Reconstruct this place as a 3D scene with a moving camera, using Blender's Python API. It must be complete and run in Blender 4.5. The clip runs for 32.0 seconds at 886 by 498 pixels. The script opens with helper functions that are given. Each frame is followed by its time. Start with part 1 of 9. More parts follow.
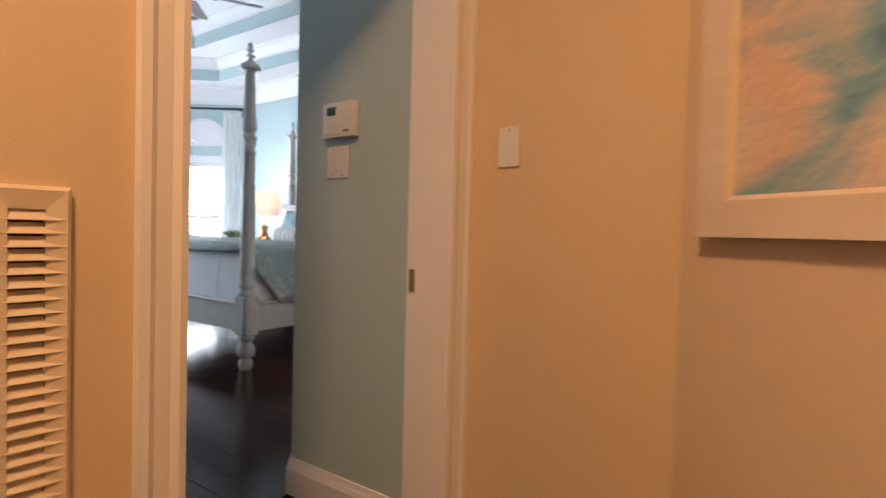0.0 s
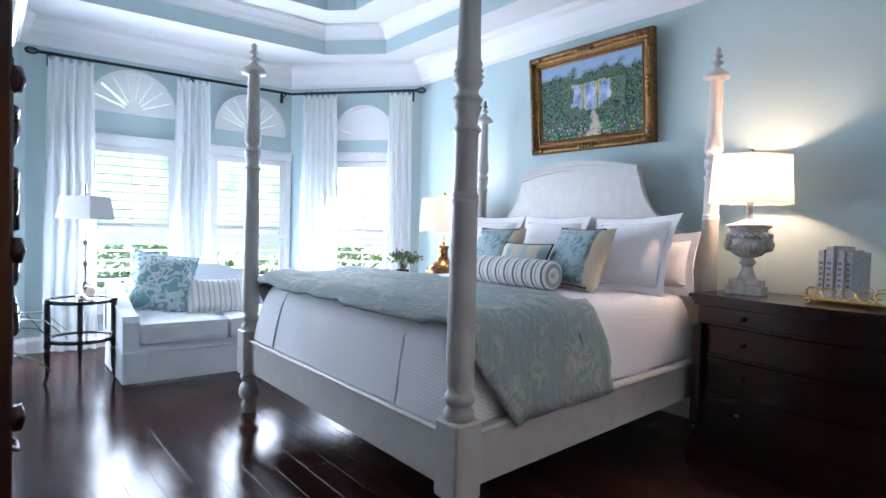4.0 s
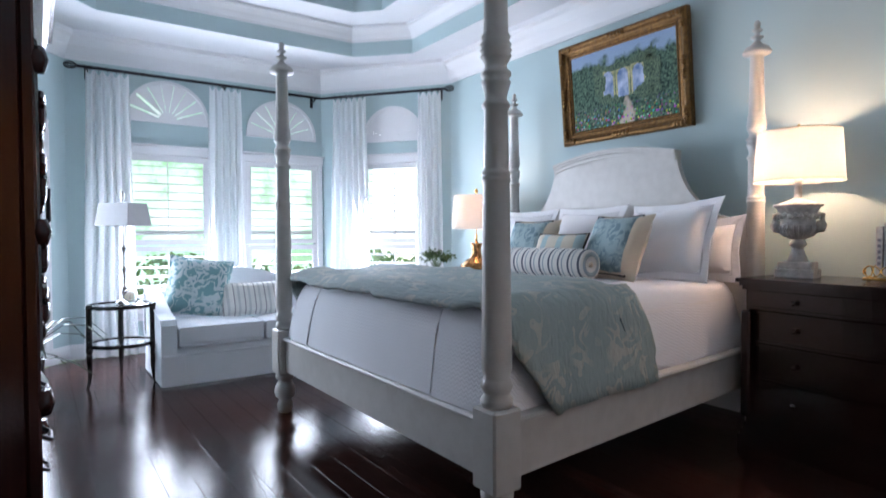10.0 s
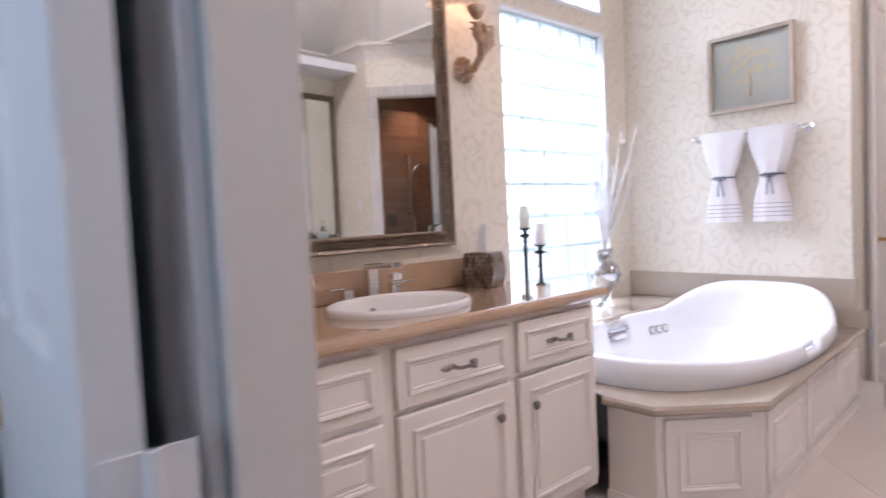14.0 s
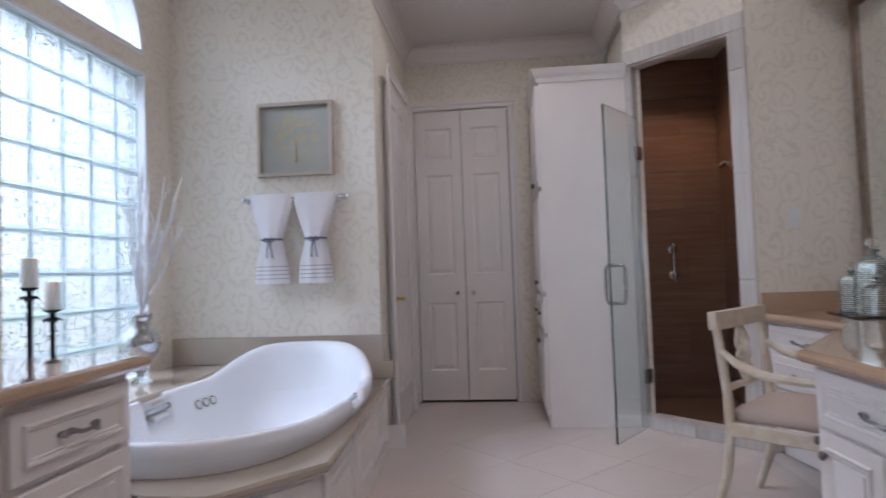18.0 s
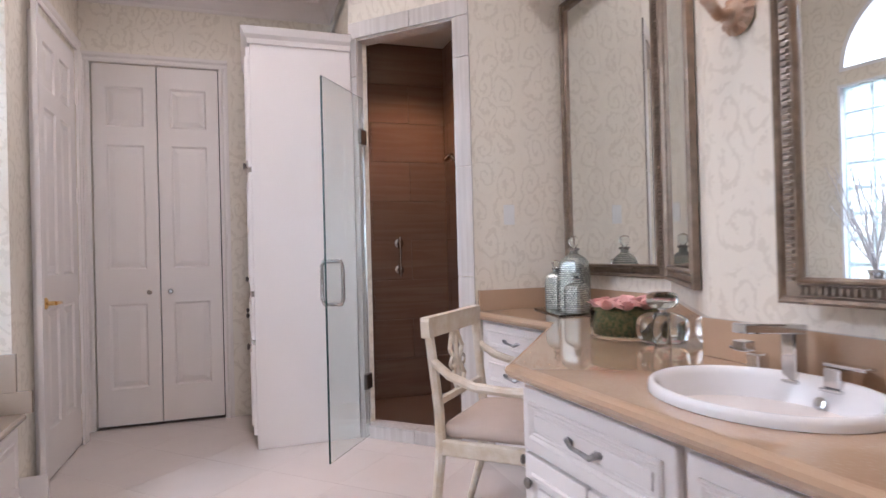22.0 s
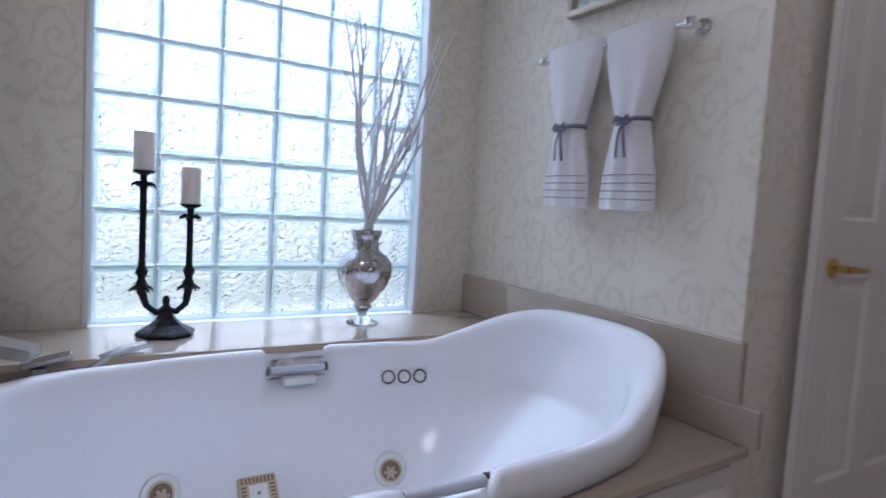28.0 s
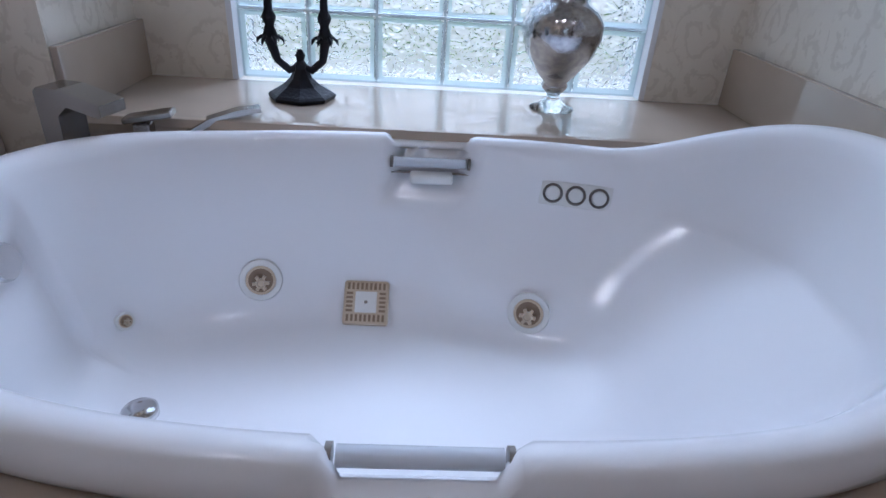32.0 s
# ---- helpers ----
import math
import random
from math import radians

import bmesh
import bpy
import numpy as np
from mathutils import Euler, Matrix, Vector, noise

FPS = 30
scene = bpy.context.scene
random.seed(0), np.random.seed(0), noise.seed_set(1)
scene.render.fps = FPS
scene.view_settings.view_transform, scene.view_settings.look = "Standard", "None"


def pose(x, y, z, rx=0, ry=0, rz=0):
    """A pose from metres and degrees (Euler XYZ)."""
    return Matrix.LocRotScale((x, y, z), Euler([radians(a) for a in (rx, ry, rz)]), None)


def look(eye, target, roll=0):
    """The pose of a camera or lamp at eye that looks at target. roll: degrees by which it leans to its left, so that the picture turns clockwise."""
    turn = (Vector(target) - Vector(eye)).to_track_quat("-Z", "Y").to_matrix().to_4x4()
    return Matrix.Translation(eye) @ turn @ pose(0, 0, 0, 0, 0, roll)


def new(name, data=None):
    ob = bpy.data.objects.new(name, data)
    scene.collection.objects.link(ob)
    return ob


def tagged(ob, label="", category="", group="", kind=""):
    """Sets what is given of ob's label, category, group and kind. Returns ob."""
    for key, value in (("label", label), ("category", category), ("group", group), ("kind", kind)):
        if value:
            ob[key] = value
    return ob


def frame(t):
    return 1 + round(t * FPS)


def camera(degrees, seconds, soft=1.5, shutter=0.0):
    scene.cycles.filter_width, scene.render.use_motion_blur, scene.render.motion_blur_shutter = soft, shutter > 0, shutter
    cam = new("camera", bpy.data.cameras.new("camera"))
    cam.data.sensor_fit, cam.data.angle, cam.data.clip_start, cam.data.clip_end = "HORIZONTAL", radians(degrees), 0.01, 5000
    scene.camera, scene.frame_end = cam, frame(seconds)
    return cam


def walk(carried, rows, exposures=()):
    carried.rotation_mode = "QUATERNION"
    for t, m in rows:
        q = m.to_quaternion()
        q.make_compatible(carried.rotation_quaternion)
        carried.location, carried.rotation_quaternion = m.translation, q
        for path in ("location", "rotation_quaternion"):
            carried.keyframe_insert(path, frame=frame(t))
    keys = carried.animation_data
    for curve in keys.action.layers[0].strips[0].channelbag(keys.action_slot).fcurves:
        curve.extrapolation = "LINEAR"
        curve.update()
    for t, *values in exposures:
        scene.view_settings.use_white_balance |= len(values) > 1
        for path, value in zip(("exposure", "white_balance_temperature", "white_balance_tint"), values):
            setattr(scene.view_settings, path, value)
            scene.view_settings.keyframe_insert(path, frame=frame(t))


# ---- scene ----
cam = camera(73.9, 32.0, soft=1.5, shutter=0.4)
# seconds, eye x y z, yaw, pitch, roll
PATH = [
    (0.0, 0.417, 0.969, 1.026, 38.38, -1.65, -1.45),
    (0.5, 0.141, 1.318, 1.034, 50.19, -2.09, -1.10),
    (0.6, 0.072, 1.391, 1.045, 52.65, -2.31, -1.21),
    (0.9, -0.135, 1.554, 1.051, 58.67, -2.28, -1.13),
    (1.0, -0.203, 1.580, 1.044, 60.47, -2.11, -1.26),
    (1.2, -0.382, 1.680, 1.057, 63.78, -2.28, -1.61),
    (1.5, -0.628, 1.809, 1.090, 64.98, -2.41, -1.34),
    (1.7, -0.755, 1.857, 1.080, 65.14, -2.22, -1.77),
    (2.0, -0.948, 1.924, 1.106, 64.53, -2.29, -2.08),
    (2.5, -1.257, 2.072, 1.132, 61.10, -1.95, -1.83),
    (4.5, -1.741, 2.075, 1.245, 49.72, -1.19, -1.39),
    (5.0, -1.764, 2.076, 1.279, 47.30, 1.42, -1.02),
    (5.5, -1.789, 2.083, 1.304, 46.13, 7.65, -0.71),
    (6.0, -1.790, 2.087, 1.340, 45.60, 14.05, -0.84),
    (6.5, -1.785, 2.091, 1.352, 45.05, 18.46, -0.71),
    (7.0, -1.783, 2.096, 1.365, 44.51, 21.09, -0.59),
    (7.5, -1.795, 2.090, 1.346, 44.26, 22.46, -0.49),
    (8.0, -1.808, 2.079, 1.285, 46.12, 22.40, -0.35),
    (8.5, -1.795, 2.076, 1.209, 50.25, 20.32, -0.11),
    (9.0, -1.783, 2.073, 1.154, 53.01, 13.70, 0.15),
    (9.5, -1.762, 2.081, 1.125, 54.10, 5.80, 0.21),
    (10.0, -1.753, 2.122, 1.118, 55.39, -1.33, 0.27),
    (10.5, -1.808, 2.214, 1.129, 55.96, -4.79, 0.36),
    (11.0, -1.951, 2.399, 1.145, 55.49, -4.75, 0.34),
    (11.5, -2.063, 2.721, 1.150, 46.00, -4.92, 0.79),
    (12.0, -2.149, 3.032, 1.121, 31.13, -4.27, 0.82),
    (12.5, -2.454, 3.259, 1.090, 6.30, -2.75, 0.60),
    (13.0, -2.372, 3.496, 1.129, -14.77, -4.25, 2.18),
    (13.5, -2.204, 3.669, 1.131, -29.35, -4.11, 2.02),
    (14.0, -2.001, 3.841, 1.137, -41.36, -2.95, 2.66),
    (14.5, -1.857, 3.899, 1.104, -50.13, -1.46, 2.73),
    (16.5, -1.807, 4.178, 1.093, -61.90, 2.91, 2.27),
    (17.0, -1.820, 4.154, 1.076, -67.24, 2.93, 2.07),
    (17.5, -1.820, 4.067, 1.088, -74.83, 2.54, 1.78),
    (18.0, -1.786, 4.015, 1.073, -84.08, 2.21, 1.96),
    (18.5, -1.763, 3.901, 1.077, -91.78, 1.03, 2.00),
    (19.0, -1.758, 3.868, 1.092, -100.62, -0.13, 1.94),
    (19.5, -1.743, 3.850, 1.115, -106.57, -0.20, 2.03),
    (20.0, -1.739, 3.836, 1.138, -110.06, -0.22, 2.02),
    (20.5, -1.701, 3.795, 1.145, -111.22, -0.10, 1.99),
    (21.0, -1.664, 3.765, 1.143, -111.40, 0.05, 1.90),
    (21.5, -1.556, 3.741, 1.131, -109.58, 0.13, 1.83),
    (22.0, -1.303, 3.775, 1.104, -108.38, 0.39, 1.48),
    (22.5, -1.007, 3.808, 1.068, -108.34, 0.25, 1.28),
    (23.0, -0.743, 3.817, 1.010, -108.66, 0.29, 1.00),
    (23.5, -0.642, 3.841, 0.971, -110.38, -0.54, 0.99),
    (24.0, -0.612, 3.856, 0.965, -111.86, -1.56, 1.04),
    (24.5, -0.584, 3.851, 0.996, -112.50, -2.02, 1.10),
    (25.0, -0.508, 3.870, 1.047, -108.67, -2.13, 1.06),
    (25.5, -0.378, 3.869, 1.109, -96.71, -2.42, 0.71),
    (26.0, -0.241, 3.790, 1.056, -80.65, -1.38, -0.41),
    (26.5, -0.147, 3.721, 1.030, -66.82, -1.42, -1.61),
    (28.5, 0.554, 3.946, 1.012, -19.56, -6.94, -3.59),
    (29.0, 0.765, 4.020, 1.010, -9.85, -12.62, -3.68),
    (29.5, 0.897, 4.092, 1.017, -1.47, -17.16, -3.72),
    (30.0, 0.919, 4.201, 1.002, 1.11, -20.65, -3.82),
    (30.5, 0.909, 4.297, 0.975, 0.72, -24.64, -3.76),
    (31.0, 0.901, 4.347, 0.956, 0.48, -27.46, -3.72),
    (31.5, 0.896, 4.359, 0.961, -0.06, -29.15, -3.59),
    (32.0, 0.882, 4.319, 0.976, -1.02, -28.80, -3.29),
]
# the clip's camera opens up and warms on its way from the hall through the bedroom to the bath
EXPOSURES = [(0.0, -0.15, 6400, 18), (0.5, 0.1, 6350, 18), (1.0, 0.1, 6300, 18), (2.0, 0.1, 6000, 18), (5.0, -0.5, 5950, 20), (6.0, -0.85, 5950, 20), (7.0, -0.75, 5950, 20), (8.0, -0.75, 5950, 20), (9.0, -0.9, 6000, 20), (10.0, -0.45, 6150, 21), (11.0, -0.48, 6250, 21), (12.0, -0.35, 7000, 24), (13.0, 0.2, 6700, 25),
             (14.0, -0.5, 5750, 23), (17.0, -1.05, 5650, 20), (18.0, -1.45, 5450, 17), (19.0, -1.0, 5600, 20), (20.0, -1.0, 5600, 20), (21.0, -1.1, 5600, 20), (22.0, -0.65, 5700, 20), (24.0, -0.23, 5700, 18), (26.0, -0.5, 5500, 17), (29.0, -2.15, 5150, 18), (30.0, -2.07, 5150, 18), (31.0, -2.07, 5150, 17), (32.0, -2.0, 5150, 17)]
walk(cam, [(t, pose(x, y, z, 90 + pitch, roll, yaw)) for t, x, y, z, yaw, pitch, roll in PATH], EXPOSURES)

# ---- world and lights ----
world = bpy.data.worlds.new("world")
scene.world = world
world.use_nodes = True
_sky = world.node_tree.nodes.new("ShaderNodeTexSky")
_sky.sky_type, _sky.sun_disc = "NISHITA", False
_sky.sun_elevation, _sky.sun_rotation = radians(55), radians(200)
world.node_tree.links.new(_sky.outputs["Color"], world.node_tree.nodes["Background"].inputs["Color"])
world.node_tree.nodes["Background"].inputs["Strength"].default_value = 0.15


def lamp(name, kind, power, color, at, target=None, size=0.1, size_y=None, spot=90):
    data = bpy.data.lights.new(name, kind)
    data.energy, data.color = power, color
    if kind == "AREA":
        data.size = size
        if size_y:
            data.shape, data.size_y = "RECTANGLE", size_y
    elif kind == "SUN":
        data.angle = radians(size)
    else:
        data.shadow_soft_size = size
        if kind == "SPOT":
            data.spot_size, data.spot_blend = radians(spot), 0.6
    ob = new(name, data)
    ob.matrix_world = look(at, target) if target else pose(*at)
    return tagged(ob, kind="structure")


lamp("sun", "SUN", 3.0, (1.0, 0.95, 0.88), (0, -6, 12), (2.0, 0, 0), 0.6)
DAY = (0.80, 0.91, 1.0)
# sky light in the windows of the bedroom's bay
for _n, _y in (("west_window_light", 3.185), ("west_window_light", 4.34)):
    lamp(_n, "AREA", 70, DAY, (-7.975, _y, 1.25), (-7.0, _y, 1.05), 0.62, 1.46)
lamp("bay_window_light", "AREA", 60, DAY, (-7.40, 5.19, 1.25), (-6.75, 4.37, 1.05), 0.60, 1.46)
lamp("garden_door_light", "AREA", 75, DAY, (-7.48, 1.98, 1.2), (-6.8, 2.66, 1.1), 0.6, 1.5)
# sky light behind the glass blocks of the bath
lamp("north_sky_light", "AREA", 760, (0.84, 0.92, 1.0), (0.935, 8.3, 3.85), (0.6, 4.3, 1.0), 3.0, 1.4)
# electric light
lamp("hall_ceiling_lamp", "AREA", 62, (1.0, 0.56, 0.26), (0.25, 0.55, 2.68), (0.25, 0.55, 0), 0.35)
WARM = (1.0, 0.58, 0.31)
for _x, _w in ((-0.55, 40), (0.80, 28)):
    lamp("bath_ceiling_lamp", "AREA", _w, (1.0, 0.92, 0.84), (_x, 3.60, 3.735), (_x, 3.60, 0), 0.20)
lamp("passage_ceiling_lamp", "AREA", 7, (1.0, 0.92, 0.84), (2.08, 4.15, 2.935), (2.08, 4.15, 0), 0.16)
# ---- materials ----
def material(name, color, rough=0.5, metal=0.0, second=None, scale=8.0, mix=0.5, bump=0.0, bump_scale=60.0, detail=4.0, **inputs):
    """A surface with two scales of variation: a broad blend to a second colour and a fine relief."""
    m = bpy.data.materials.new(name)
    m.use_nodes = True
    nt = m.node_tree
    b = nt.nodes["Principled BSDF"]
    b.inputs["Roughness"].default_value, b.inputs["Metallic"].default_value = rough, metal
    for key, value in inputs.items():
        b.inputs[key.replace("_", " ")].default_value = value
    co = nt.nodes.new("ShaderNodeTexCoord")
    second = second or tuple(c * 0.88 for c in color)
    n = nt.nodes.new("ShaderNodeTexNoise")
    n.inputs["Scale"].default_value, n.inputs["Detail"].default_value = scale, detail
    nt.links.new(co.outputs["Object"], n.inputs["Vector"])
    r = nt.nodes.new("ShaderNodeMapRange")
    r.inputs["From Min"].default_value, r.inputs["From Max"].default_value = 0.35, 0.7
    r.inputs["To Max"].default_value = mix
    nt.links.new(n.outputs["Fac"], r.inputs["Value"])
    mx = nt.nodes.new("ShaderNodeMix")
    mx.data_type = "RGBA"
    mx.inputs["A"].default_value, mx.inputs["B"].default_value = (*color, 1), (*second, 1)
    nt.links.new(r.outputs["Result"], mx.inputs["Factor"])
    nt.links.new(mx.outputs["Result"], b.inputs["Base Color"])
    if bump:
        n2 = nt.nodes.new("ShaderNodeTexNoise")
        n2.inputs["Scale"].default_value, n2.inputs["Detail"].default_value = bump_scale, 3
        nt.links.new(co.outputs["Object"], n2.inputs["Vector"])
        bp = nt.nodes.new("ShaderNodeBump")
        bp.inputs["Strength"].default_value, bp.inputs["Distance"].default_value = bump, 0.01
        nt.links.new(n2.outputs["Fac"], bp.inputs["Height"])
        nt.links.new(bp.outputs["Normal"], b.inputs["Normal"])
    return m


def node(m, kind, **inputs):
    n = m.node_tree.nodes.new(kind)
    for key, value in inputs.items():
        n.inputs[key.replace("_", " ")].default_value = value
    return n


def wire(m, a, out, b, inp):
    m.node_tree.links.new(a.outputs[out], b.inputs[inp])


def overlay(m, fac_node, fac_out, color, amount=1.0, rough=None):
    """Lay a further colour over what a material has, where the factor is high."""
    nt = m.node_tree
    b = nt.nodes["Principled BSDF"]
    was = b.inputs["Base Color"].links[0].from_socket
    mx = nt.nodes.new("ShaderNodeMix")
    mx.data_type = "RGBA"
    mx.inputs["B"].default_value = (*color, 1)
    nt.links.new(was, mx.inputs["A"])
    mul = nt.nodes.new("ShaderNodeMath")
    mul.operation = "MULTIPLY"
    mul.inputs[1].default_value = amount
    nt.links.new(fac_node.outputs[fac_out], mul.inputs[0])
    nt.links.new(mul.outputs[0], mx.inputs["Factor"])
    nt.links.new(mx.outputs["Result"], b.inputs["Base Color"])
    return mx


def ramp(m, src, out, stops):
    r = m.node_tree.nodes.new("ShaderNodeValToRGB")
    e = r.color_ramp.elements
    while len(e) < len(stops):
        e.new(0.5)
    for el, (p, c) in zip(e, stops):
        el.position, el.color = p, (*c, 1) if len(c) == 3 else c
    wire(m, src, out, r, "Fac")
    return r


def coords(m, scale=(1, 1, 1), kind="Object", rotation=(0, 0, 0)):
    tc = m.node_tree.nodes.new("ShaderNodeTexCoord")
    mp = node(m, "ShaderNodeMapping", Scale=scale, Rotation=rotation)
    wire(m, tc, kind, mp, "Vector")
    return mp


def scrolls(m, color, size, amount, lines, soft=0.16, fill=0.40):
    """Curling vine-like bands with leafy gaps between them."""
    mp = coords(m, (1 / size,) * 3)
    n = node(m, "ShaderNodeTexNoise", Scale=1.0, Detail=1.2, Distortion=1.3)
    wire(m, mp, "Vector", n, "Vector")
    k = m.node_tree.nodes.new("ShaderNodeMath")
    k.operation = "MULTIPLY"
    k.inputs[1].default_value = lines
    wire(m, n, "Fac", k, 0)
    s = m.node_tree.nodes.new("ShaderNodeMath")
    s.operation = "SINE"
    wire(m, k, 0, s, 0)
    gaps = node(m, "ShaderNodeTexNoise", Scale=0.8, Detail=3.0)
    wire(m, mp, "Vector", gaps, "Vector")
    leaf = ramp(m, gaps, "Fac", [(fill, (0, 0, 0)), (fill + 0.15, (1, 1, 1))])
    band = ramp(m, s, 0, [(0.42, (0, 0, 0)), (0.42 + soft, (1, 1, 1))])
    mul = m.node_tree.nodes.new("ShaderNodeMath")
    mul.operation = "MULTIPLY"
    wire(m, leaf, "Color", mul, 0)
    wire(m, band, "Color", mul, 1)
    overlay(m, mul, 0, color, amount)


def wood(name, dark, light, rough=0.3, size=1.0, axis="X", coat=0.0):
    """Grain that runs along one axis of the piece."""
    m = material(name, dark, rough, second=light, scale=3.0 / size, mix=0.6, bump=0.08, bump_scale=90)
    k = {"X": (1.2, 22, 22), "Y": (22, 1.2, 22), "Z": (22, 22, 1.2)}[axis]
    mp = coords(m, tuple(a / size for a in k))
    n = node(m, "ShaderNodeTexNoise", Scale=1.0, Detail=8.0, Roughness=0.65)
    wire(m, mp, "Vector", n, "Vector")
    r = ramp(m, n, "Fac", [(0.35, (0, 0, 0)), (0.75, (1, 1, 1))])
    overlay(m, r, "Color", light, 0.7)
    m.node_tree.nodes["Principled BSDF"].inputs["Coat Weight"].default_value = coat
    m.node_tree.nodes["Principled BSDF"].inputs["Coat Roughness"].default_value = 0.08
    return m


def per_piece(m, amount=0.35):
    """Let alike pieces differ in tone."""
    info = m.node_tree.nodes.new("ShaderNodeObjectInfo")
    r = m.node_tree.nodes.new("ShaderNodeMapRange")
    r.inputs["To Min"].default_value, r.inputs["To Max"].default_value = 1 - amount, 1 + amount * 0.6
    wire(m, info, "Random", r, "Value")
    b = m.node_tree.nodes["Principled BSDF"]
    was = b.inputs["Base Color"].links[0].from_socket
    hs = m.node_tree.nodes.new("ShaderNodeHueSaturation")
    m.node_tree.links.new(was, hs.inputs["Color"])
    wire(m, r, "Result", hs, "Value")
    wire(m, hs, "Color", b, "Base Color")


def glowing(name, color, strength):
    m = bpy.data.materials.new(name)
    m.use_nodes = True
    b = m.node_tree.nodes["Principled BSDF"]
    b.inputs["Base Color"].default_value = (*color, 1)
    b.inputs["Emission Color"].default_value, b.inputs["Emission Strength"].default_value = (*color, 1), strength
    return m


def glass(name, color=(1, 1, 1), rough=0.0, ior=1.45):
    m = bpy.data.materials.new(name)
    m.use_nodes = True
    b = m.node_tree.nodes["Principled BSDF"]
    b.inputs["Base Color"].default_value = (*color, 1)
    b.inputs["Roughness"].default_value, b.inputs["IOR"].default_value = rough, ior
    b.inputs["Transmission Weight"].default_value = 1.0
    return m


def bumped(m, texture, out, strength, distance=0.01):
    b = m.node_tree.nodes["Principled BSDF"]
    bp = node(m, "ShaderNodeBump", Strength=strength, Distance=distance)
    wire(m, texture, out, bp, "Height")
    if b.inputs["Normal"].links:
        m.node_tree.links.new(b.inputs["Normal"].links[0].from_socket, bp.inputs["Normal"])
    wire(m, bp, "Normal", b, "Normal")


def math_node(m, op, a, b=None):
    n = m.node_tree.nodes.new("ShaderNodeMath")
    n.operation = op
    for i, v in enumerate((a, b)):
        if v is None:
            continue
        if isinstance(v, tuple):
            wire(m, v[0], v[1], n, i)
        else:
            n.inputs[i].default_value = v
    return n


def vines(m, color, size, amount):
    """Tone-on-tone scrolling vines on upright walls: spirals round scattered centres, with leaves along them."""
    geo, cross, dot = node(m, "ShaderNodeNewGeometry"), node(m, "ShaderNodeVectorMath"), node(m, "ShaderNodeVectorMath")
    cross.operation, dot.operation = "CROSS_PRODUCT", "DOT_PRODUCT"
    wire(m, geo, "Normal", cross, 0)
    cross.inputs[1].default_value = (0, 0, 1)
    tc = node(m, "ShaderNodeTexCoord")
    wire(m, tc, "Object", dot, 0)
    wire(m, cross, "Vector", dot, 1)
    sep = node(m, "ShaderNodeSeparateXYZ")
    wire(m, tc, "Object", sep, "Vector")
    u = math_node(m, "MULTIPLY", (dot, "Value"), 1 / size)
    v = math_node(m, "MULTIPLY", (sep, "Z"), 0.8 / size)
    p = node(m, "ShaderNodeCombineXYZ")
    wire(m, u, 0, p, "X")
    wire(m, v, 0, p, "Y")
    warp = node(m, "ShaderNodeTexNoise", Scale=1.6, Detail=1.0)
    wire(m, p, "Vector", warp, "Vector")
    vor = node(m, "ShaderNodeTexVoronoi", Scale=1.0, Randomness=0.55)
    vor.voronoi_dimensions = "2D"
    wire(m, p, "Vector", vor, "Vector")
    off = node(m, "ShaderNodeVectorMath")
    off.operation = "SUBTRACT"
    wire(m, p, "Vector", off, 0)
    wire(m, vor, "Position", off, 1)
    d = node(m, "ShaderNodeSeparateXYZ")
    wire(m, off, "Vector", d, "Vector")
    cell = node(m, "ShaderNodeSeparateColor")
    wire(m, vor, "Color", cell, "Color")
    hand = math_node(m, "SIGN", (math_node(m, "SUBTRACT", (cell, "Red"), 0.5), 0))
    ang = math_node(m, "MULTIPLY", (math_node(m, "ARCTAN2", (d, "Y"), (d, "X")), 0), (hand, 0))
    turns = math_node(m, "ADD", (math_node(m, "MULTIPLY", (ang, 0), 0.15915), 0), (math_node(m, "MULTIPLY", (vor, "Distance"), 2.6), 0))
    turns = math_node(m, "ADD", (turns, 0), (math_node(m, "MULTIPLY", (warp, "Fac"), 2.3), 0))
    band = math_node(m, "ABSOLUTE", (math_node(m, "SUBTRACT", (math_node(m, "FRACT", (turns, 0)), 0), 0.5), 0))
    leafy = node(m, "ShaderNodeTexNoise", Scale=7.0, Detail=1.0, Distortion=1.0)
    wire(m, p, "Vector", leafy, "Vector")
    wide = math_node(m, "SUBTRACT", (band, 0), (math_node(m, "MULTIPLY", (ramp(m, leafy, "Fac", [(0.50, (0, 0, 0)), (0.62, (1, 1, 1))]), "Color"), 0.22), 0))
    line = ramp(m, wide, 0, [(0.04, (1, 1, 1)), (0.13, (0, 0, 0))])
    field = ramp(m, vor, "Distance", [(0.05, (1, 1, 1)), (0.52, (1, 1, 1)), (0.62, (0.2, 0.2, 0.2))])
    fac = math_node(m, "MULTIPLY", (line, "Color"), (field, "Color"))
    overlay(m, fac, 0, color, amount)


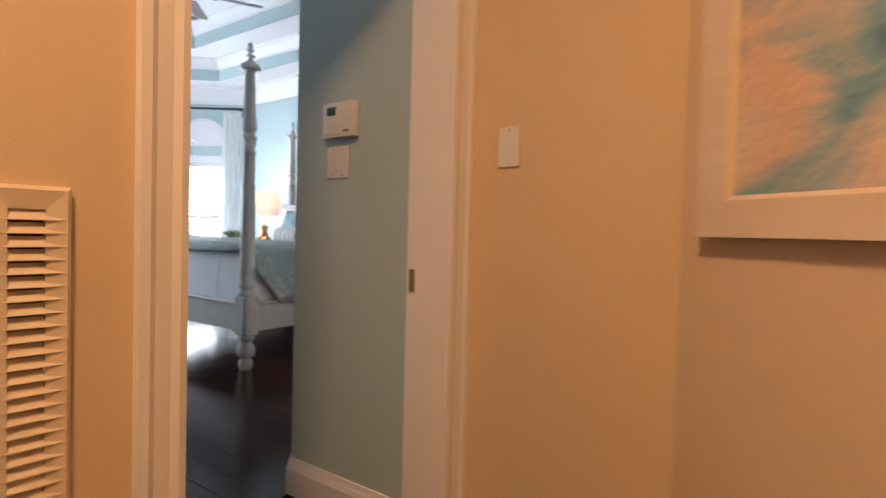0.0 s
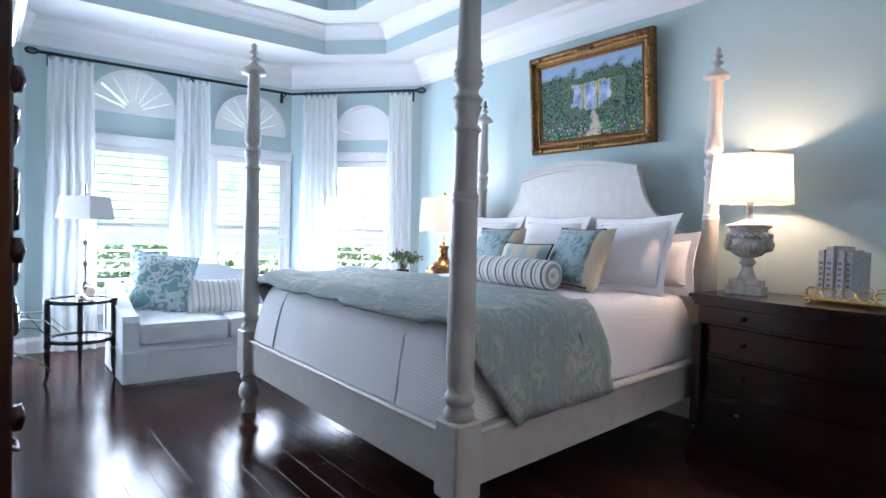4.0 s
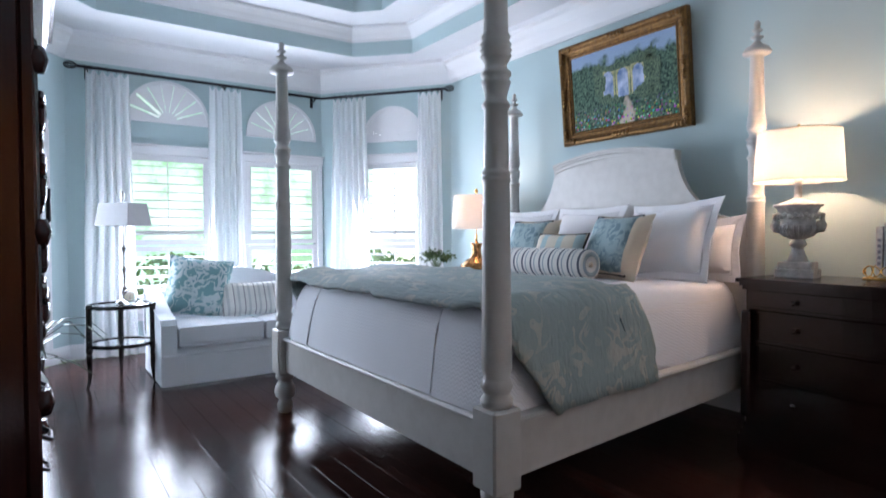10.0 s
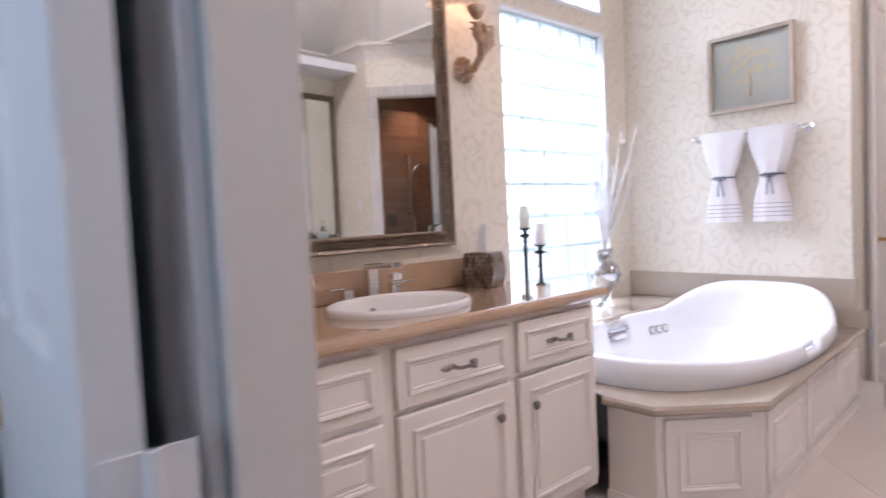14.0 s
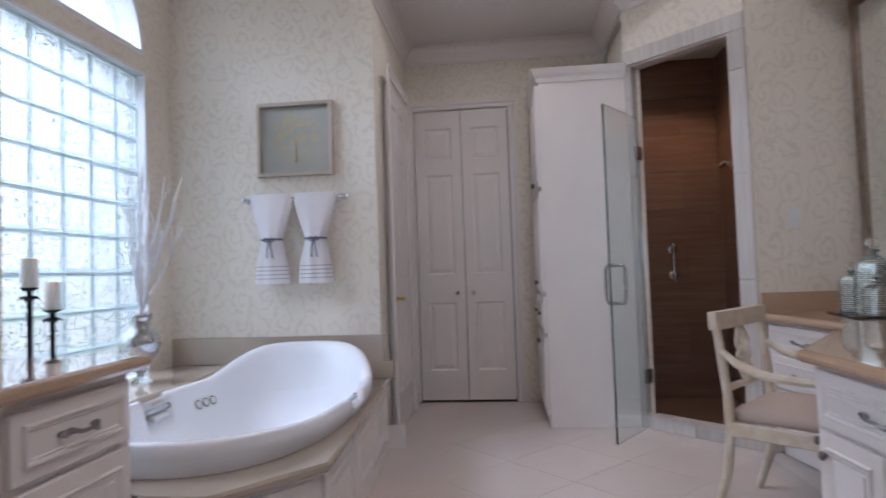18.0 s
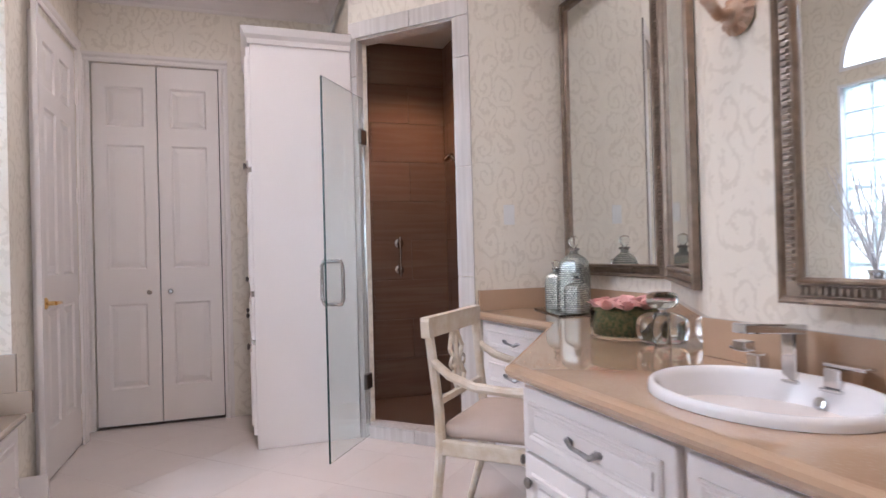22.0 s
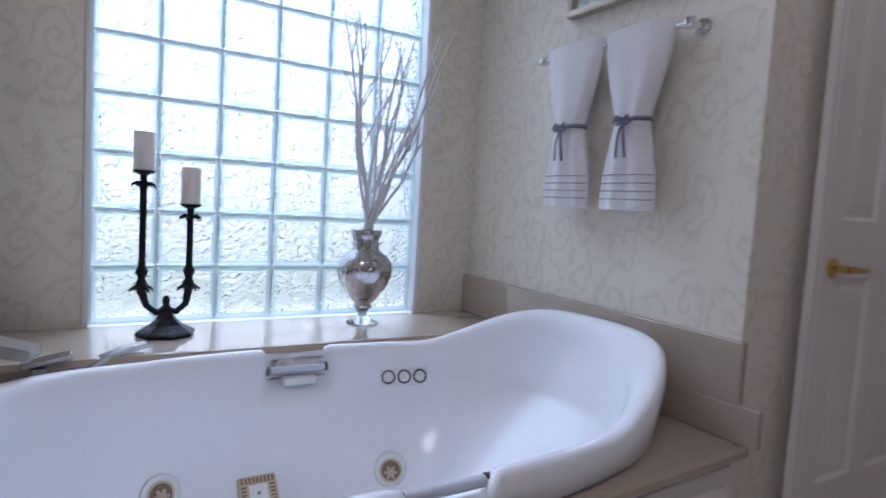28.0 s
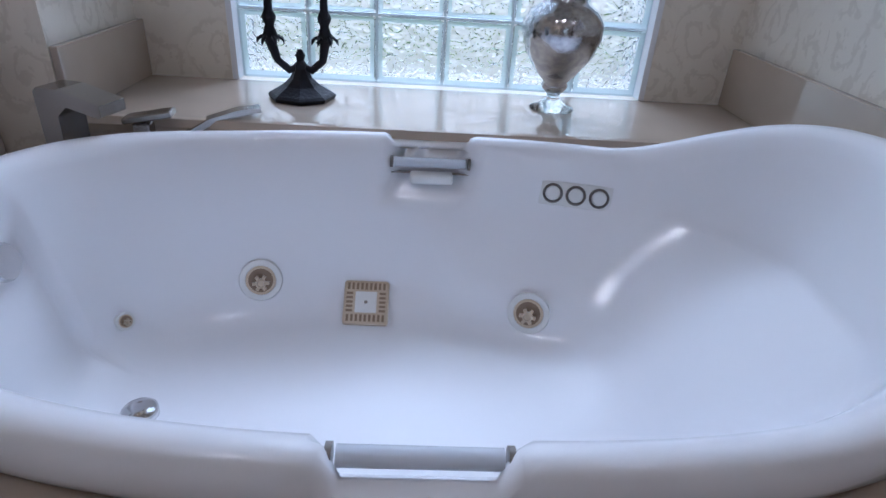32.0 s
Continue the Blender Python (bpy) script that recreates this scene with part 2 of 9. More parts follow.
PAINT_AQUA = material("aqua_paint", (0.43, 0.55, 0.56), 0.6, second=(0.41, 0.53, 0.545), scale=2.0, bump=0.12, bump_scale=180)
PAINT_HALL = material("hall_paint", (0.62, 0.50, 0.34), 0.6, second=(0.59, 0.47, 0.32), scale=2.0, bump=0.12, bump_scale=180)
CEILING = material("textured_ceiling", (0.72, 0.73, 0.75), 0.8, second=(0.68, 0.69, 0.71), scale=3.0, bump=0.55, bump_scale=55)
TRIM = material("white_trim_paint", (0.76, 0.76, 0.77), 0.5, second=(0.72, 0.72, 0.73), scale=3.0, bump=0.04, bump_scale=90)
BATH_CEILING = material("smooth_ceiling", (0.72, 0.69, 0.65), 0.8, second=(0.68, 0.65, 0.61), scale=2.0, bump=0.1, bump_scale=80)
WALLPAPER = material("damask_wallpaper", (0.74, 0.68, 0.58), 0.55, second=(0.71, 0.645, 0.545), scale=5.0, bump=0.06, bump_scale=220)
vines(WALLPAPER, (0.58, 0.515, 0.42), 0.145, 0.52)
CREAM = material("cream_cabinet_paint", (0.78, 0.72, 0.68), 0.35, second=(0.74, 0.68, 0.64), scale=3.0, bump=0.05, bump_scale=70)
DOOR_WHITE = material("cream_door_paint", (0.72, 0.67, 0.63), 0.35, second=(0.68, 0.63, 0.59), scale=3.0, bump=0.05, bump_scale=70)
PLANK = wood("dark_plank", (0.018, 0.007, 0.006), (0.055, 0.022, 0.017), 0.11, 1.0, "X", 0.0)
PLANK.node_tree.nodes["Principled BSDF"].inputs["Specular IOR Level"].default_value = 0.11
per_piece(PLANK, 0.45)
SUBFLOOR = material("dark_subfloor", (0.012, 0.006, 0.005), 0.6)
TILE = material("limestone_tile", (0.60, 0.53, 0.48), 0.22, second=(0.56, 0.49, 0.44), scale=4.0, bump=0.03, bump_scale=40)
per_piece(TILE, 0.025)
GROUT = material("pale_grout", (0.54, 0.48, 0.43), 0.8, bump=0.1)
COUNTER = material("beige_stone_top", (0.46, 0.31, 0.20), 0.05, second=(0.40, 0.265, 0.17), scale=9.0, Coat_Weight=0.6, Coat_Roughness=0.02)
_s = node(COUNTER, "ShaderNodeTexNoise", Scale=260.0, Detail=2.0)
overlay(COUNTER, ramp(COUNTER, _s, "Fac", [(0.55, (0, 0, 0)), (0.66, (1, 1, 1))]), "Color", (0.52, 0.40, 0.29), 0.5)
DECK = material("taupe_stone_deck", (0.42, 0.345, 0.27), 0.045, second=(0.37, 0.30, 0.235), scale=7.0, Coat_Weight=0.6, Coat_Roughness=0.02)
PORCELAIN = material("white_porcelain", (0.80, 0.79, 0.79), 0.06, second=(0.78, 0.77, 0.77), scale=1.0)
ACRYLIC = material("white_acrylic", (0.80, 0.80, 0.82), 0.16, second=(0.78, 0.78, 0.80), scale=1.0)
BED_PAINT = material("antique_white_paint", (0.56, 0.54, 0.51), 0.38, second=(0.45, 0.43, 0.40), scale=14.0, mix=0.5, bump=0.1, bump_scale=60)
MAHOGANY = wood("mahogany", (0.030, 0.0085, 0.0075), (0.062, 0.018, 0.015), 0.13, 1.0, "Z", 0.0)
CHEST_WOOD = wood("dark_walnut", (0.016, 0.006, 0.005), (0.028, 0.010, 0.008), 0.24, 1.0, "X", 0.1)
CHAIR_WOOD = wood("carved_walnut", (0.05, 0.020, 0.010), (0.12, 0.05, 0.025), 0.28, 0.5, "Z", 0.3)
BLACK_WOOD = material("black_lacquer", (0.012, 0.010, 0.010), 0.25, second=(0.03, 0.025, 0.022), scale=30)
IRON = material("black_iron", (0.010, 0.010, 0.014), 0.4, 0.6, second=(0.02, 0.02, 0.028), scale=40, bump=0.2, bump_scale=120)
CHROME = material("polished_chrome", (0.75, 0.75, 0.76), 0.08, 1.0)
NICKEL = material("brushed_nickel", (0.42, 0.40, 0.38), 0.25, 1.0, bump=0.05, bump_scale=200)
PULL = material("aged_silver", (0.40, 0.38, 0.37), 0.28, 1.0, second=(0.16, 0.15, 0.14), scale=70, mix=0.8)
PEWTER = material("aged_pewter", (0.20, 0.18, 0.16), 0.35, 1.0, bump=0.1, bump_scale=100)
BRASS = material("polished_brass", (0.80, 0.55, 0.22), 0.15, 1.0)
GOLD = material("antique_gold_leaf", (0.22, 0.11, 0.03), 0.38, 0.7, second=(0.07, 0.034, 0.012), scale=40, mix=0.8, bump=0.7, bump_scale=45)
SILVER_FRAME = material("champagne_silver_frame", (0.30, 0.235, 0.18), 0.35, 0.8, second=(0.17, 0.13, 0.10), scale=25, mix=0.8, bump=0.2, bump_scale=50)
MIRROR = material("mirror_silver", (0.88, 0.90, 0.89), 0.01, 1.0)
THIN_GLASS = glass("thin_clear_glass", (0.95, 0.97, 0.96), 0.0, 1.06)
ACRYLIC_BAR = material("clear_acrylic_bar", (0.78, 0.82, 0.88), 0.08, Transmission_Weight=0.35)
CLEAR = glass("clear_glass", (0.93, 0.97, 0.96))
BLOCK = glass("wavy_block_glass", (0.94, 0.98, 1.0), 0.08)
_v = node(BLOCK, "ShaderNodeTexNoise", Scale=26.0, Detail=2.0, Distortion=2.2)
_oi, _ad = node(BLOCK, "ShaderNodeObjectInfo"), node(BLOCK, "ShaderNodeVectorMath")
_ad.operation = "MULTIPLY_ADD"
_ad.inputs[1].default_value = (1, 1, 1)
wire(BLOCK, coords(BLOCK), "Vector", _ad, 0)
wire(BLOCK, math_node(BLOCK, "MULTIPLY", (_oi, "Random"), 40.0), 0, _ad, 2)
wire(BLOCK, _ad, "Vector", _v, "Vector")
bumped(BLOCK, _v, "Fac", 1.0, 0.016)
WHITE_PLASTIC = material("white_plastic", (0.72, 0.72, 0.70), 0.35)
CURTAIN = material("white_linen_curtain", (0.86, 0.86, 0.86), 0.9, second=(0.82, 0.82, 0.82), scale=10, bump=0.2, bump_scale=300, Transmission_Weight=0.0)
_tr = CURTAIN.node_tree.nodes.new("ShaderNodeBsdfTranslucent")
_tr.inputs["Color"].default_value = (0.90, 0.91, 0.92, 1)
_ms = CURTAIN.node_tree.nodes.new("ShaderNodeMixShader")
_ms.inputs[0].default_value = 0.55
wire(CURTAIN, CURTAIN.node_tree.nodes["Principled BSDF"], "BSDF", _ms, 1)
wire(CURTAIN, _tr, "BSDF", _ms, 2)
wire(CURTAIN, _ms, 0, CURTAIN.node_tree.nodes["Material Output"], "Surface")
LINEN = material("white_linen", (0.83, 0.82, 0.83), 0.9, second=(0.79, 0.78, 0.79), scale=6, bump=0.15, bump_scale=300)
SOFA_FABRIC = material("white_sofa_fabric", (0.70, 0.73, 0.77), 0.9, second=(0.66, 0.69, 0.73), scale=8, bump=0.25, bump_scale=320)
STITCH = material("grey_stitched_cord", (0.64, 0.63, 0.64), 0.9, second=(0.55, 0.54, 0.55), scale=60, bump=0.3, bump_scale=300)
COVERLET = material("white_woven_coverlet", (0.83, 0.83, 0.86), 0.9, second=(0.79, 0.79, 0.83), scale=4)
_w = node(COVERLET, "ShaderNodeSeparateXYZ")
wire(COVERLET, coords(COVERLET), "Vector", _w, "Vector")
_u = math_node(COVERLET, "ADD", (_w, "X"), (math_node(COVERLET, "MULTIPLY", (_w, "Y"), 0.6), 0))
_u = math_node(COVERLET, "MULTIPLY", (math_node(COVERLET, "PINGPONG", (_u, 0), 0.014), 0), 0.9)
_v = math_node(COVERLET, "ADD", (_w, "Z"), (math_node(COVERLET, "MULTIPLY", (_w, "Y"), 0.8), 0))
_v = math_node(COVERLET, "MULTIPLY", (math_node(COVERLET, "ADD", (_u, 0), (_v, 0)), 0), 330.0)
bumped(COVERLET, math_node(COVERLET, "SINE", (_v, 0)), 0, 0.22, 0.004)
DUVET = material("aqua_damask_duvet", (0.29, 0.355, 0.345), 0.7, second=(0.25, 0.32, 0.315), scale=6, bump=0.2, bump_scale=200)
scrolls(DUVET, (0.50, 0.48, 0.41), 0.13, 0.65, 19, 0.10)
_q = node(DUVET, "ShaderNodeTexNoise", Scale=1.0, Detail=4.0, Distortion=0.4)
wire(DUVET, coords(DUVET, (9, 34, 16)), "Vector", _q, "Vector")
bumped(DUVET, _q, "Fac", 0.7, 0.03)
PILLOW_AQUA = material("aqua_medallion_fabric", (0.18, 0.34, 0.36), 0.8, second=(0.15, 0.30, 0.32), scale=6, bump=0.2, bump_scale=250)
scrolls(PILLOW_AQUA, (0.58, 0.64, 0.64), 0.085, 0.85, 15, 0.05, 0.25)
CREAM_FABRIC = material("cream_satin", (0.66, 0.55, 0.42), 0.6, second=(0.58, 0.47, 0.35), scale=8, bump=0.1, bump_scale=150)


def striped(name, ground, stripes, size, axis="X"):
    m = material(name, ground, 0.85, bump=0.2, bump_scale=260)
    mp = coords(m)
    sep = node(m, "ShaderNodeSeparateXYZ")
    wire(m, mp, "Vector", sep, "Vector")
    k = m.node_tree.nodes.new("ShaderNodeMath")
    k.operation = "MULTIPLY"
    k.inputs[1].default_value = 1 / size
    wire(m, sep, axis, k, 0)
    f = m.node_tree.nodes.new("ShaderNodeMath")
    f.operation = "FRACT"
    wire(m, k, 0, f, 0)
    for a, b, c in stripes:
        r = ramp(m, f, 0, [(a, (0, 0, 0)), (a + 0.02, (1, 1, 1)), (b, (1, 1, 1)), (b + 0.02, (0, 0, 0))])
        overlay(m, r, "Color", c, 1.0)
    return m


STRIPE = striped("ticking_stripe", (0.70, 0.68, 0.64), [(0.10, 0.30, (0.10, 0.11, 0.14)), (0.52, 0.66, (0.30, 0.36, 0.38))], 0.075)
STRIPE_PALE = striped("pale_stripe", (0.72, 0.72, 0.70), [(0.10, 0.22, (0.33, 0.33, 0.34)), (0.5, 0.72, (0.52, 0.54, 0.54))], 0.085)
CHAIR_FABRIC = material("dark_trellis_fabric", (0.018, 0.013, 0.014), 0.8, second=(0.026, 0.018, 0.018), scale=20, bump=0.3, bump_scale=200)
_mp = coords(CHAIR_FABRIC, (40, 40, 40), rotation=(0.6155, 0.7854, 0))
_b = node(CHAIR_FABRIC, "ShaderNodeTexVoronoi", Scale=1.0, Randomness=0.0)
_b.feature = "DISTANCE_TO_EDGE"
wire(CHAIR_FABRIC, _mp, "Vector", _b, "Vector")
overlay(CHAIR_FABRIC, ramp(CHAIR_FABRIC, _b, "Distance", [(0.06, (1, 1, 1)), (0.12, (0, 0, 0))]), "Color", (0.085, 0.058, 0.050), 0.8)
SHOWER_TILE = material("brown_striated_tile", (0.165, 0.10, 0.070), 0.28, second=(0.13, 0.076, 0.053), scale=3, bump=0.05, bump_scale=60)
_n = node(SHOWER_TILE, "ShaderNodeTexNoise", Scale=1.0, Detail=5.0, Distortion=0.6)
wire(SHOWER_TILE, coords(SHOWER_TILE, (1.5, 1.5, 26)), "Vector", _n, "Vector")
overlay(SHOWER_TILE, ramp(SHOWER_TILE, _n, "Fac", [(0.4, (0, 0, 0)), (0.68, (1, 1, 1))]), "Color", (0.19, 0.135, 0.105), 0.8)
per_piece(SHOWER_TILE, 0.12)
TRIM_TILE = material("grey_striated_tile", (0.52, 0.475, 0.435), 0.3, second=(0.46, 0.42, 0.385), scale=5)
_n = node(TRIM_TILE, "ShaderNodeTexNoise", Scale=1.0, Detail=5.0)
wire(TRIM_TILE, coords(TRIM_TILE, (40, 40, 2)), "Vector", _n, "Vector")
overlay(TRIM_TILE, ramp(TRIM_TILE, _n, "Fac", [(0.4, (0, 0, 0)), (0.65, (1, 1, 1))]), "Color", (0.62, 0.58, 0.545), 0.7)
per_piece(TRIM_TILE, 0.06)
TERRACOTTA = material("aged_sconce_plaster", (0.38, 0.22, 0.13), 0.7, second=(0.62, 0.52, 0.42), scale=18, mix=0.8, bump=0.4, bump_scale=70)
URN = material("distressed_urn_plaster", (0.55, 0.53, 0.50), 0.75, second=(0.26, 0.24, 0.22), scale=22, mix=0.7, bump=0.6, bump_scale=60)
SHADE = material("lit_lamp_shade", (0.62, 0.60, 0.57), 0.8)
MERCURY = material("mercury_glass", (0.62, 0.62, 0.63), 0.12, 1.0, second=(0.30, 0.30, 0.32), scale=60, mix=0.7, bump=0.1, bump_scale=80)
BRONZE_MERCURY = material("bronze_mercury_glass", (0.36, 0.19, 0.08), 0.16, 1.0, second=(0.10, 0.05, 0.025), scale=70, mix=0.9, bump=0.2, bump_scale=60)
GREEN = material("plant_leaf", (0.07, 0.12, 0.035), 0.5, second=(0.12, 0.18, 0.06), scale=30)
PINK = material("pink_rose_petal", (0.78, 0.42, 0.38), 0.7, second=(0.86, 0.58, 0.52), scale=60, mix=0.8)
MOSS = material("green_moss", (0.030, 0.055, 0.012), 0.9, second=(0.22, 0.15, 0.06), scale=75, mix=0.9, bump=1.0, bump_scale=150, detail=6.0)
WAX = material("white_wax", (0.80, 0.78, 0.74), 0.4, Subsurface_Weight=0.2)
BRANCH = material("white_branch", (0.62, 0.60, 0.60), 0.6)
TOWEL = material("white_terry", (0.80, 0.76, 0.76), 0.95, second=(0.76, 0.72, 0.72), scale=20, bump=0.6, bump_scale=240)
RIBBON = material("slate_ribbon", (0.16, 0.16, 0.21), 0.5)
WASHED = material("washed_wood", (0.56, 0.46, 0.33), 0.55, second=(0.68, 0.62, 0.53), scale=16, mix=0.9, bump=0.3, bump_scale=60)
SEAT_CLOTH = material("beige_seat_cloth", (0.52, 0.42, 0.35), 0.85, second=(0.47, 0.38, 0.31), scale=12, bump=0.3, bump_scale=260)
FAN_BLADE = wood("walnut_blade", (0.035, 0.012, 0.010), (0.075, 0.028, 0.022), 0.4, 0.6, "X")
FAN_METAL = material("dark_bronze", (0.045, 0.036, 0.032), 0.35, 0.8, bump=0.1)
GREY_BOOK = material("grey_linen_book", (0.36, 0.36, 0.37), 0.8, second=(0.52, 0.52, 0.52), scale=60, mix=0.9, bump=0.3)
# Near-black that stands in for shade behind slats and closet doors.
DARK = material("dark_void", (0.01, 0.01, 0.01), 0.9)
JET_BEIGE = material("beige_plastic", (0.55, 0.44, 0.31), 0.35)
FOLIAGE = material("garden_foliage", (0.10, 0.20, 0.05), 0.7, second=(0.20, 0.32, 0.10), scale=9, mix=1.0)
LAWN = material("garden_lawn", (0.12, 0.20, 0.05), 0.9, second=(0.18, 0.26, 0.08), scale=3, mix=1.0, bump=0.5)
BARK = material("tree_bark", (0.10, 0.075, 0.055), 0.9, bump=0.6)

# ---- building blocks ----
def raw(verts, faces, smooth=False):
    bm = bmesh.new()
    vs = [bm.verts.new(v) for v in verts]
    for f in faces:
        try:
            bm.faces.new([vs[i] for i in f]).smooth = smooth
        except ValueError:
            pass
    return bm


def block(x0, y0, z0, x1, y1, z1, bevel=0.0, seg=1):
    xs, ys, zs = sorted((x0, x1)), sorted((y0, y1)), sorted((z0, z1))
    bm = raw([(x, y, z) for x in xs for y in ys for z in zs],
             [(0, 1, 3, 2), (4, 6, 7, 5), (0, 4, 5, 1), (2, 3, 7, 6), (0, 2, 6, 4), (1, 5, 7, 3)])
    if bevel:
        bmesh.ops.bevel(bm, geom=bm.edges[:], offset=bevel, segments=seg, affect="EDGES", profile=0.5)
        if seg > 1:
            for f in bm.faces:
                f.smooth = True
    return bm


def join(*bms):
    out = bmesh.new()
    for b in bms:
        me = bpy.data.meshes.new("tmp")
        b.to_mesh(me)
        out.from_mesh(me)
        b.free()
        bpy.data.meshes.remove(me)
    return out


def moved(bm, m):
    bmesh.ops.transform(bm, matrix=m, verts=bm.verts[:])
    return bm


def lathe(profile, n=24, at=(0, 0)):
    """A turned body from (radius, height) pairs, bottom to top, closed at its ends."""
    vs, fs = [], []
    for r, z in profile:
        for i in range(n):
            a = 2 * math.pi * i / n
            vs.append((at[0] + r * math.cos(a), at[1] + r * math.sin(a), z))
    for j in range(len(profile) - 1):
        for i in range(n):
            k = (i + 1) % n
            fs.append((j * n + i, j * n + k, (j + 1) * n + k, (j + 1) * n + i))
    fs += [tuple(reversed(range(n))), tuple(range((len(profile) - 1) * n, len(profile) * n))]
    bm = raw(vs, fs, True)
    for f in bm.faces:
        f.smooth = len(f.verts) == 4
    return bm


def tube(path, radius, n=8, closed=False):
    """A round rod along a path; radius may be a list."""
    pts = [Vector(p) for p in path]
    rs = radius if isinstance(radius, (list, tuple)) else [radius] * len(pts)
    vs, fs = [], []
    up = Vector((0, 0, 1))
    last = None
    for i, p in enumerate(pts):
        a = pts[i - 1] if (i or closed) else p
        b = pts[(i + 1) % len(pts)] if (i < len(pts) - 1 or closed) else p
        d = (b - a).normalized()
        u = (last - d * last.dot(d)) if last else (up.cross(d) if abs(d.z) < 0.95 else Vector((1, 0, 0)).cross(d))
        u.normalize()
        last = u
        w = d.cross(u)
        for k in range(n):
            q = 2 * math.pi * k / n
            vs.append(p + (u * math.cos(q) + w * math.sin(q)) * rs[i])
    m = len(pts)
    for i in range(m if closed else m - 1):
        for k in range(n):
            a, b = i * n, ((i + 1) % m) * n
            fs.append((a + k, a + (k + 1) % n, b + (k + 1) % n, b + k))
    if not closed:
        fs += [tuple(reversed(range(n))), tuple(range((m - 1) * n, m * n))]
    bm = raw(vs, fs, True)
    bmesh.ops.recalc_face_normals(bm, faces=bm.faces[:])
    return bm


def prism(poly, z0, z1):
    n = len(poly)
    bm = raw([(*p, z0) for p in poly] + [(*p, z1) for p in poly],
             [tuple(reversed(range(n))), tuple(range(n, 2 * n))] + [(i, (i + 1) % n, n + (i + 1) % n, n + i) for i in range(n)])
    bmesh.ops.recalc_face_normals(bm, faces=bm.faces[:])
    return bm


def slab(poly, a, b, axis="y"):
    """A flat outline of (across, height) pairs, given depth along x or y."""
    put = (lambda u, v, w: (w, u, v)) if axis == "x" else (lambda u, v, w: (u, w, v))
    n = len(poly)
    bm = raw([put(u, v, a) for u, v in poly] + [put(u, v, b) for u, v in poly],
             [tuple(range(n)), tuple(range(2 * n - 1, n - 1, -1))] + [(i, (i + 1) % n, n + (i + 1) % n, n + i) for i in range(n)])
    bmesh.ops.recalc_face_normals(bm, faces=bm.faces[:])
    return bm


def sweep(profile, path, closed=False, smooth=False):
    """A moulding: a closed profile of (off to the left of the path, height) pairs, mitred along a plan path."""
    pts = [Vector(p) for p in path]
    m, n = len(pts), len(profile)
    vs, fs = [], []
    for i, p in enumerate(pts):
        d0 = (p - pts[i - 1]).normalized() if (i or closed) else None
        d1 = (pts[(i + 1) % m] - p).normalized() if (i < m - 1 or closed) else None
        d0, d1 = d0 or d1, d1 or d0
        n0, n1 = Vector((-d0.y, d0.x)), Vector((-d1.y, d1.x))
        q = (n0 + n1).normalized()
        q = q / max(0.3, q.dot(n0))
        for o, z in profile:
            vs.append((p.x + q.x * o, p.y + q.y * o, z))
    for i in range(m if closed else m - 1):
        a, b = i * n, ((i + 1) % m) * n
        for k in range(n):
            fs.append((a + k, b + k, b + (k + 1) % n, a + (k + 1) % n))
    if not closed:
        fs += [tuple(range(n)), tuple(range(m * n - 1, (m - 1) * n - 1, -1))]
    bm = raw(vs, fs, smooth)
    bmesh.ops.recalc_face_normals(bm, faces=bm.faces[:])
    return bm


def part(name, bm, mat, parent=None, label="", smooth=None):
    me = bpy.data.meshes.new(name)
    if smooth is not None:
        for f in bm.faces:
            f.smooth = smooth
    for e in bm.edges:
        if name not in ("shell", "bowl", "cover") and len(e.link_faces) == 2 and e.link_faces[0].smooth and e.calc_face_angle(0.0) > 0.7:
            e.smooth = False
    bm.to_mesh(me)
    bm.free()
    me.materials.append(mat)
    ob = new(name, me)
    ob.parent = parent
    return tagged(ob, label)


def thing(name, label, category, at=(0, 0, 0), turn=0, group=""):
    ob = new(name)
    ob.matrix_world = pose(*at, 0, 0, turn)
    return tagged(ob, label, category, group)


def single(name, bm, mat, label, category, at=(0, 0, 0), turn=0, group="", smooth=None):
    ob = part(name, bm, mat, None, "", smooth)
    ob.matrix_world = pose(*at, 0, 0, turn)
    return tagged(ob, label, category, group)


def structure(name, bm, mat, label=""):
    return tagged(part(name, bm, mat), label, kind="structure")


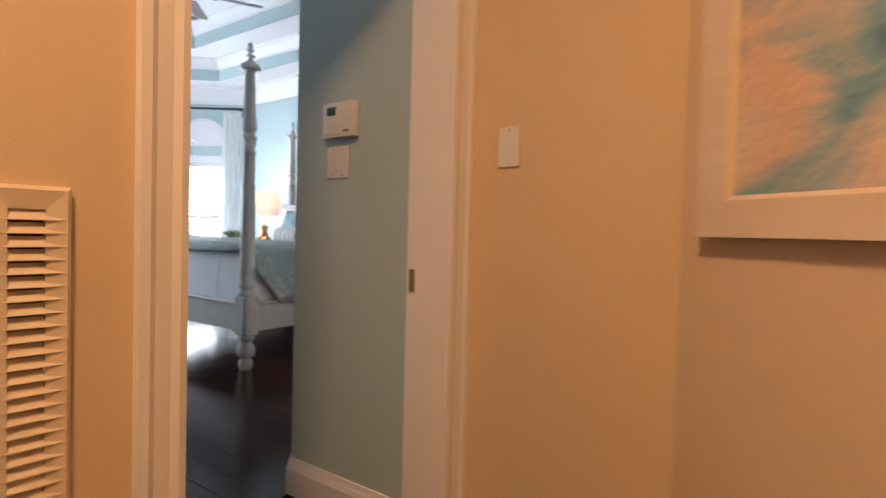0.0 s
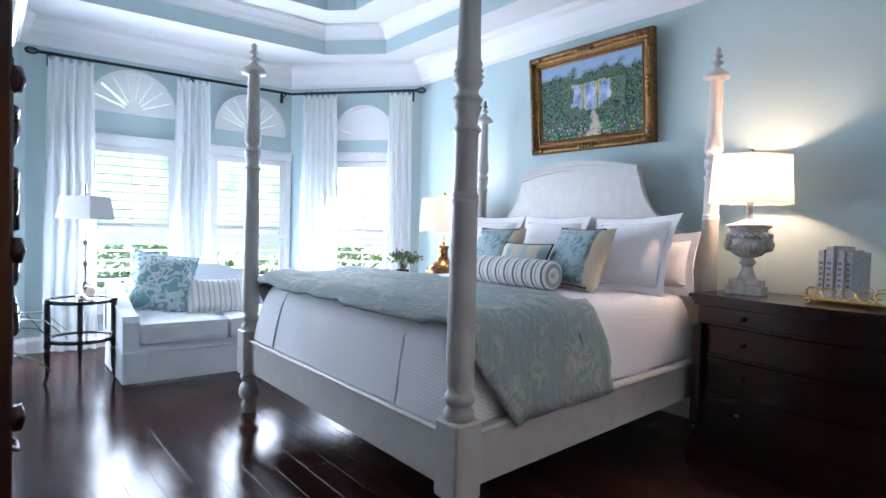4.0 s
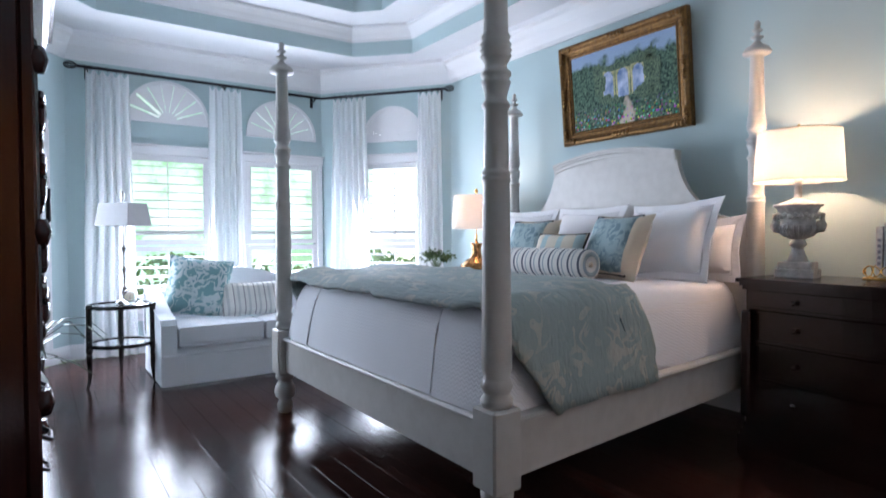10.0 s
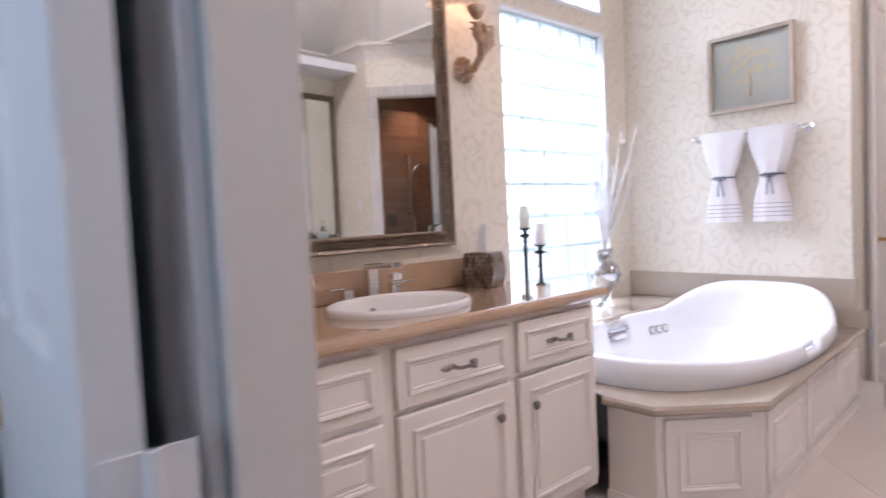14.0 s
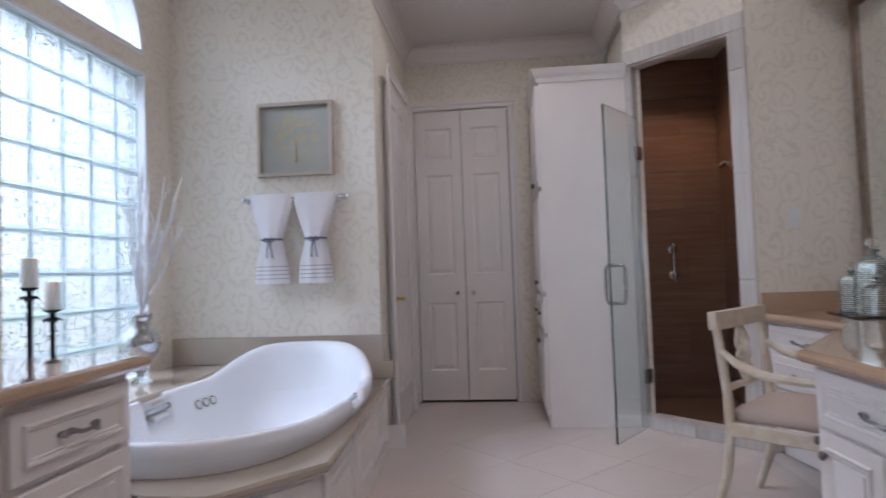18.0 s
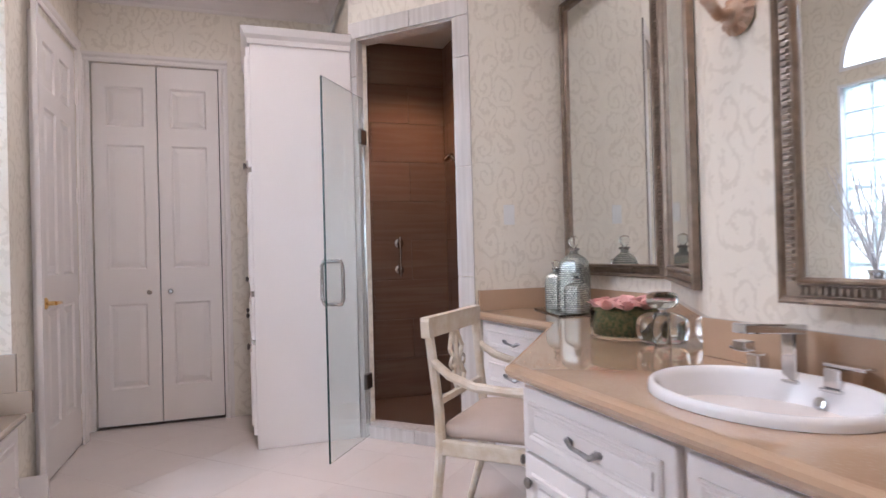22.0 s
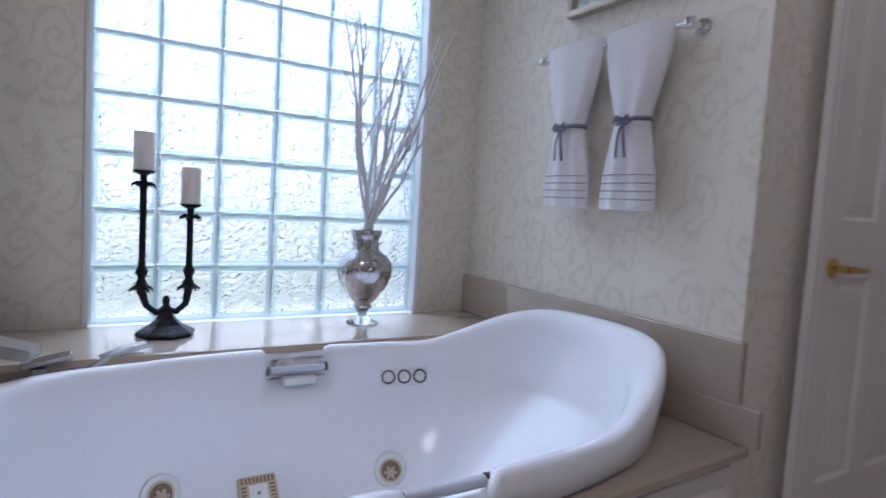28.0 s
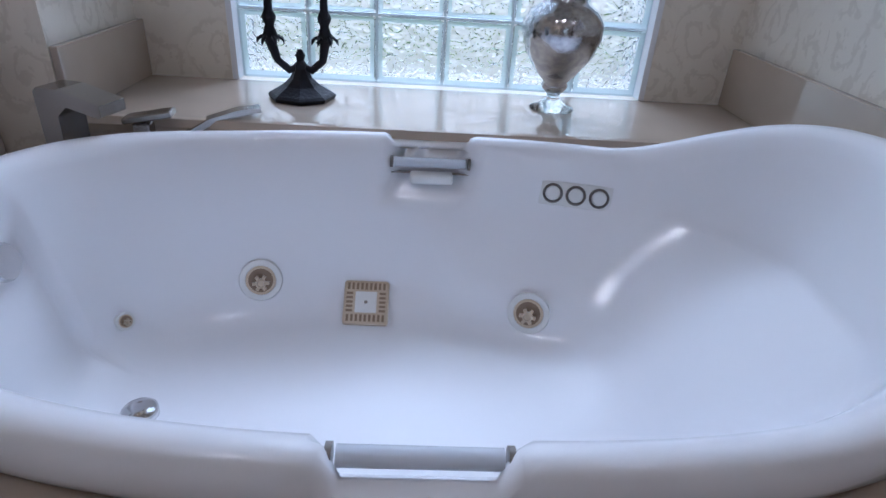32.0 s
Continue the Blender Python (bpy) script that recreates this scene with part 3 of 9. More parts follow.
def wall(name, p0, p1, z0, z1, thick, mat, openings=(), label=""):
    """A wall whose face runs from p0 to p1, with its thickness to the right of that way; openings are (from, to, bottom, top)."""
    p0, p1 = Vector(p0), Vector(p1)
    length = (p1 - p0).length
    d = (p1 - p0) / length
    nrm = Vector((d.y, -d.x))
    ss = sorted({0.0, length, *[v for o in openings for v in o[:2]]})
    zs = sorted({z0, z1, *[v for o in openings for v in o[2:]]})
    solid = {}
    for i in range(len(ss) - 1):
        for j in range(len(zs) - 1):
            s, z = (ss[i] + ss[i + 1]) / 2, (zs[j] + zs[j + 1]) / 2
            solid[i, j] = not any(o[0] < s < o[1] and o[2] < z < o[3] for o in openings)
    bm = bmesh.new()

    def q(*pts):
        bm.faces.new([bm.verts.new((*(p0 + d * s + nrm * w), z)) for s, w, z in pts])

    for (i, j), ok in solid.items():
        if not ok:
            continue
        a, b, c, e = ss[i], ss[i + 1], zs[j], zs[j + 1]
        q((a, 0, c), (a, 0, e), (b, 0, e), (b, 0, c))
        q((a, thick, c), (b, thick, c), (b, thick, e), (a, thick, e))
        if not solid.get((i - 1, j)):
            q((a, 0, c), (a, thick, c), (a, thick, e), (a, 0, e))
        if not solid.get((i + 1, j)):
            q((b, 0, c), (b, 0, e), (b, thick, e), (b, thick, c))
        if not solid.get((i, j - 1)):
            q((a, 0, c), (b, 0, c), (b, thick, c), (a, thick, c))
        if not solid.get((i, j + 1)):
            q((a, 0, e), (a, thick, e), (b, thick, e), (b, 0, e))
    bmesh.ops.remove_doubles(bm, verts=bm.verts[:], dist=1e-5)
    bmesh.ops.recalc_face_normals(bm, faces=bm.faces[:])
    return structure(name, bm, mat, label)


def wobble(bm, amount, scale, seed=0.0):
    """Uneven a mesh by smooth noise."""
    for v in bm.verts:
        v.co += noise.noise_vector(v.co * scale + Vector((seed, seed * 2, 0))) * amount
    return bm


CROWN = [(0.0, -0.20), (0.012, -0.20), (0.018, -0.17), (0.05, -0.12), (0.06, -0.10), (0.10, -0.05), (0.13, -0.035), (0.135, 0.0), (0.0, 0.0)]
BASE = [(0.0, 0.0), (0.018, 0.0), (0.018, 0.10), (0.014, 0.115), (0.010, 0.125), (0.006, 0.14), (0.0, 0.14)]


def crown(z, k=1.0):
    return [(o * k, z + h * k) for o, h in CROWN]

# ---- the rooms ----
# floors
structure("floor_bedroom", prism([(-0.69, 1.42), (-0.69, 2.40), (-1.43, 2.40), (-1.84, 2.80), (-1.84, 5.76), (-6.85, 5.76), (-8.06, 4.80), (-8.06, 2.35), (-7.1, 1.42)], -0.12, -0.014), SUBFLOOR)
structure("floor_hall", prism([(-0.69, -1.4), (2.0, -1.4), (2.0, 2.4), (-0.69, 2.4)], -0.12, -0.014), SUBFLOOR)
structure("floor_bath", prism([(-1.34, 2.42), (0.12, 2.44), (0.85, 1.96), (1.80, 1.96), (3.4, 1.96), (3.4, 4.8), (1.9, 4.8), (1.9, 6.3), (-1.84, 6.3), (-1.84, 2.9)], -0.12, -0.006), GROUT)

# bedroom walls; each runs with the room on its left
WZ = 2.95
# half-round openings over the windows: along the wall, half width, spring height
FANS = ((1.60, 0.385, 2.25), (0.46, 0.385, 2.20), (0.66, 0.355, 2.17))
ARCHES = [(_s - _r, _s + _r, _z, _z + _r) for _s, _r, _z in FANS]
wall("wall_north", (-1.84, 5.75), (-6.85, 5.75), 0, WZ, 0.14, PAINT_AQUA)
wall("wall_bay_north", (-6.85, 5.75), (-8.05, 4.80), 0, WZ, 0.14, PAINT_AQUA, [(0.235, 1.025, 0.42, 1.92), ARCHES[2]])
wall("wall_west", (-8.05, 4.80), (-8.05, 2.35), 0, WZ, 0.14, PAINT_AQUA, [(0.055, 0.865, 0.42, 1.92), (1.215, 2.015, 0.42, 1.92), ARCHES[0], ARCHES[1]])
wall("wall_bay_south", (-8.05, 2.35), (-7.1, 1.43), 0, WZ, 0.14, PAINT_AQUA, [(0.28, 1.08, 0.0, 2.05)])
wall("wall_south", (-7.1, 1.43), (-0.76, 1.43), 0, WZ, 0.12, PAINT_AQUA)
wall("wall_door", (-0.76, 1.43), (-0.76, 2.39), 0, WZ, 0.07, PAINT_AQUA, [(0.09, 0.87, 0, 2.05)])
wall("wall_passage", (-0.76, 2.39), (-1.43, 2.39), 0, WZ, 0.04, PAINT_AQUA)
wall("wall_corner", (-1.43, 2.39), (-1.84, 2.82), 0, WZ, 0.04, PAINT_AQUA)
wall("wall_east", (-1.84, 2.82), (-1.84, 5.75), 0, WZ, 0.028, PAINT_AQUA, [(0.63, 1.47, 0, 2.07)])

# tray ceiling in two steps
ROOM = [(-0.69, 1.43), (-0.69, 2.39), (-1.43, 2.39), (-1.84, 2.82), (-1.84, 5.75), (-6.85, 5.75), (-8.05, 4.80), (-8.05, 2.35), (-7.1, 1.43)]
OUTER = [(-2.50, 2.10), (-2.50, 5.27), (-6.84, 5.27), (-7.29, 4.82), (-7.29, 2.55), (-6.84, 2.10)]
INNER = [(-3.00, 2.69), (-3.00, 4.83), (-6.67, 4.83), (-6.87, 4.63), (-6.87, 2.89), (-6.67, 2.69)]


def ring(outer, inner, z0, z1):
    """A flat ceiling with a hole in it."""
    bm = bmesh.new()
    loops = []
    for z in (z0, z1):
        for poly in (outer, inner):
            vs = [bm.verts.new((*p, z)) for p in poly]
            loops.append([bm.edges.new((vs[i], vs[(i + 1) % len(vs)])) for i in range(len(vs))])
    for z in (0, 2):
        bmesh.ops.triangle_fill(bm, edges=loops[z] + loops[z + 1], use_beauty=True)
    return bm


structure("ceiling_bedroom", join(ring(ROOM, OUTER, 2.95, 3.03), ring([(-2.4, 2.0), (-2.4, 5.37), (-6.9, 5.37), (-7.4, 4.86), (-7.4, 2.5), (-6.9, 2.0)], INNER, 3.235, 3.31), block(-7.2, 2.3, 3.53, -2.7, 5.1, 3.60)), CEILING, "white textured two-step tray ceiling")
structure("tray_riser_lower", sweep([(0.0, 2.952), (0.0, 3.234), (-0.06, 3.234), (-0.06, 2.952)], OUTER, True), PAINT_AQUA)
structure("tray_riser_upper", sweep([(0.0, 3.237), (0.0, 3.529), (-0.06, 3.529), (-0.06, 3.237)], INNER, True), PAINT_AQUA)
structure("trim_tray_lower", sweep(crown(3.233, 0.70), OUTER, True), TRIM)
structure("trim_tray_upper", sweep(crown(3.528, 0.70), INNER, True), TRIM)
structure("trim_crown_bedroom", sweep(crown(2.949, 1.15), [(-0.76, 1.43), (-0.76, 2.39), (-1.43, 2.39), (-1.84, 2.82), (-1.84, 5.75), (-6.85, 5.75), (-8.05, 4.80), (-8.05, 2.35), (-7.1, 1.43)], True), TRIM)
structure("baseboard_bedroom", sweep(BASE, [(-1.84, 4.40), (-1.84, 5.75), (-6.85, 5.75), (-8.05, 4.80), (-8.05, 2.35), (-7.86, 2.166)]), TRIM)
structure("baseboard_passage", sweep(BASE, [(-0.76, 2.39), (-1.43, 2.39), (-1.84, 2.82), (-1.84, 3.34)]), TRIM)
structure("baseboard_south", sweep(BASE, [(-7.24, 1.57), (-7.1, 1.43), (-0.76, 1.43)]), TRIM)

# hall
wall("wall_hall_door", (-0.62, 2.39), (-0.62, -1.3), 0, 2.7, 0.07, PAINT_HALL, [(0.09, 0.87, 0, 2.05)])
wall("wall_hall_north", (0.0, 2.39), (-0.62, 2.39), 0, 2.7, 0.04, PAINT_HALL)
wall("wall_hall_diagonal", (0.80, 1.90), (0.0, 2.39), 0, 2.7, 0.04, PAINT_HALL)
wall("wall_hall_east", (1.9, -1.3), (1.9, 1.90), 0, 2.7, 0.1, PAINT_HALL)
wall("wall_hall_back", (1.9, 1.90), (0.80, 1.90), 0, 2.7, 0.04, PAINT_HALL)
wall("wall_hall_south", (-0.62, -1.3), (1.9, -1.3), 0, 2.7, 0.1, PAINT_HALL)
structure("ceiling_hall", block(-0.68, -1.4, 2.7, 2.0, 2.43, 2.78), CEILING)
structure("baseboard_hall", sweep(BASE, [(0.80, 1.90), (0.0, 2.39), (-0.62, 2.39)]), TRIM)


def casing(name, p0, p1, s0, s1, top, mat, width=0.09, out=0.022, floor=0.0):
    """Door trim on a wall face: two legs and a head, each stepped."""
    p0, p1 = Vector(p0), Vector(p1)
    d = (p1 - p0).normalized()
    turn = math.degrees(math.atan2(d.y, d.x))
    ob = new(name)
    ob.matrix_world = pose(p0.x, p0.y, 0, 0, 0, turn)
    tagged(ob, kind="structure")
    prof = [(0, 0), (width, 0), (width, out), (width - 0.018, out), (width - 0.03, out * 0.7), (0.03, out * 0.55), (0.015, out * 0.75), (0, out * 0.6)]

    def leg(x, k):
        return raw([(x + k * u, v, z) for z in (floor, top) for u, v in prof],
                   [tuple(range(8)), tuple(range(15, 7, -1))] + [(i, (i + 1) % 8, 8 + (i + 1) % 8, 8 + i) for i in range(8)])

    def fixed(bm):
        bmesh.ops.recalc_face_normals(bm, faces=bm.faces[:])
        return bm

    part("casing_leg", fixed(leg(s0, -1)), mat, ob)
    part("casing_leg", fixed(leg(s1, 1)), mat, ob)
    head = raw([(x, v, top + 0.001 + u) for x in (s0 - width, s1 + width) for u, v in prof],
               [tuple(range(8)), tuple(range(15, 7, -1))] + [(i, (i + 1) % 8, 8 + (i + 1) % 8, 8 + i) for i in range(8)])
    part("casing_head", fixed(head), mat, ob)
    return ob


casing("trim_hall_door", (-0.62, 2.39), (-0.62, 1.0), 0.09, 0.87, 2.05, TRIM)
casing("trim_bedroom_door", (-0.76, 1.43), (-0.76, 2.39), 0.09, 0.87, 2.05, TRIM, 0.08)
structure("jamb_hall_door", join(block(-0.76, 1.502, 0, -0.62, 1.522, 2.05), block(-0.76, 2.298, 0, -0.62, 2.318, 2.05), block(-0.76, 1.522, 2.03, -0.62, 2.298, 2.05)), TRIM)

# bath walls
BZ = 2.95
HZ = 3.75
wall("wall_bath_west", (-1.77, 6.15), (-1.77, 2.95), 0, HZ, 0.04, WALLPAPER, [(1.86, 2.70, 0, 2.07)])
wall("wall_bath_corner", (-1.77, 2.95), (-1.33, 2.47), 0, HZ, 0.035, WALLPAPER)
wall("wall_bath_south", (-1.33, 2.47), (0.115, 2.47), 0, HZ, 0.035, WALLPAPER)
wall("wall_bath_diagonal", (0.115, 2.47), (0.855, 2.00), 0, HZ, 0.035, WALLPAPER)
wall("wall_bath_niche", (0.855, 2.00), (1.727, 2.00), 0, HZ, 0.035, WALLPAPER)
wall("wall_bath_switch", (1.727, 2.00), (1.727, 2.587), 0, HZ, 0.05, WALLPAPER)
SH0, SH1 = Vector((1.727, 2.587)), Vector((2.29, 3.155))
SA, SB, ST = 0.096, 0.742, 2.42  # the opening along the slanted front, and its head
SHL = (SH1 - SH0).length
wall("wall_shower_front", SH0, SH1, 0, HZ, 0.10, WALLPAPER, [(SA, SB, 0, ST)])
wall("wall_cabinet_side", (2.285, 3.15), (2.90, 3.15), 0, HZ, 0.10, WALLPAPER)
wall("wall_closet", (3.07, 3.10), (3.07, 4.79), 0, HZ, 0.12, WALLPAPER, [(0.84, 1.63, 0, 2.42)])
wall("wall_passage_north", (3.07, 4.79), (1.88, 4.79), 0, HZ, 0.05, WALLPAPER)
wall("wall_tub_east", (1.83, 4.79), (1.83, 6.15), 0, HZ, 0.05, WALLPAPER)
wall("wall_tub_window", (1.83, 6.15), (0.04, 6.15), 0, HZ, 0.20, WALLPAPER, [(0.26, 1.53, 0.53, 2.34), (0.26, 1.53, 2.45, 3.09)])
wall("wall_tub_west", (0.04, 6.15), (0.04, 5.70), 0, HZ, 0.04, WALLPAPER)
wall("wall_vanity", (0.0, 5.70), (-1.77, 5.70), 0, HZ, 0.05, WALLPAPER)
structure("ceiling_passage", prism([(1.72, 2.50), (1.72, 2.655), (1.873, 2.655), (1.873, 4.84), (3.2, 4.84), (3.2, 3.05), (2.40, 3.05), (1.90, 2.50)], BZ, BZ + 0.06), BATH_CEILING)
def slopes(low, high, z0, z1):
    """Sloped ceiling planes, 4 cm thick, from a wall line up to a flat top's edge."""
    n = len(low)
    vs = [(*p, z0) for p in low] + [(*p, z1) for p in high] + [(*p, z0 + 0.04) for p in low] + [(*p, z1 + 0.04) for p in high]
    fs = [f for i in range(n - 1) for f in ((i, n + i, n + i + 1, i + 1), (2 * n + i, 2 * n + i + 1, 3 * n + i + 1, 3 * n + i))]
    return raw(vs, fs)


# the bath's vault slopes up from its walls to a flat top
structure("ceiling_bath", join(block(-1.85, 1.90, HZ, 3.2, 6.4, HZ + 0.06),
          slab([(5.72, 2.95), (5.72, 3.02), (4.9, 3.75), (4.8, 3.75)], -1.80, 0.04, "x"),
          slopes([(-1.81, 3.3), (-1.80, 2.93), (-1.34, 2.43), (0.10, 2.43), (0.84, 1.96), (1.77, 1.96), (1.77, 2.62), (1.84, 2.70), (1.845, 4.80)], [(-1.2, 3.6), (-1.05, 3.45), (-0.9, 3.3), (0.25, 3.3), (0.85, 3.2), (1.2, 3.2), (1.3, 3.25), (1.4, 3.35), (1.4, 4.75)], 2.95, 3.76)), BATH_CEILING, "cream vaulted bathroom ceiling")
structure("trim_crown_bath", sweep(crown(BZ - 0.001, 0.7), [(-1.77, 2.95), (-1.33, 2.47), (0.115, 2.47), (0.855, 2.00), (1.727, 2.00), (1.727, 2.587), (2.29, 3.155), (3.07, 3.155), (3.07, 4.79), (1.83, 4.79)]), DOOR_WHITE)
structure("bulkhead_bath", block(1.828, 2.66, 2.946, 1.872, 4.788, 3.748), BATH_CEILING)
structure("baseboard_bath", sweep(BASE, [(1.83, 4.79), (1.83, 4.66)]), DOOR_WHITE)
casing("trim_closet", (3.07, 3.10), (3.07, 4.79), 0.84, 1.63, 2.42, DOOR_WHITE, 0.06)
casing("trim_bath_door", (-1.77, 6.15), (-1.77, 2.95), 1.86, 2.70, 2.07, DOOR_WHITE, 0.08)
casing("trim_bath_door_bedroom", (-1.84, 2.82), (-1.84, 5.75), 0.63, 1.47, 2.07, TRIM, 0.08)
structure("jamb_bath_door", join(block(-1.838, 4.27, 0, -1.772, 4.288, 2.07), block(-1.838, 3.452, 0, -1.772, 3.47, 2.07), block(-1.838, 3.47, 2.05, -1.772, 4.27, 2.07)), DOOR_WHITE)

# ---- bedroom: the bed ----
FOOT_Y, HEAD_Y, LEAN_X = 3.41, 5.52, -0.105  # the bed stands slightly askew to the wall


def bx(x, y):
    """Across the bed (0 at its middle), along it (0 at its foot) to plan."""
    return (-4.35 + x + LEAN_X * y, FOOT_Y + y)


def skew(bm):
    for v in bm.verts:
        v.co.x, v.co.y = bx(v.co.x, v.co.y)
    return bm


bed = thing("four_poster_bed", "white painted four-poster bed with turned posts and arched headboard", "bed")
POST = [(0.036, 0.0), (0.046, 0.02), (0.050, 0.05), (0.040, 0.075), (0.036, 0.085), (0.058, 0.10), (0.066, 0.13), (0.060, 0.165), (0.042, 0.195), (0.040, 0.205), (0.056, 0.215), (0.058, 0.235), (0.052, 0.25)]
POST_UP = [(0.050, 0.53), (0.056, 0.545), (0.056, 0.56), (0.044, 0.575), (0.050, 0.59), (0.058, 0.605), (0.050, 0.625), (0.044, 0.635), (0.052, 0.66), (0.052, 0.75), (0.045, 1.29), (0.049, 1.30), (0.049, 1.31), (0.044, 1.313), (0.049, 1.32), (0.049, 1.33), (0.043, 1.335), (0.043, 1.345), (0.041, 1.54), (0.049, 1.55), (0.049, 1.56), (0.036, 1.575), (0.040, 1.60), (0.048, 1.625), (0.051, 1.635), (0.043, 1.645), (0.052, 1.655), (0.052, 1.665), (0.040, 1.675), (0.036, 1.69), (0.046, 1.71), (0.053, 1.72), (0.046, 1.73), (0.055, 1.74), (0.046, 1.75), (0.054, 1.76), (0.044, 1.77), (0.050, 1.785), (0.042, 1.80), (0.042, 1.81), (0.035, 2.13), (0.048, 2.14), (0.074, 2.145), (0.076, 2.155), (0.062, 2.18), (0.035, 2.195), (0.018, 2.215), (0.014, 2.225), (0.034, 2.235), (0.034, 2.243), (0.014, 2.25), (0.012, 2.265), (0.028, 2.275), (0.028, 2.283), (0.012, 2.29), (0.018, 2.305), (0.018, 2.32), (0.008, 2.335)]
for _x, _y in ((-1.05, 0), (1.05, 0), (-1.03, 2.12), (1.05, 2.12)):
    p = bx(_x, _y)
    post = part("post", lathe(POST_UP, 28, p), BED_PAINT, bed)
    part("post_block", block(p[0] - 0.062, p[1] - 0.062, 0.25, p[0] + 0.062, p[1] + 0.062, 0.531, 0.008), BED_PAINT, post)
    part("post_foot", lathe(POST, 24, p), BED_PAINT, post)


def rail(a, b, inward):
    """A bed rail with a moulded ledge along its top."""
    a, b = Vector(bx(*a)), Vector(bx(*b))
    k = 1 if inward else -1
    return sweep([(-0.018 * k, 0.27), (0.018 * k, 0.27), (0.018 * k, 0.455), (-0.018 * k, 0.455)], [a, b]), sweep([(-0.02 * k, 0.455), (-0.032 * k, 0.462), (-0.034 * k, 0.472), (-0.026 * k, 0.482), (0.02 * k, 0.482), (0.02 * k, 0.455)], [a, b])


for _a, _b in (((-0.99, 0), (0.99, 0)), ((1.05, 0.062), (1.05, 2.06)), ((-1.05, 2.06), (-1.05, 0.062))):
    r, ledge = rail(_a, _b, True)
    q = part("rail", r, BED_PAINT, bed)
    part("rail_ledge", ledge, BED_PAINT, q)
# headboard: an arched centre between concave shoulders
_arc = [(-1.0, 0.45), (-1.0, 1.205), (-0.90, 1.212), (-0.82, 1.235), (-0.75, 1.27), (-0.69, 1.32), (-0.63, 1.385), (-0.585, 1.46), (-0.555, 1.54), (-0.54, 1.61)]
_mid = [(-0.525 + 1.05 * i / 14, 1.632 + 0.088 * math.sin(math.pi * (i + 1.6) / 17.2) - 0.024) for i in range(15)]
_arc = _arc + _mid + [(-u, v) for u, v in reversed(_arc)]
hb = part("headboard", skew(slab([(u + 0.01, v) for u, v in _arc], 2.10, 2.15)), BED_PAINT, bed)
_cap = [(-0.545, 1.626)] + _mid + [(0.545, 1.626)]
part("headboard_moulding", skew(join(*[slab([(u + 0.01, v + d0) for u, v in _cap] + [(u * 0.97 + 0.01, v + d1) for u, v in reversed(_cap)], 2.085 - o, 2.16) for d0, d1, o in ((0.032, 0.014, 0.012), (0.014, -0.004, 0.004), (-0.006, -0.03, -0.004))])), BED_PAINT, hb)


def soft_box(x0, y0, z0, x1, y1, z1, r, nx=24, ny=28, bulge=0.0):
    """A cushion-like slab with round edges, for mattresses and seats."""
    bm = block(x0, y0, z0, x1, y1, z1)
    bmesh.ops.subdivide_edges(bm, edges=bm.edges[:], cuts=9, use_grid_fill=True)
    c = Vector(((x0 + x1) / 2, (y0 + y1) / 2, (z0 + z1) / 2))
    h = Vector((abs(x1 - x0) / 2, abs(y1 - y0) / 2, abs(z1 - z0) / 2))
    for v in bm.verts:
        d = v.co - c
        k = Vector([max(-(h[i] - r), min(h[i] - r, d[i])) for i in range(3)])
        e = d - k
        if e.length > 1e-6:
            e = e.normalized() * r
        v.co = c + k + e
        if bulge:
            u = 1 - (d.x / h.x) ** 2, 1 - (d.y / h.y) ** 2
            v.co.z += bulge * max(0, u[0]) * max(0, u[1]) * (1 if d.z > 0 else 0)
    for f in bm.faces:
        f.smooth = True
    return bm


single("mattress", skew(soft_box(-0.98, 0.06, 0.36, 0.98, 2.07, 0.80, 0.07)), LINEN, "white king mattress set in the four-poster bed frame", "mattress")


def loft_cover(levels, y1, seed=1.0):
    """A bedspread as stacked rounded rectangles: (height, half width, foot line, corner radius) from hem to middle."""
    bm = bmesh.new()
    rings = []
    for z, hx, y0, r in levels:
        loop = []
        for cx, cy, a0 in ((hx - r, y1 - r, 0), (-hx + r, y1 - r, 90), (-hx + r, y0 + r, 180), (hx - r, y0 + r, 270)):
            loop += [(cx + r * math.cos(radians(a0 + 15 * i)), cy + r * math.sin(radians(a0 + 15 * i))) for i in range(7)]
        pts = []
        for i, p in enumerate(loop):
            q = loop[(i + 1) % len(loop)]
            m = 14 if i % 7 == 6 else 1
            pts += [(p[0] + (q[0] - p[0]) * k / m, p[1] + (q[1] - p[1]) * k / m) for k in range(m)]
        ring_v = []
        for i, (x, y) in enumerate(pts):
            d = max(0.0, 0.80 - z)
            w = d * 0.07 * noise.noise(Vector((x * 4.5 + seed, y * 4.5, z * 0.6)))
            ring_v.append(bm.verts.new((x + w, y + w * 0.6, z + 0.004 * noise.noise(Vector((x * 6, y * 6, seed))))))
        rings.append(ring_v)
    n = len(rings[0])
    for a, b in zip(rings, rings[1:]):
        for i in range(n):
            bm.faces.new((a[i], a[(i + 1) % n], b[(i + 1) % n], b[i])).smooth = True
    bm.faces.new(rings[-1])
    bmesh.ops.recalc_face_normals(bm, faces=bm.faces[:])
    return bm


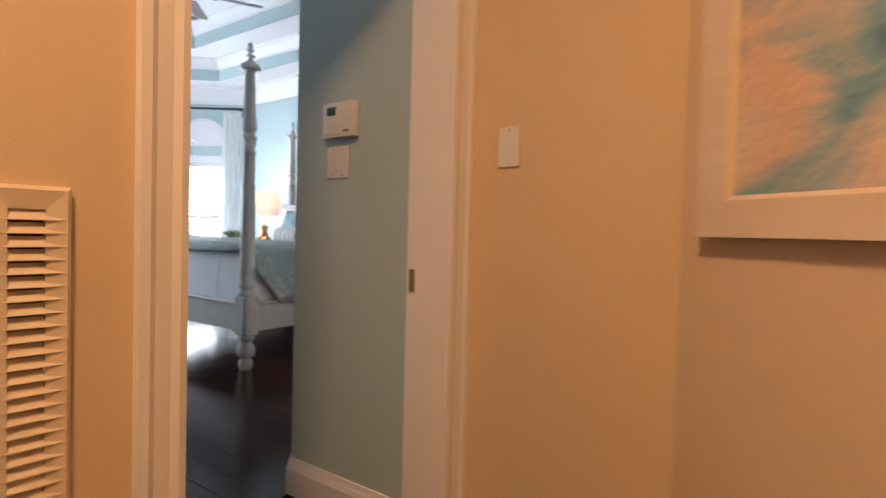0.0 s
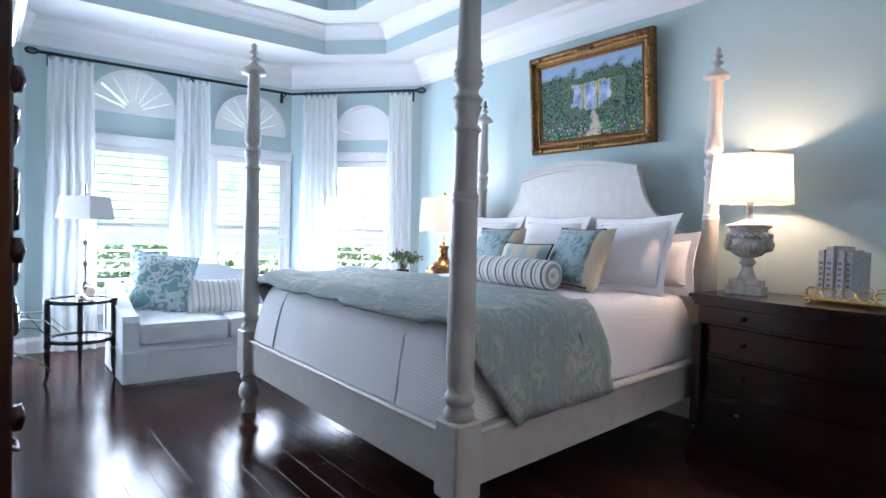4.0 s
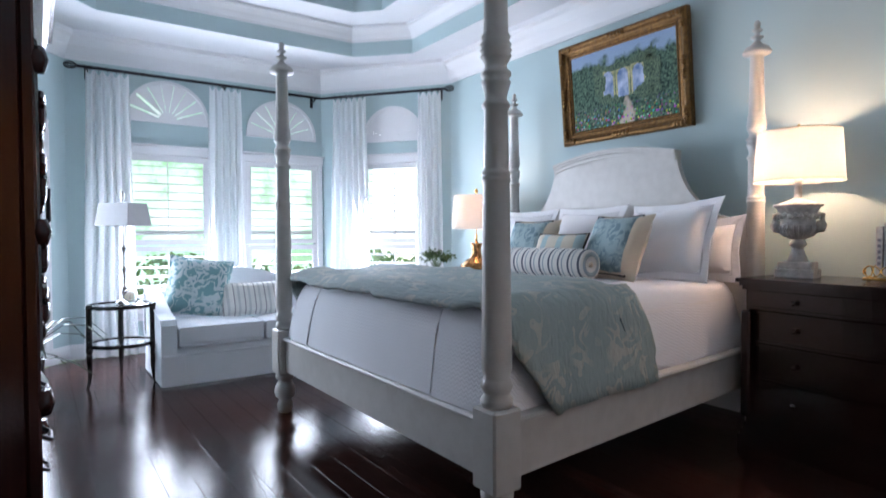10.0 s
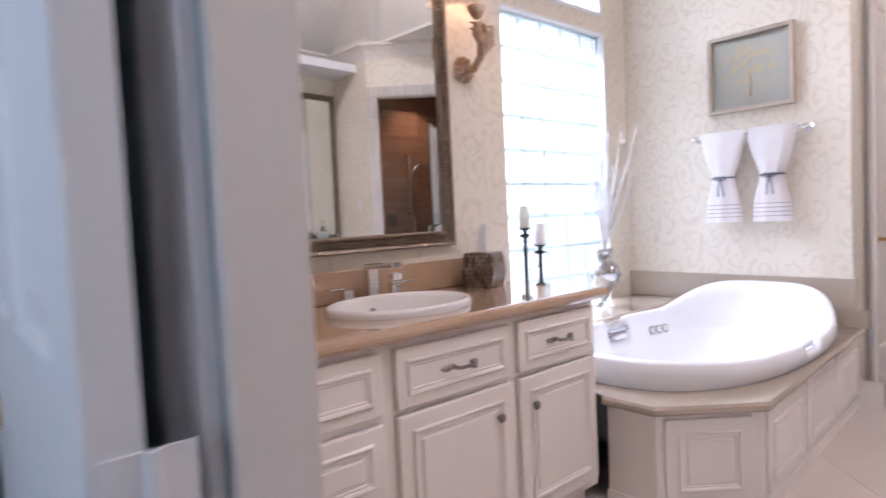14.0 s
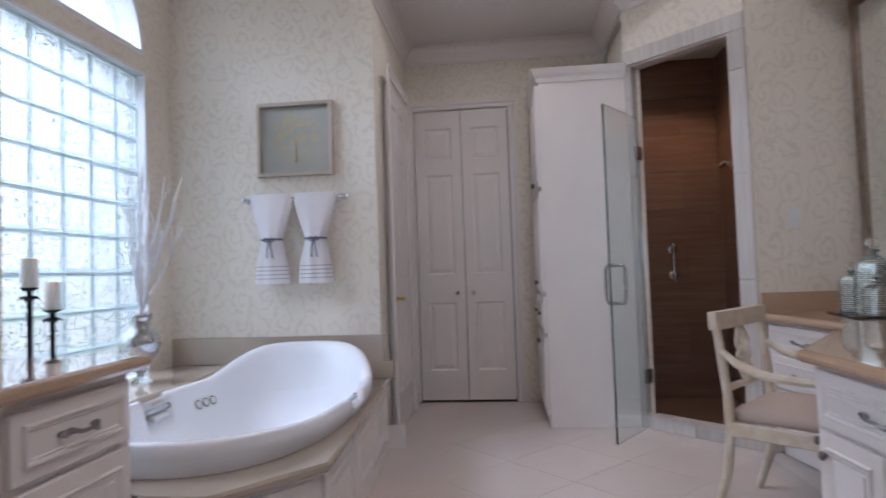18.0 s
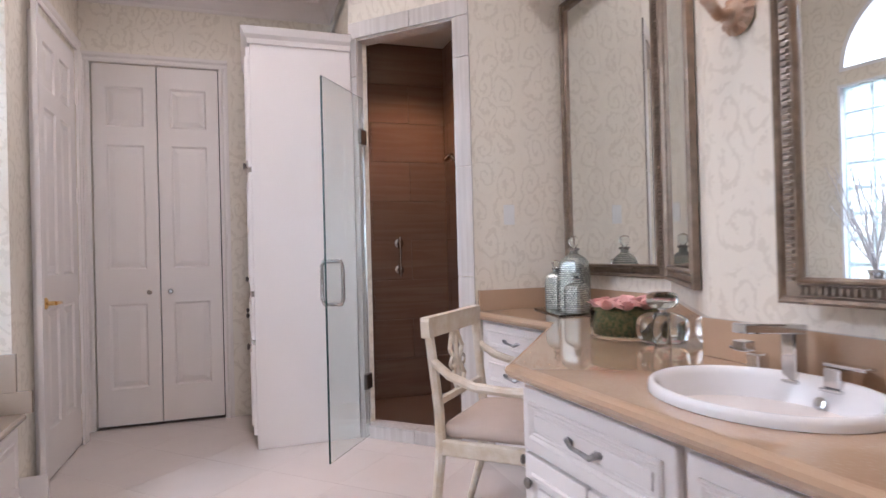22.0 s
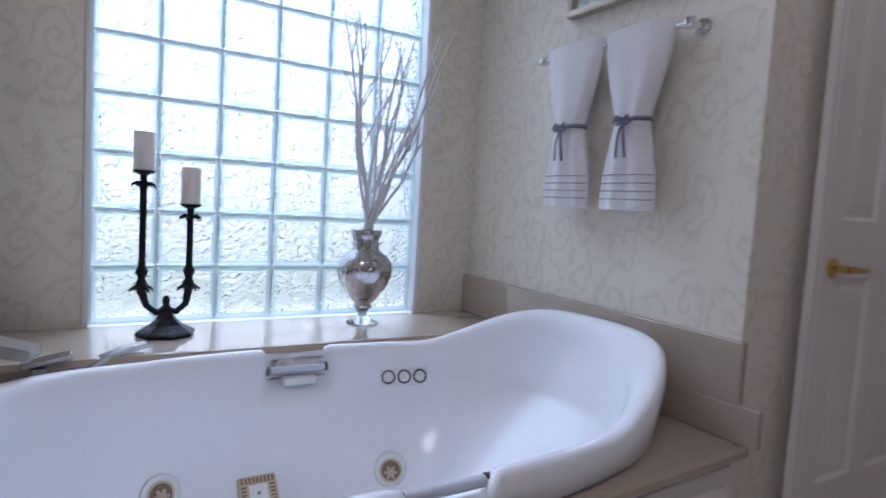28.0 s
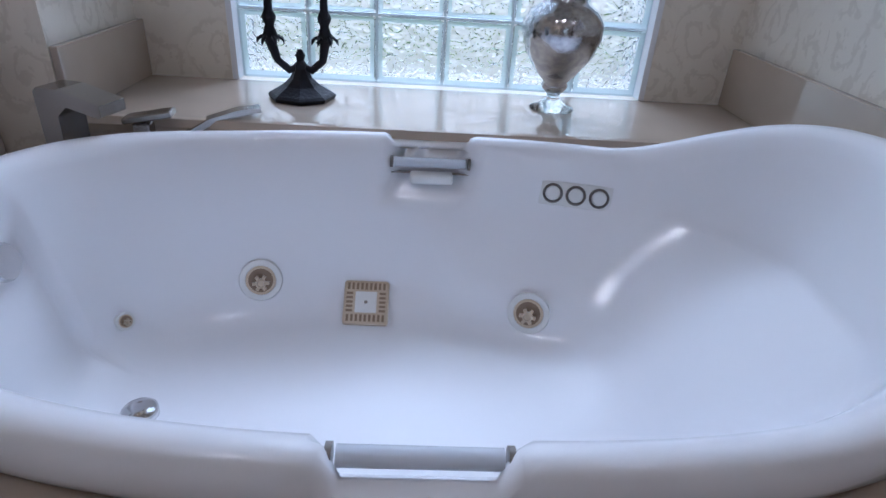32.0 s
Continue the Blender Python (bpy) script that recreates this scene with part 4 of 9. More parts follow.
coverlet = thing("coverlet", "white woven coverlet hanging over the sides of the bed", "bedspread")
_cv = loft_cover([(0.484, 1.022, -0.012, 0.05), (0.53, 1.018, -0.004, 0.055), (0.60, 1.008, 0.008, 0.065), (0.67, 0.996, 0.022, 0.075), (0.73, 0.982, 0.038, 0.085),
                  (0.775, 0.968, 0.054, 0.09), (0.808, 0.950, 0.074, 0.09), (0.832, 0.922, 0.102, 0.09), (0.846, 0.88, 0.145, 0.09), (0.850, 0.80, 0.23, 0.08), (0.852, 0.5, 0.55, 0.05), (0.852, 0.1, 0.95, 0.01)], 2.06)
part("cover", skew(_cv), COVERLET, coverlet)
for _x in (-0.62, 0.62):
    part("seam", skew(tube([(_x, 0.9, 0.851), (_x, 0.145, 0.845), (_x, 0.074, 0.808), (_x * 1.02, 0.036, 0.73), (_x * 1.04, 0.006, 0.6), (_x * 1.05, -0.012, 0.49)], 0.005, 6)), COVERLET, coverlet)
part("seam", skew(tube([(0.96, 0.09, 0.80), (0.99, 0.06, 0.72), (1.012, 0.05, 0.6), (1.022, 0.05, 0.49)], 0.005, 6)), COVERLET, coverlet)


def throw():
    """The folded duvet laid over the foot half of the bed and down its sides."""
    bm = bmesh.new()
    n, m, r = 60, 26, 0.09
    half, top, hem = 1.035, 0.882, 0.47
    flat = half - r
    total = flat + r * math.pi / 2 + (top - r - hem)
    grid = []
    for j in range(m + 1):
        t = j / m
        line = []
        for i in range(n + 1):
            d = abs(-1 + 2 * i / n) * total
            k = 1 if i * 2 >= n else -1
            if d <= flat:
                x, z, s = d, top, 0.0
            elif d <= flat + r * math.pi / 2:
                a = (d - flat) / r
                x, z, s = flat + r * math.sin(a), top - r * (1 - math.cos(a)), 0.1
            else:
                e = d - flat - r * math.pi / 2
                x, z, s = half + 0.05 * min(1, e / 0.3), top - r - e, 0.1 + e / 0.35
            y = 0.015 + 0.24 * s + t * (0.90 - 0.20 * s)
            if t < 0.12:
                z -= 0.045 * (1 - t / 0.12) ** 2 * (1 if s == 0 else 0.3)
            w = noise.noise(Vector((x * 4 * k, y * 5, z * 4))) * 0.018 + noise.noise(Vector((x * 11 * k, y * 13, z * 9))) * 0.010 + noise.noise(Vector((x * 7 * k, y * 26, z * 20))) * 0.006
            line.append(bm.verts.new((k * (x + (w if s > 0.05 else 0)), y + w, z + (w + 0.01 * math.sin(t * 9 + x) if s < 0.05 else 0))))
        grid.append(line)
    for j in range(m):
        for i in range(n):
            bm.faces.new((grid[j][i], grid[j][i + 1], grid[j + 1][i + 1], grid[j + 1][i])).smooth = True
    bmesh.ops.recalc_face_normals(bm, faces=bm.faces[:])
    bmesh.ops.solidify(bm, geom=bm.faces[:], thickness=-0.022)
    return bm


duvet = thing("folded_duvet", "aqua damask duvet folded across the foot of the bed", "duvet")
part("cover", skew(throw()), DUVET, duvet)
_seam = [(1.09, 0.80, 0.52), (1.085, 0.78, 0.62), (1.06, 0.73, 0.76), (1.01, 0.70, 0.855), (0.92, 0.69, 0.893), (0.5, 0.69, 0.895), (0.0, 0.69, 0.895), (-0.5, 0.69, 0.895), (-0.92, 0.69, 0.893)]
part("piping", skew(tube(_seam, 0.006, 6)), material("dark_teal_piping", (0.06, 0.10, 0.12), 0.7), duvet, "dark teal piping")


def pillow(w, h, d, flange=0.0, seed=0.0, n=14):
    """A stuffed pillow standing in x and z, drawn in towards its corners."""
    bm = bmesh.new()
    sides = []
    for k in (-1, 1):
        grid = []
        for j in range(n + 1):
            line = []
            for i in range(n + 1):
                u, v = -1 + 2 * i / n, -1 + 2 * j / n
                a, b = 1 - u ** 4, 1 - v ** 4
                puff = (max(0, a) * max(0, b)) ** 0.55
                x = w / 2 * u * (1 - 0.07 * (1 - v * v) * abs(u))
                z = h / 2 * v * (1 - 0.07 * (1 - u * u) * abs(v))
                y = k * d / 2 * puff + 0.006 * noise.noise(Vector((u * 2.5 + seed, v * 2.5, k)))
                line.append(bm.verts.new((x, y, z)))
            grid.append(line)
        for j in range(n):
            for i in range(n):
                bm.faces.new((grid[j][i], grid[j][i + 1], grid[j + 1][i + 1], grid[j + 1][i])).smooth = True
        sides.append(grid)
    bmesh.ops.remove_doubles(bm, verts=bm.verts[:], dist=0.0035)
    bmesh.ops.recalc_face_normals(bm, faces=bm.faces[:])
    return bm


def edge_loop(w, h, e=0.0):
    pts = []
    for k in range(40):
        s = k / 10
        q = int(s)
        f = -1 + 2 * (s - q)
        u, v = ((f, -1), (1, f), (-f, 1), (-1, -f))[q]
        pts.append(((w / 2 + e) * u * (1 - 0.07 * (1 - v * v) * abs(u)), 0, (h / 2 + e) * v * (1 - 0.07 * (1 - u * u) * abs(v))))
    return pts


def lean(ob, at, back, turn=0, roll=0):
    ob.matrix_world = pose(*at, 0, 0, turn) @ pose(0, 0, 0, -back, roll, 0)
    return ob


def sham(at, w, h, d, back, turn, label, mat=LINEN, edge=None, roll=0, group=""):
    ob = thing("pillow", label, "pillow", group=group)
    part("cushion", pillow(w, h, d, seed=at[0]), mat, ob)
    part("piping", tube(edge_loop(w, h, -0.001), 0.007, 6, True), edge or (STITCH if mat is LINEN else mat), ob)
    if mat is LINEN:
        _f = sweep([(0, -0.006), (0.042, -0.004), (0.046, 0.0), (0.042, 0.004), (0, 0.006)], [(p[0], p[2]) for p in reversed(edge_loop(w, h))], True)
        _f = moved(_f, Matrix(((1, 0, 0, 0), (0, 0, 1, 0), (0, 1, 0, 0), (0, 0, 0, 1))))
        for _q in _f.verts:
            _q.co.y += 0.012 * noise.noise(Vector((_q.co.x * 9, _q.co.z * 9, at[0])))
        part("flange", _f, mat, ob)
    return lean(ob, at, back, turn, roll)


SHAMS = "white shams"
sham((-5.33, 5.36, 1.075), 0.56, 0.42, 0.17, 20, 2, "white linen pillow sham leaning on the headboard", group=SHAMS)
sham((-4.65, 5.34, 1.075), 0.56, 0.42, 0.17, 20, -3, "white linen pillow sham leaning on the headboard", group=SHAMS)
sham((-3.905, 5.25, 1.075), 0.56, 0.42, 0.20, 21, -6, "large white linen sham with flanged edge", group=SHAMS, roll=-3)
sham((-3.80, 5.43, 1.02), 0.44, 0.30, 0.15, 12, -4, "white sleeping pillow behind the white sham", roll=-3)
FLORAL = material("aqua_floral_fabric", (0.34, 0.45, 0.47), 0.8, second=(0.30, 0.41, 0.43), scale=8, bump=0.2, bump_scale=240)
scrolls(FLORAL, (0.14, 0.23, 0.27), 0.07, 0.85, 15, 0.05)


def floral(at, w, turn, back):
    ob = thing("throw_pillow", "aqua floral square pillow with cream back", "pillow", group="floral pillows")
    part("cushion", pillow(w, w, 0.15, seed=at[0]), CREAM_FABRIC, ob)
    f = pillow(w * 0.86, w * 0.90, 0.14, seed=at[0] + 1)
    for v in f.verts:
        v.co.y = min(v.co.y, 0) - 0.030
        v.co.x -= w * 0.05
    part("front_panel", f, FLORAL, ob, "aqua floral front")
    part("piping", moved(tube(edge_loop(w * 0.86, w * 0.90), 0.006, 6, True), Matrix.Translation((-w * 0.05, -0.031, 0))), FAN_METAL, ob, "dark braided piping")
    return lean(ob, at, back, turn)


floral((-4.87, 5.05, 1.03), 0.42, 4, 22)
floral((-4.07, 4.99, 1.04), 0.43, -6, 24)
sham((-4.42, 4.85, 1.005), 0.44, 0.26, 0.11, 24, -2, "small cream pillow with aqua bands", striped("banded_cream", (0.56, 0.50, 0.40), [(0.1, 0.45, (0.34, 0.45, 0.46))], 0.14), FAN_METAL)
bolster = thing("bolster_pillow", "striped round bolster pillow lying on the bed", "bolster", (-4.36, 4.70, 0.948), 1)
part("cushion", moved(lathe([(0.02, -0.33), (0.06, -0.345), (0.082, -0.335), (0.088, -0.31), (0.09, 0), (0.088, 0.31), (0.082, 0.335), (0.06, 0.345), (0.02, 0.33)], 24), pose(0, 0, 0, 0, 90, 0)), STRIPE, bolster)
for _k in (-1, 1):
    part("end_button", moved(lathe([(0.016, 0), (0.016, 0.008), (0.006, 0.012)], 14), pose(_k * 0.334, 0, 0, 0, 90 * _k, 0)), CREAM_FABRIC, bolster)

# ---- the chest beside the bed and what stands on it ----
CH = (-2.81, 5.44)
chest = thing("bachelor_chest", "dark walnut chest of drawers with bowed front", "chest of drawers", (CH[0], CH[1], 0))


def bow(x, h=0.60, d=0.06):
    """The serpentine front line of the chest."""
    return -0.22 - d * math.cos(x / h * math.pi) * 0.5 - 0.02


def bowed(x0, x1, z0, z1, out=0.0, back=0.26, n=18):
    front = [(x0 + (x1 - x0) * i / n, bow(x0 + (x1 - x0) * i / n) - out) for i in range(n + 1)]
    return prism(front + [(x1, back), (x0, back)], z0, z1)


part("body", bowed(-0.58, 0.58, 0.16, 0.72), CHEST_WOOD, chest)
part("plinth", bowed(-0.625, 0.625, 0.0, 0.055, 0.045), CHEST_WOOD, chest)
for _w, _z0, _z1, _o in ((0.615, 0.055, 0.085, 0.034), (0.605, 0.085, 0.12, 0.022), (0.595, 0.12, 0.16, 0.012)):
    part("plinth_moulding", bowed(-_w, _w, _z0, _z1, _o), CHEST_WOOD, chest)
part("top", bowed(-0.635, 0.635, 0.863, 0.885, 0.052), CHEST_WOOD, chest)
for _w, _z0, _z1, _o in ((0.622, 0.845, 0.863, 0.038), (0.612, 0.825, 0.845, 0.026), (0.600, 0.72, 0.825, 0.006)):
    part("top_moulding", bowed(-_w, _w, _z0, _z1, _o), CHEST_WOOD, chest)
for _z0, _z1, _o in ((0.18, 0.35, 0.014), (0.37, 0.54, 0.014), (0.56, 0.71, 0.014), (0.735, 0.815, 0.022)):
    dr = part("drawer", bowed(-0.55, 0.55, _z0, _z1, _o, 0.0), CHEST_WOOD, chest)
    part("drawer_bead", join(bowed(-0.556, 0.556, _z0 - 0.007, _z0 + 0.005, _o + 0.009, 0.0), bowed(-0.556, 0.556, _z1 - 0.005, _z1 + 0.007, _o + 0.009, 0.0)), CHEST_WOOD, dr)
    for _x in (-0.34, 0.34):
        part("knob", moved(lathe([(0.007, 0), (0.007, 0.010), (0.013, 0.015), (0.014, 0.021), (0.006, 0.026)], 12), pose(_x, bow(_x) - _o, (_z0 + _z1) / 2, 90)), CHEST_WOOD, dr)
for _k in (-1, 1):
    part("pilaster", block(_k * 0.552, -0.275, 0.16, _k * 0.60, -0.20, 0.72, 0.008), CHEST_WOOD, chest)


def shade(r0, r1, z0, z1, t=0.003):
    return lathe([(r0, z0), (r1, z1), (r1 - t, z1), (r0 - t, z0), (r0, z0)], 40)


def open_lathe(profile, n=32, at=(0, 0)):
    """A turned shell with no end caps."""
    bm = lathe(profile, n, at)
    bmesh.ops.delete(bm, geom=[f for f in bm.faces if len(f.verts) > 4], context="FACES")
    return bm


def translucent(m, color, weight=0.6):
    """Cloth that light comes through."""
    nt = m.node_tree
    b = nt.nodes["Principled BSDF"]
    tr = nt.nodes.new("ShaderNodeBsdfTranslucent")
    tr.inputs["Color"].default_value = (*color, 1)
    mx = nt.nodes.new("ShaderNodeMixShader")
    mx.inputs[0].default_value = weight
    out = nt.nodes["Material Output"]
    nt.links.new(b.outputs[0], mx.inputs[1])
    nt.links.new(tr.outputs[0], mx.inputs[2])
    nt.links.new(mx.outputs[0], out.inputs[0])


translucent(SHADE, (0.62, 0.61, 0.59), 0.30)
BULB = glowing("lit_bulb", (1.0, 0.72, 0.42), 18)

UX, UY = -3.262, 5.46
urn = thing("table_lamp", "lit table lamp with weathered urn base and cream drum shade", "lamp", (UX, UY, 0.885), 8)
part("plinth", join(block(-0.115, -0.085, 0, 0.115, 0.085, 0.05, 0.004), block(-0.10, -0.075, 0.05, 0.10, 0.075, 0.09, 0.004)), URN, urn)
part("stem", lathe([(0.062, 0.09), (0.060, 0.10), (0.045, 0.13), (0.034, 0.165), (0.034, 0.172), (0.050, 0.185), (0.052, 0.20), (0.036, 0.215), (0.04, 0.225)], 24), URN, urn)
part("urn", lathe([(0.04, 0.22), (0.075, 0.235), (0.102, 0.265), (0.108, 0.285), (0.104, 0.30), (0.097, 0.32), (0.104, 0.345), (0.110, 0.38), (0.125, 0.40), (0.145, 0.412), (0.146, 0.42), (0.10, 0.43), (0.06, 0.445), (0.02, 0.46)], 36), URN, urn)
for _a in range(0, 360, 15):
    part("flute", moved(tube([(0.078, 0, 0.238), (0.104, 0, 0.262), (0.112, 0, 0.283), (0.106, 0, 0.298)], 0.009, 6), pose(0, 0, 0, 0, 0, _a)), URN, urn)
for _k in (0, 180):
    part("handle", moved(join(tube([(0.10, 0, 0.27), (0.14, 0, 0.275), (0.15, 0, 0.30), (0.135, 0, 0.33), (0.14, 0, 0.36), (0.115, 0, 0.365)], 0.014, 8), lathe([(0.03, 0.275), (0.036, 0.30), (0.02, 0.33)], 10, (0.125, 0))), pose(0, 0, 0, 0, 0, _k + 8)), URN, urn)
part("relief", join(*[moved(lathe([(0.003, -0.018), (0.016, -0.008), (0.018, 0.006), (0.005, 0.018)], 8), pose(0.108 * math.cos(a), 0.108 * math.sin(a), 0.352 + 0.008 * (i % 2), 20 * i, 30)) for i, a in enumerate([2 * math.pi * k / 22 for k in range(22)])]), URN, urn, "carved garland round the urn")
part("neck", lathe([(0.05, 0.44), (0.024, 0.455), (0.02, 0.55), (0.03, 0.56), (0.02, 0.57)], 16), URN, urn)
part("rod", lathe([(0.014, 0.45), (0.014, 0.56), (0.02, 0.57), (0.02, 0.60), (0.006, 0.605), (0.006, 0.86), (0.012, 0.865), (0.012, 0.875), (0.004, 0.885)], 12), BRASS, urn)
part("shade", open_lathe([(0.232, 0.555), (0.214, 0.84)], 48), SHADE, urn, "cream fabric drum shade, lit")
part("shade_trim", open_lathe([(0.2335, 0.553), (0.2335, 0.561), (0.230, 0.561)], 48), CREAM_FABRIC, urn)
part("shade_trim", open_lathe([(0.2155, 0.833), (0.2155, 0.841), (0.212, 0.841)], 48), CREAM_FABRIC, urn)
part("bulb", lathe([(0.012, 0.60), (0.02, 0.63), (0.03, 0.665), (0.026, 0.69), (0.008, 0.705)], 14), BULB, urn, "glowing bulb")
for _o in urn.children:
    _k = 0.92 if "shade" in _o.name else 0.81
    _o.data.transform(Matrix.Diagonal((_k, _k, 0.92, 1)))
lamp("urn_lamp_light", "POINT", 38, (1.0, 0.64, 0.38), (UX, UY, 1.52), size=0.04)

books = []
for _i, (_x, _h, _d, _c) in enumerate(((-0.068, 0.235, 0.16, 0.030), (-0.028, 0.255, 0.17, 0.040), (0.018, 0.238, 0.165, 0.034), (0.052, 0.228, 0.15, 0.030))):
    bk = thing("book", "grey linen-bound book standing on the mirrored tray", "book", (-2.80 + _x, 5.52, 0.915), -14, "books on the chest")
    part("cover", join(block(-_c / 2, -_d / 2, 0, -_c / 2 + 0.003, _d / 2, _h), block(_c / 2 - 0.003, -_d / 2, 0, _c / 2, _d / 2, _h), block(-_c / 2, -_d / 2, 0, _c / 2, -_d / 2 + 0.003, _h)), GREY_BOOK, bk)
    part("pages", block(-_c / 2 + 0.0032, -_d / 2 + 0.004, 0.003, _c / 2 - 0.0032, _d / 2 - 0.004, _h - 0.004), WAX, bk, "cream page block")
    for _k in range(5):
        part("spine_mark", block(-_c / 4, -_d / 2 - 0.001, 0.05 + _k * 0.028, _c / 4, -_d / 2, 0.065 + _k * 0.028), RIBBON, bk)
tray = thing("mirrored_tray", "gold mirrored tray with looped rail on the chest", "tray", (-2.62, 5.47, 0.887), -3)
part("base", block(-0.30, -0.13, 0.006, 0.30, 0.13, 0.022, 0.003), BRASS, tray)
part("mirror_plate", block(-0.285, -0.115, 0.0225, 0.285, 0.115, 0.0255), MIRROR, tray)
for _x in (-0.28, 0.28):
    for _y in (-0.11, 0.11):
        part("foot", lathe([(0.008, 0), (0.01, 0.003), (0.006, 0.007)], 8, (_x, _y)), BRASS, tray)
for _i in range(8):
    _x = -0.2625 + _i * 0.075
    for _y in (-0.122, 0.122):
        part("rail_loop", tube([(_x + 0.036 * math.cos(a), _y, 0.05 + 0.026 * math.sin(a)) for a in [2 * math.pi * k / 14 for k in range(14)]], 0.0035, 6, True), BRASS, tray)
for _i in range(3):
    for _x in (-0.292, 0.292):
        part("rail_loop", tube([(_x, -0.08 + _i * 0.08 + 0.038 * math.cos(a), 0.05 + 0.026 * math.sin(a)) for a in [2 * math.pi * k / 14 for k in range(14)]], 0.0035, 6, True), BRASS, tray)
cup = thing("silver_cube_cup", "small mirrored silver cup on the tray", "cup", (-2.52, 5.45, 0.914), 10)
part("body", open_lathe([(0.002, 0.0), (0.045, 0.0), (0.05, 0.09), (0.046, 0.09), (0.042, 0.006), (0.002, 0.006)], 20), CHROME, cup)
part("band", open_lathe([(0.0475, 0.03), (0.0495, 0.032), (0.0495, 0.045), (0.0485, 0.047)], 20), NICKEL, cup)

# ---- far side of the bed ----
ns = thing("nightstand", "white painted nightstand on the window side of the bed", "nightstand", (-6.18, 5.42, 0))
part("body", block(-0.30, -0.24, 0.12, 0.30, 0.26, 0.66, 0.006), BED_PAINT, ns)
part("top", block(-0.33, -0.27, 0.66, 0.33, 0.27, 0.70, 0.008), BED_PAINT, ns)
for _x in (-0.27, 0.27):
    for _y in (-0.21, 0.23):
        part("leg", lathe([(0.016, 0), (0.024, 0.12)], 10, (_x, _y)), BED_PAINT, ns)
for _z in (0.16, 0.41):
    dr = part("drawer", block(-0.26, -0.252, _z, 0.26, -0.24, _z + 0.22, 0.004), BED_PAINT, ns)
    part("knob", moved(lathe([(0.006, 0), (0.014, 0.015), (0.008, 0.025)], 10), pose(0, -0.252, _z + 0.11, 90)), PEWTER, dr)
LX, LY = -5.97, 5.40
ml = thing("table_lamp", "lit lamp with bronze mercury-glass gourd base and white shade", "lamp", (LX, LY, 0.70))
part("base", lathe([(0.06, 0), (0.10, 0.02), (0.155, 0.07), (0.16, 0.11), (0.145, 0.15), (0.10, 0.19), (0.06, 0.215), (0.045, 0.25), (0.042, 0.30), (0.055, 0.345), (0.03, 0.35)], 28), BRONZE_MERCURY, ml)
part("stem", lathe([(0.012, 0.35), (0.012, 0.42), (0.005, 0.43), (0.005, 0.80), (0.018, 0.805), (0.02, 0.825), (0.008, 0.84)], 10), BRASS, ml)
part("shade", open_lathe([(0.225, 0.475), (0.20, 0.775)], 40), SHADE, ml, "white fabric drum shade, lit")
part("bulb", lathe([(0.012, 0.54), (0.03, 0.60), (0.008, 0.64)], 12), BULB, ml, "glowing bulb")
lamp("gourd_lamp_light", "POINT", 10, (1.0, 0.64, 0.38), (LX, LY, 1.36), size=0.05)


def leaf(w, l):
    return raw([(0, 0, 0), (-w / 2, l * 0.45, 0.01), (0, l * 0.5, -0.004), (w / 2, l * 0.45, 0.01), (0, l, -0.01)], [(0, 2, 1), (0, 3, 2), (1, 2, 4), (2, 3, 4)])


def sprig_plant(name, label, at, pot_r, pot_h, count, height, spread, w, l, pot_mat, mat=GREEN):
    ob = thing(name, label, "plant", at)
    part("pot", open_lathe([(0.001, 0), (pot_r * 0.75, 0), (pot_r, pot_h), (pot_r * 0.9, pot_h), (pot_r * 0.85, pot_h * 0.85), (0.001, pot_h * 0.85)], 18), pot_mat, ob)
    rng = random.Random(len(label))
    stems, leaves = [], []
    for i in range(count):
        a, t = rng.uniform(0, 6.283), rng.uniform(0.25, 1.0)
        tip = Vector((math.cos(a) * spread * t, math.sin(a) * spread * t, pot_h + height * (1.1 - 0.55 * t) * rng.uniform(0.8, 1.1)))
        mid = Vector((tip.x * 0.35, tip.y * 0.35, (tip.z + pot_h) * 0.55))
        stems.append(tube([(0, 0, pot_h * 0.8), mid, tip], [0.003, 0.002, 0.001], 4))
        for k in range(7):
            p = mid.lerp(tip, (k + 1) / 7)
            leaves.append(moved(leaf(w, l), pose(*p, rng.uniform(-50, 50), rng.uniform(-40, 40), rng.uniform(0, 360))))
    part("stems", join(*stems), mat, ob)
    part("leaves", join(*leaves), mat, ob)
    return ob


sprig_plant("potted_plant", "small leafy green plant in a dark pot on the nightstand", (-6.42, 5.26, 0.70), 0.065, 0.10, 26, 0.20, 0.19, 0.022, 0.04, IRON)

# ---- painting over the headboard ----
FRAME_P = [(0.0, 0.0), (0.0, 0.05), (0.010, 0.058), (0.022, 0.060), (0.034, 0.054), (0.044, 0.042), (0.060, 0.034), (0.076, 0.032), (0.084, 0.024), (0.092, 0.028), (0.100, 0.024), (0.106, 0.016), (0.112, 0.016), (0.112, 0.0)]


